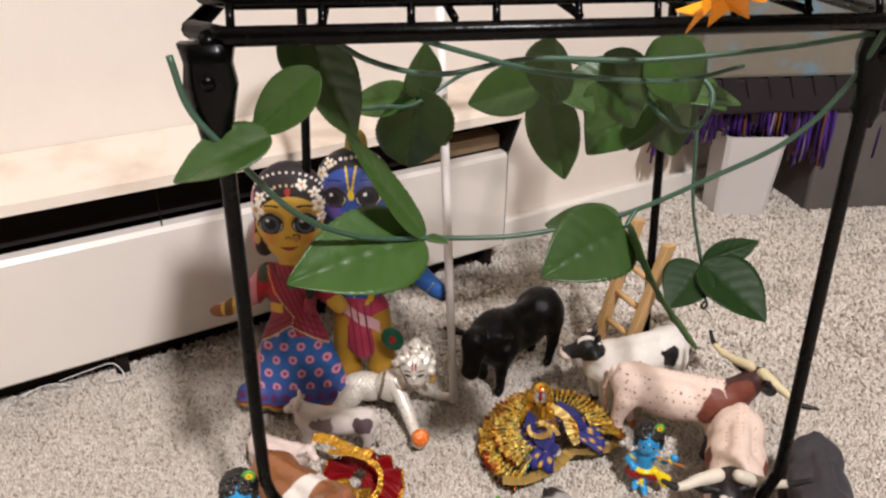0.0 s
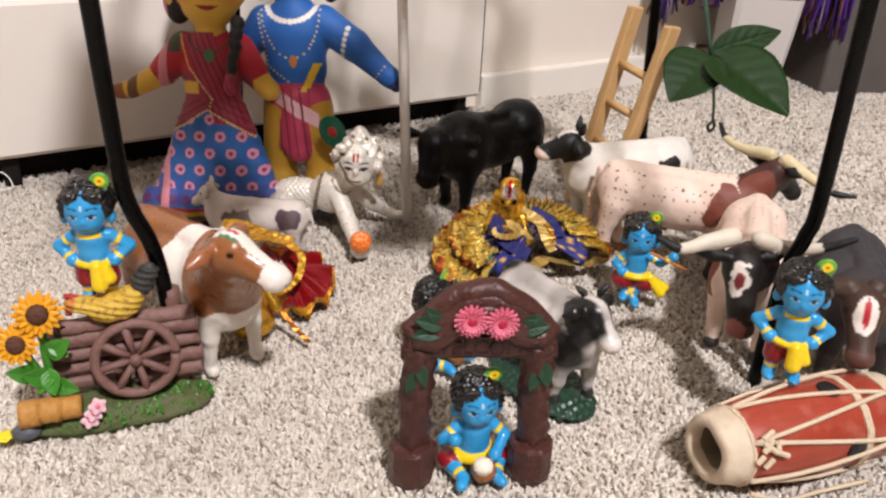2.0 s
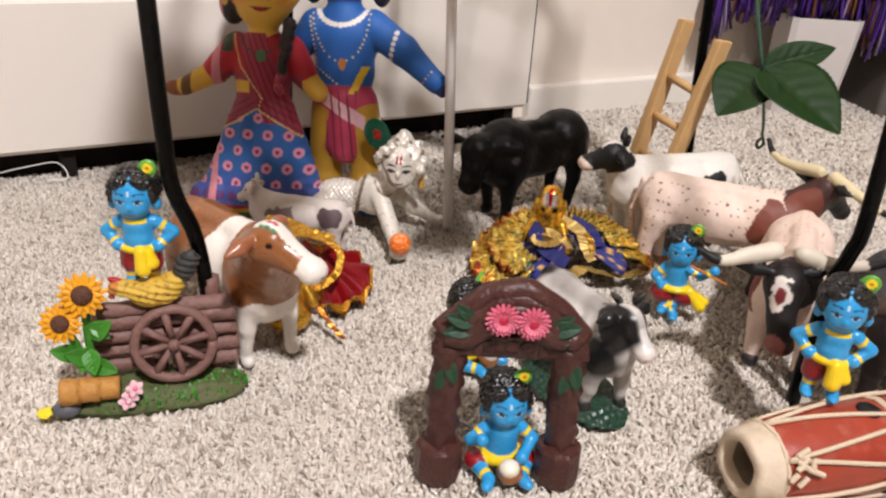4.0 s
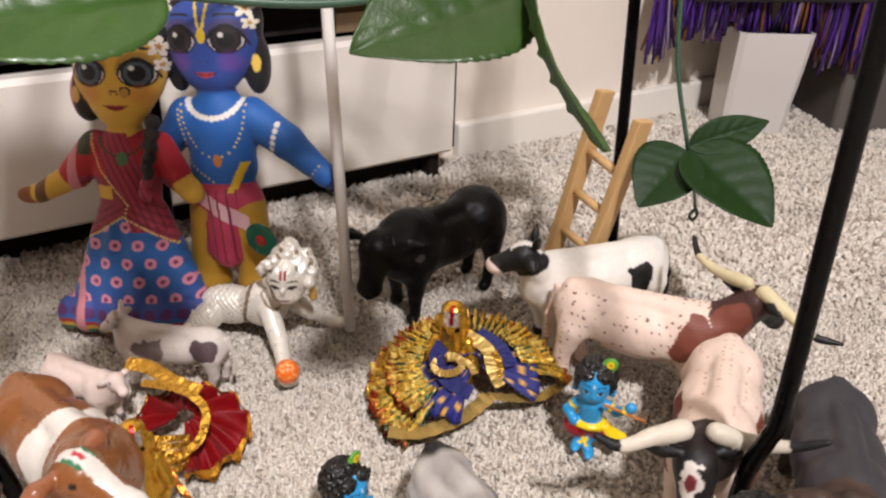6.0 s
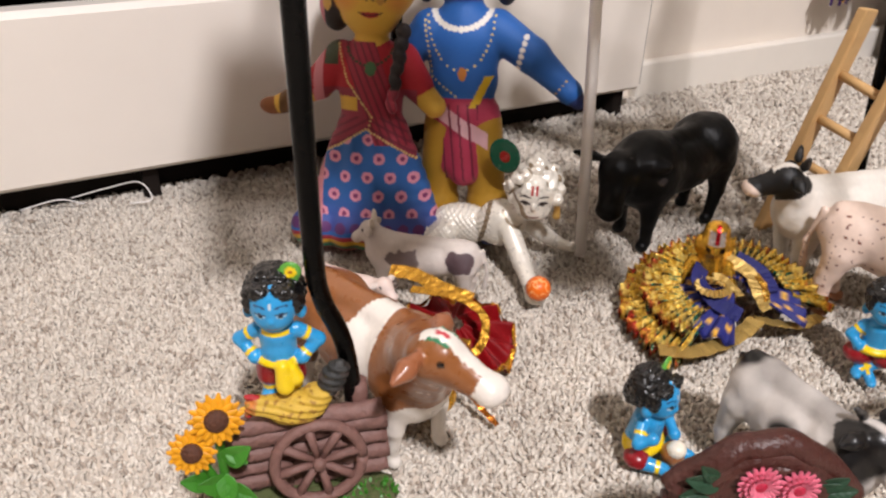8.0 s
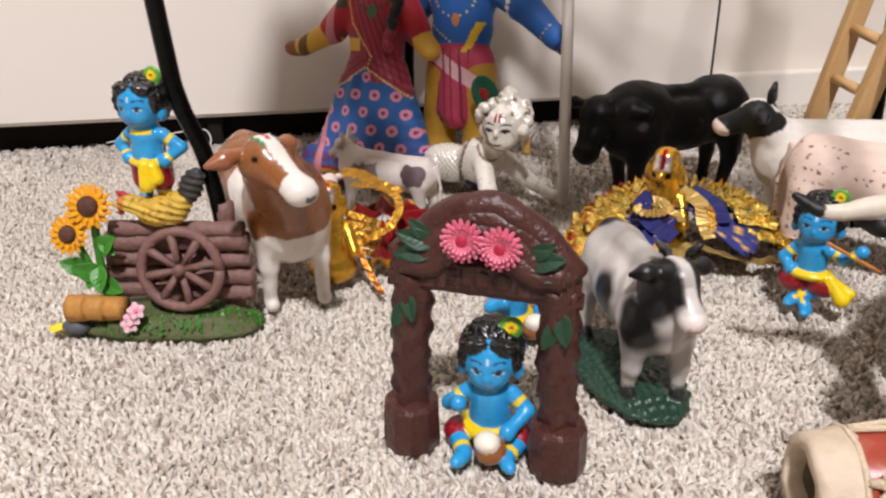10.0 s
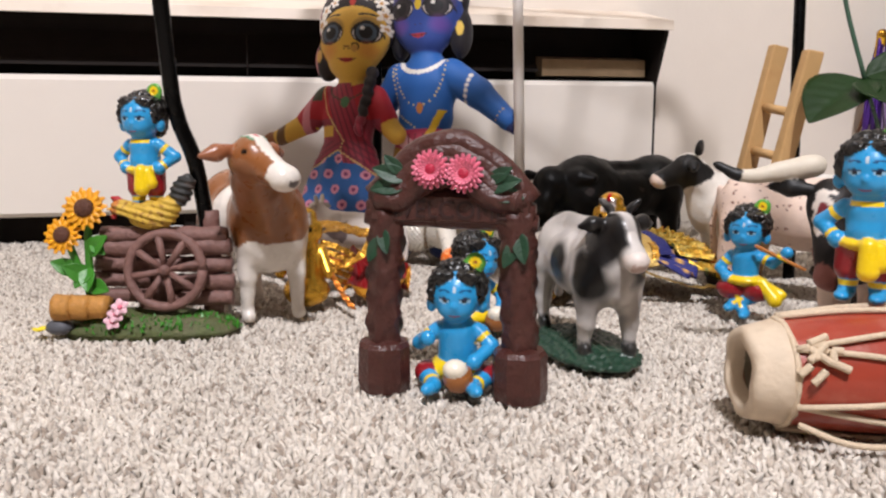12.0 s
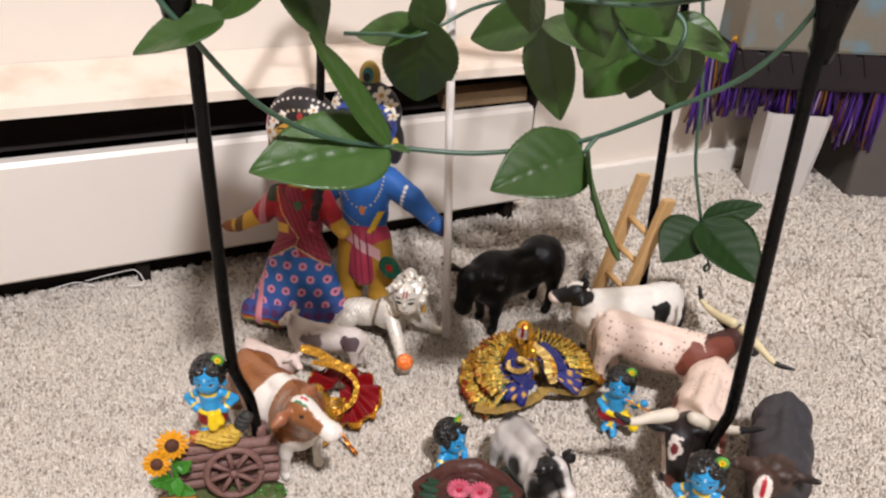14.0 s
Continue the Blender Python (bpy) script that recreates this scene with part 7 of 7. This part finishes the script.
def peacock_dress():
    m = place(0.112, 0.592, 0.0, 0)
    gold_idol("gold_idol", place(0.0985, 0.6110, -0.006, -8, 4), "small polished gold idol wearing a blue and gold festive dress", h=1.22)
    g = empty("festive_dress", m, "blue and gold pleated foil dress spread like a fan", "dress")
    rng = random.Random(11)
    pick = [rgb(222, 184, 70), rgb(196, 150, 40), rgb(244, 218, 130), rgb(96, 66, 14), rgb(236, 200, 90), rgb(16, 110, 84), rgb(170, 40, 24)]

    # greens and reds are foil; dark valleys and bright crests are painted shade
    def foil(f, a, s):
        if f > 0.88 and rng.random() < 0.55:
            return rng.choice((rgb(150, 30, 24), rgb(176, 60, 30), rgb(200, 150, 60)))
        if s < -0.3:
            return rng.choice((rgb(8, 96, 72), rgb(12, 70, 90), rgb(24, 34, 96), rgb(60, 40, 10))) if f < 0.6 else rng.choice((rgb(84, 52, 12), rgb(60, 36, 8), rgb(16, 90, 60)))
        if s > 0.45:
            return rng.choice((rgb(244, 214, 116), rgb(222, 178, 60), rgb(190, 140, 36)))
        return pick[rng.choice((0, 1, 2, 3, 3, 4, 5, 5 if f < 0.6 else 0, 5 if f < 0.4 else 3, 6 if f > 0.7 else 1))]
    def inner(f, a, s):
        return GOLD if math.sin(a * 88) * math.sin(f * 15) > 0.58 else DEEP
    fan_skirt("dress_rim", g, 8, 236, 0.040, 0.070, 0.024, 0.010, 46, 0.0040, M_goldcloth, foil, "crinkled gold foil pleats, fold shade put into the colour", rows=18, rough=0.0016, lift=0.45)
    fan_skirt("dress_rim", g, 12, 230, 0.034, 0.058, 0.030, 0.024, 38, 0.0036, M_goldcloth, foil, "crinkled gold foil pleats, fold shade put into the colour", rows=14, rough=0.0014, lift=0.45)
    fan_skirt("dress_skirt", g, -28, 262, 0.008, 0.047, 0.034, 0.022, 16, 0.0022, material("blue_brocade", attribute="paint", rough=0.65, metal=0.0, grain=0.15, scale=300, bump=0.5, bump_scale=800), inner, "royal blue brocade with gold spots", n=180, lift=0.45)
    ribbon("ribbon_trim", g, [(-0.052, -0.052, 0.012), (-0.034, -0.052, 0.012), (-0.016, -0.044, 0.013), (0.0, -0.034, 0.016), (0.012, -0.022, 0.02)], 0.011, M_goldsoft, label="flat gold ribbon hem")
    ribbon("ribbon_trim", g, [(0.012, -0.022, 0.020), (0.03, -0.016, 0.014), (0.046, -0.008, 0.009), (0.062, 0.006, 0.008)], 0.008, M_goldsoft, label="flat gold ribbon hem")
    swirl = [(-0.014 + (0.016 - 0.0009 * i) * math.cos(i * 0.62), -0.012 + (0.015 - 0.0008 * i) * math.sin(i * 0.62), 0.030 + 0.0008 * i) for i in range(15)]
    ribbon("ribbon_trim", g, swirl, 0.0050, M_goldsoft, (0.25, -0.6, 0.7), "rolled gold ribbon")
    ribbon("shawl", g, [(-0.020, 0.010, 0.038), (-0.024, -0.004, 0.034), (-0.016, -0.020, 0.030), (0.0, -0.026, 0.024)], 0.010, material("blue_sash", rgb(20, 24, 92), 0.75, grain=0.3, scale=200, bump=0.5), (0.1, -0.7, 0.7), "blue sash")
    ribbon("shawl", g, [(-0.004, 0.018, 0.040), (0.010, 0.008, 0.036), (0.014, -0.006, 0.030), (0.020, -0.014, 0.022)], 0.009, M_goldsoft, (0.2, -0.7, 0.7), "gold sash")
    ribbon("shawl", g, [(0.004, 0.022, 0.040), (0.020, 0.014, 0.034), (0.026, 0.0, 0.028)], 0.008, material("blue_sash_end", rgb(20, 24, 92), 0.75, grain=0.3, scale=200, bump=0.5), (0.2, -0.7, 0.7), "blue sash")
    ribbon("shawl", g, [(0.012, 0.012, 0.036), (0.018, 0.0, 0.033), (0.020, -0.010, 0.026)], 0.005, M_goldtrim, (0.4, -0.7, 0.6), "gold sash")


peacock_dress()


def red_dress():
    gold_idol("gold_idol", place(-0.0735, 0.480, 0.0, 22, 0), "small polished gold idol seated beside a red velvet dress", h=1.05)
    g = empty("festive_dress", place(-0.066, 0.533, 0.0, 0), "red velvet festive dress edged with gold ribbon", "dress")
    fan_skirt("dress_skirt", g, -75, 195, 0.006, 0.038, 0.028, 0.012, 9, 0.0050, M_velvet, lambda f, a, s: (0.3, 0.01, 0.02), n=150, lift=0.55)
    fan_skirt("dress_trim", g, -75, 195, 0.037, 0.0395, 0.0125, 0.009, 9, 0.0050, M_goldcloth, lambda f, a, s: rgb(214, 150, 44), "gold ribbon hem", n=150, rows=2, lift=0.55)
    ribbon("ribbon_trim", g, [(-0.044, 0.026, 0.042), (-0.028, 0.022, 0.043), (-0.008, 0.010, 0.042), (0.010, 0.004, 0.040)], 0.009, M_goldtrim, (0.1, -0.5, 0.85), "broad gold ribbon")
    ribbon("ribbon_trim", g, [(-0.028, 0.010, 0.040), (0.0, 0.0, 0.044), (0.018, -0.012, 0.040), (0.018, -0.028, 0.030), (0.004, -0.038, 0.022)], 0.005, M_goldtrim, (0.3, -0.5, 0.8), "narrow gold ribbon")
    ribbon("ribbon_trim", g, [(-0.006, -0.036, 0.030), (0.006, -0.046, 0.022), (0.020, -0.056, 0.010), (0.031, -0.064, 0.004)], 0.0032, material("orange_gold_ribbon", rgb(176, 104, 34), 0.3, metal=0.8, grain=0.25, scale=400, bump=0.6), (0, -0.2, 1), "orange gold ribbon tail")
    for k in range(5):
        ribbon("ribbon_trim", g, [(-0.004, -0.040, 0.040 - 0.005 * k), (0.005, -0.034 - 0.001 * k, 0.036 - 0.005 * k), (0.012, -0.026, 0.030 - 0.005 * k)], 0.004, M_goldtrim, (0.4, -0.7, 0.5), "folded gold ribbon")


red_dress()


# ---- decorated low table with tassels by the wall ----
def tassel_table():
    g = empty("tassel_table", WM, "low covered table hung with purple and gold tassels", "table")
    A, B = Vector((0.83, -0.085, 0)), Vector((1.75, -0.50, 0))
    d = (B - A).normalized()
    n = Vector((d.y, -d.x, 0))

    def at(u, o, z):
        return A + d * u - n * -o + Vector((0, 0, z))
    ln = (B - A).length
    def slabp(nm, u0, u1, o0, o1, z0, z1, mat, label):
        bm = bmesh.new()
        m = Matrix((d, -n, Vector((0, 0, 1)))).transposed().to_4x4()
        box(bm, u0, u1, o0, o1, z0, z1, 0.006, Matrix.Translation(A) @ m)
        return part(nm, bm, mat, g, label)
    slabp("base", 0.23, ln, 0.015, 0.30, FLOOR, 0.165, M_greyfab, "grey fabric base")
    slabp("cover", 0.0, ln, 0.0, 0.33, 0.222, 0.62, M_cover, "pale printed cover cloth with blue marks")
    slabp("edge_board", 0.0, ln, 0.006, 0.32, 0.165, 0.222, M_ribbon, "dark edge under the cover")
    rng = random.Random(21)
    # black pennants
    for i in range(26):
        u0 = i * 0.036
        bm = bmesh.new()
        f0 = [bm.verts.new(at(u0 + du, o, 0.232 - dz)) for o in (-0.004, -0.007) for du, dz in ((0, 0), (0.034, 0), (0.017, 0.042))]
        for q in ((0, 1, 2), (5, 4, 3), (0, 3, 4, 1), (1, 4, 5, 2), (2, 5, 3, 0)):
            bm.faces.new([f0[k] for k in q])
        part("pennant", bm, M_ribbon, g, "black cloth pennant")
    PURPLE, GLD = rgb(84, 46, 140), rgb(244, 190, 44)
    u, i = -0.03, 0
    LILAC, BRONZE = rgb(150, 130, 170), rgb(120, 76, 44)
    while u < 0.80:
        t = empty_child("tassel", g)
        z0 = 0.222 + 0.016 * math.sin(u * 17.0 + 0.8) + rng.uniform(-0.008, 0.008)
        o = -0.016 - rng.uniform(0, 0.016)
        verts, faces, cols = [], [], []
        lenz = rng.uniform(0.105, 0.145)
        lead = rng.random()
        for k in range(34):
            gold = k < (7 if lead < 0.75 else 2)
            x0, y0 = rng.uniform(-0.003, 0.003), rng.uniform(-0.003, 0.003)
            x1, y1 = x0 * 4.5 + rng.uniform(-0.009, 0.009), y0 * 3 + rng.uniform(-0.007, 0.007)
            if gold:
                x1, y1 = 0.008 + rng.uniform(-0.003, 0.003), -0.008 + rng.uniform(-0.003, 0.003)
            c = rng.choice((GLD, GLD, rgb(180, 124, 20))) if gold else rng.choice((PURPLE, PURPLE, PURPLE, rgb(48, 22, 84), rgb(48, 22, 84), LILAC, BRONZE))
            bow, length = rng.uniform(-0.007, 0.007), lenz * rng.uniform(0.78, 1.05)
            b0 = len(verts)
            for s in range(6):
                f = s / 5
                x, y, z = x0 + (x1 - x0) * f ** 0.7 + bow * math.sin(math.pi * f), y0 + (y1 - y0) * f, z0 - length * f
                w = (0.0046 if gold else 0.0027) * (1 - 0.25 * f)
                for q in ((-w, 0), (0, -w * 0.35), (w, 0), (0, w * 0.35)):
                    verts.append(at(u + x + q[0], o + y + q[1], z))
                    cols.append((*c, 1))
            for s in range(5):
                for q in range(4):
                    faces.append((b0 + s * 4 + q, b0 + s * 4 + (q + 1) % 4, b0 + s * 4 + 4 + (q + 1) % 4, b0 + s * 4 + 4 + q))
            faces.append((b0 + 20, b0 + 21, b0 + 22, b0 + 23))
        ob = mesh_ob("fringe", verts, faces, M_tassel, t, smooth=True, label="shiny purple fringe with gold strands")
        ca = ob.data.color_attributes.new("paint", "FLOAT_COLOR", "POINT")
        ca.data.foreach_set("color", np.array(cols, np.float32).ravel())
        bm = bmesh.new()
        bmesh.ops.create_uvsphere(bm, u_segments=10, v_segments=8, radius=0.0062)
        bmesh.ops.translate(bm, verts=bm.verts, vec=at(u, o, z0 + 0.002))
        part("tassel_knot", bm, M_goldtrim, t, "gold knot", smooth=True)
        u += rng.uniform(0.026, 0.040)
        i += 1


def cover_material():
    mat = material("printed_cover", rgb(122, 116, 102), 0.7, grain=0.1, scale=60, bump=0.3, bump_scale=500, stain=0.85, stain_scale=16, stain_colour=rgb(92, 150, 176))
    return mat


M_cover = cover_material()
tassel_table()


def white_bin():
    g = empty("waste_bin", place(0.482, 1.196, 0.0, 3), "glossy white tapered plastic bin on the carpet", "bin")
    bm = bmesh.new()
    rows = []
    for z, w, dd, dx in ((FLOOR, 0.041, 0.030, 0), (0.04, 0.044, 0.031, 0.002), (0.08, 0.046, 0.033, 0.004), (0.128, 0.048, 0.034, 0.006), (0.128, 0.045, 0.031, 0.006), (0.02, 0.039, 0.028, 0.002)):
        rows.append([bm.verts.new((x * w + dx, y * dd, z)) for x, y in ((-1, -0.85), (-0.85, -1), (0.85, -1), (1, -0.85), (1, 0.85), (0.85, 1), (-0.85, 1), (-1, 0.85))])
    for a, b in zip(rows, rows[1:]):
        for k in range(8):
            bm.faces.new((a[k], a[(k + 1) % 8], b[(k + 1) % 8], b[k]))
    bm.faces.new(rows[0][::-1])
    bm.faces.new(rows[-1])
    part("bin_body", bm, M_bin, g, smooth=False)


white_bin()
# ---- loose bits ----
for p in ([(-0.40, 0.69, 0.004), (-0.372, 0.702, 0.010), (-0.350, 0.712, 0.012), (-0.335, 0.700, 0.003), (-0.352, 0.694, 0.001)], [(-0.43, 0.665, 0.003), (-0.405, 0.680, 0.007), (-0.385, 0.684, 0.003)]):
    tagged(tube_part("thread", spline(p, 6), 0.0006, M_white, sides=5), "loose white thread lying by the heater", "thread")
for x, y, a in ((-0.1815, 0.3705, 20), (-0.1755, 0.3665, 130)):
    v, f = leaf_mesh(0.012, 0.007, 0.2, 0.1, 0.02, 6, 2)
    ob = mesh_ob("petal", v, f, material("yellow_petal", rgb(236, 214, 40), 0.6, grain=0.1, scale=200), smooth=True)
    ob.matrix_world = place(x, y, 0.003, a)
    tagged(ob, "loose yellow petal lying on the carpet", "petal")
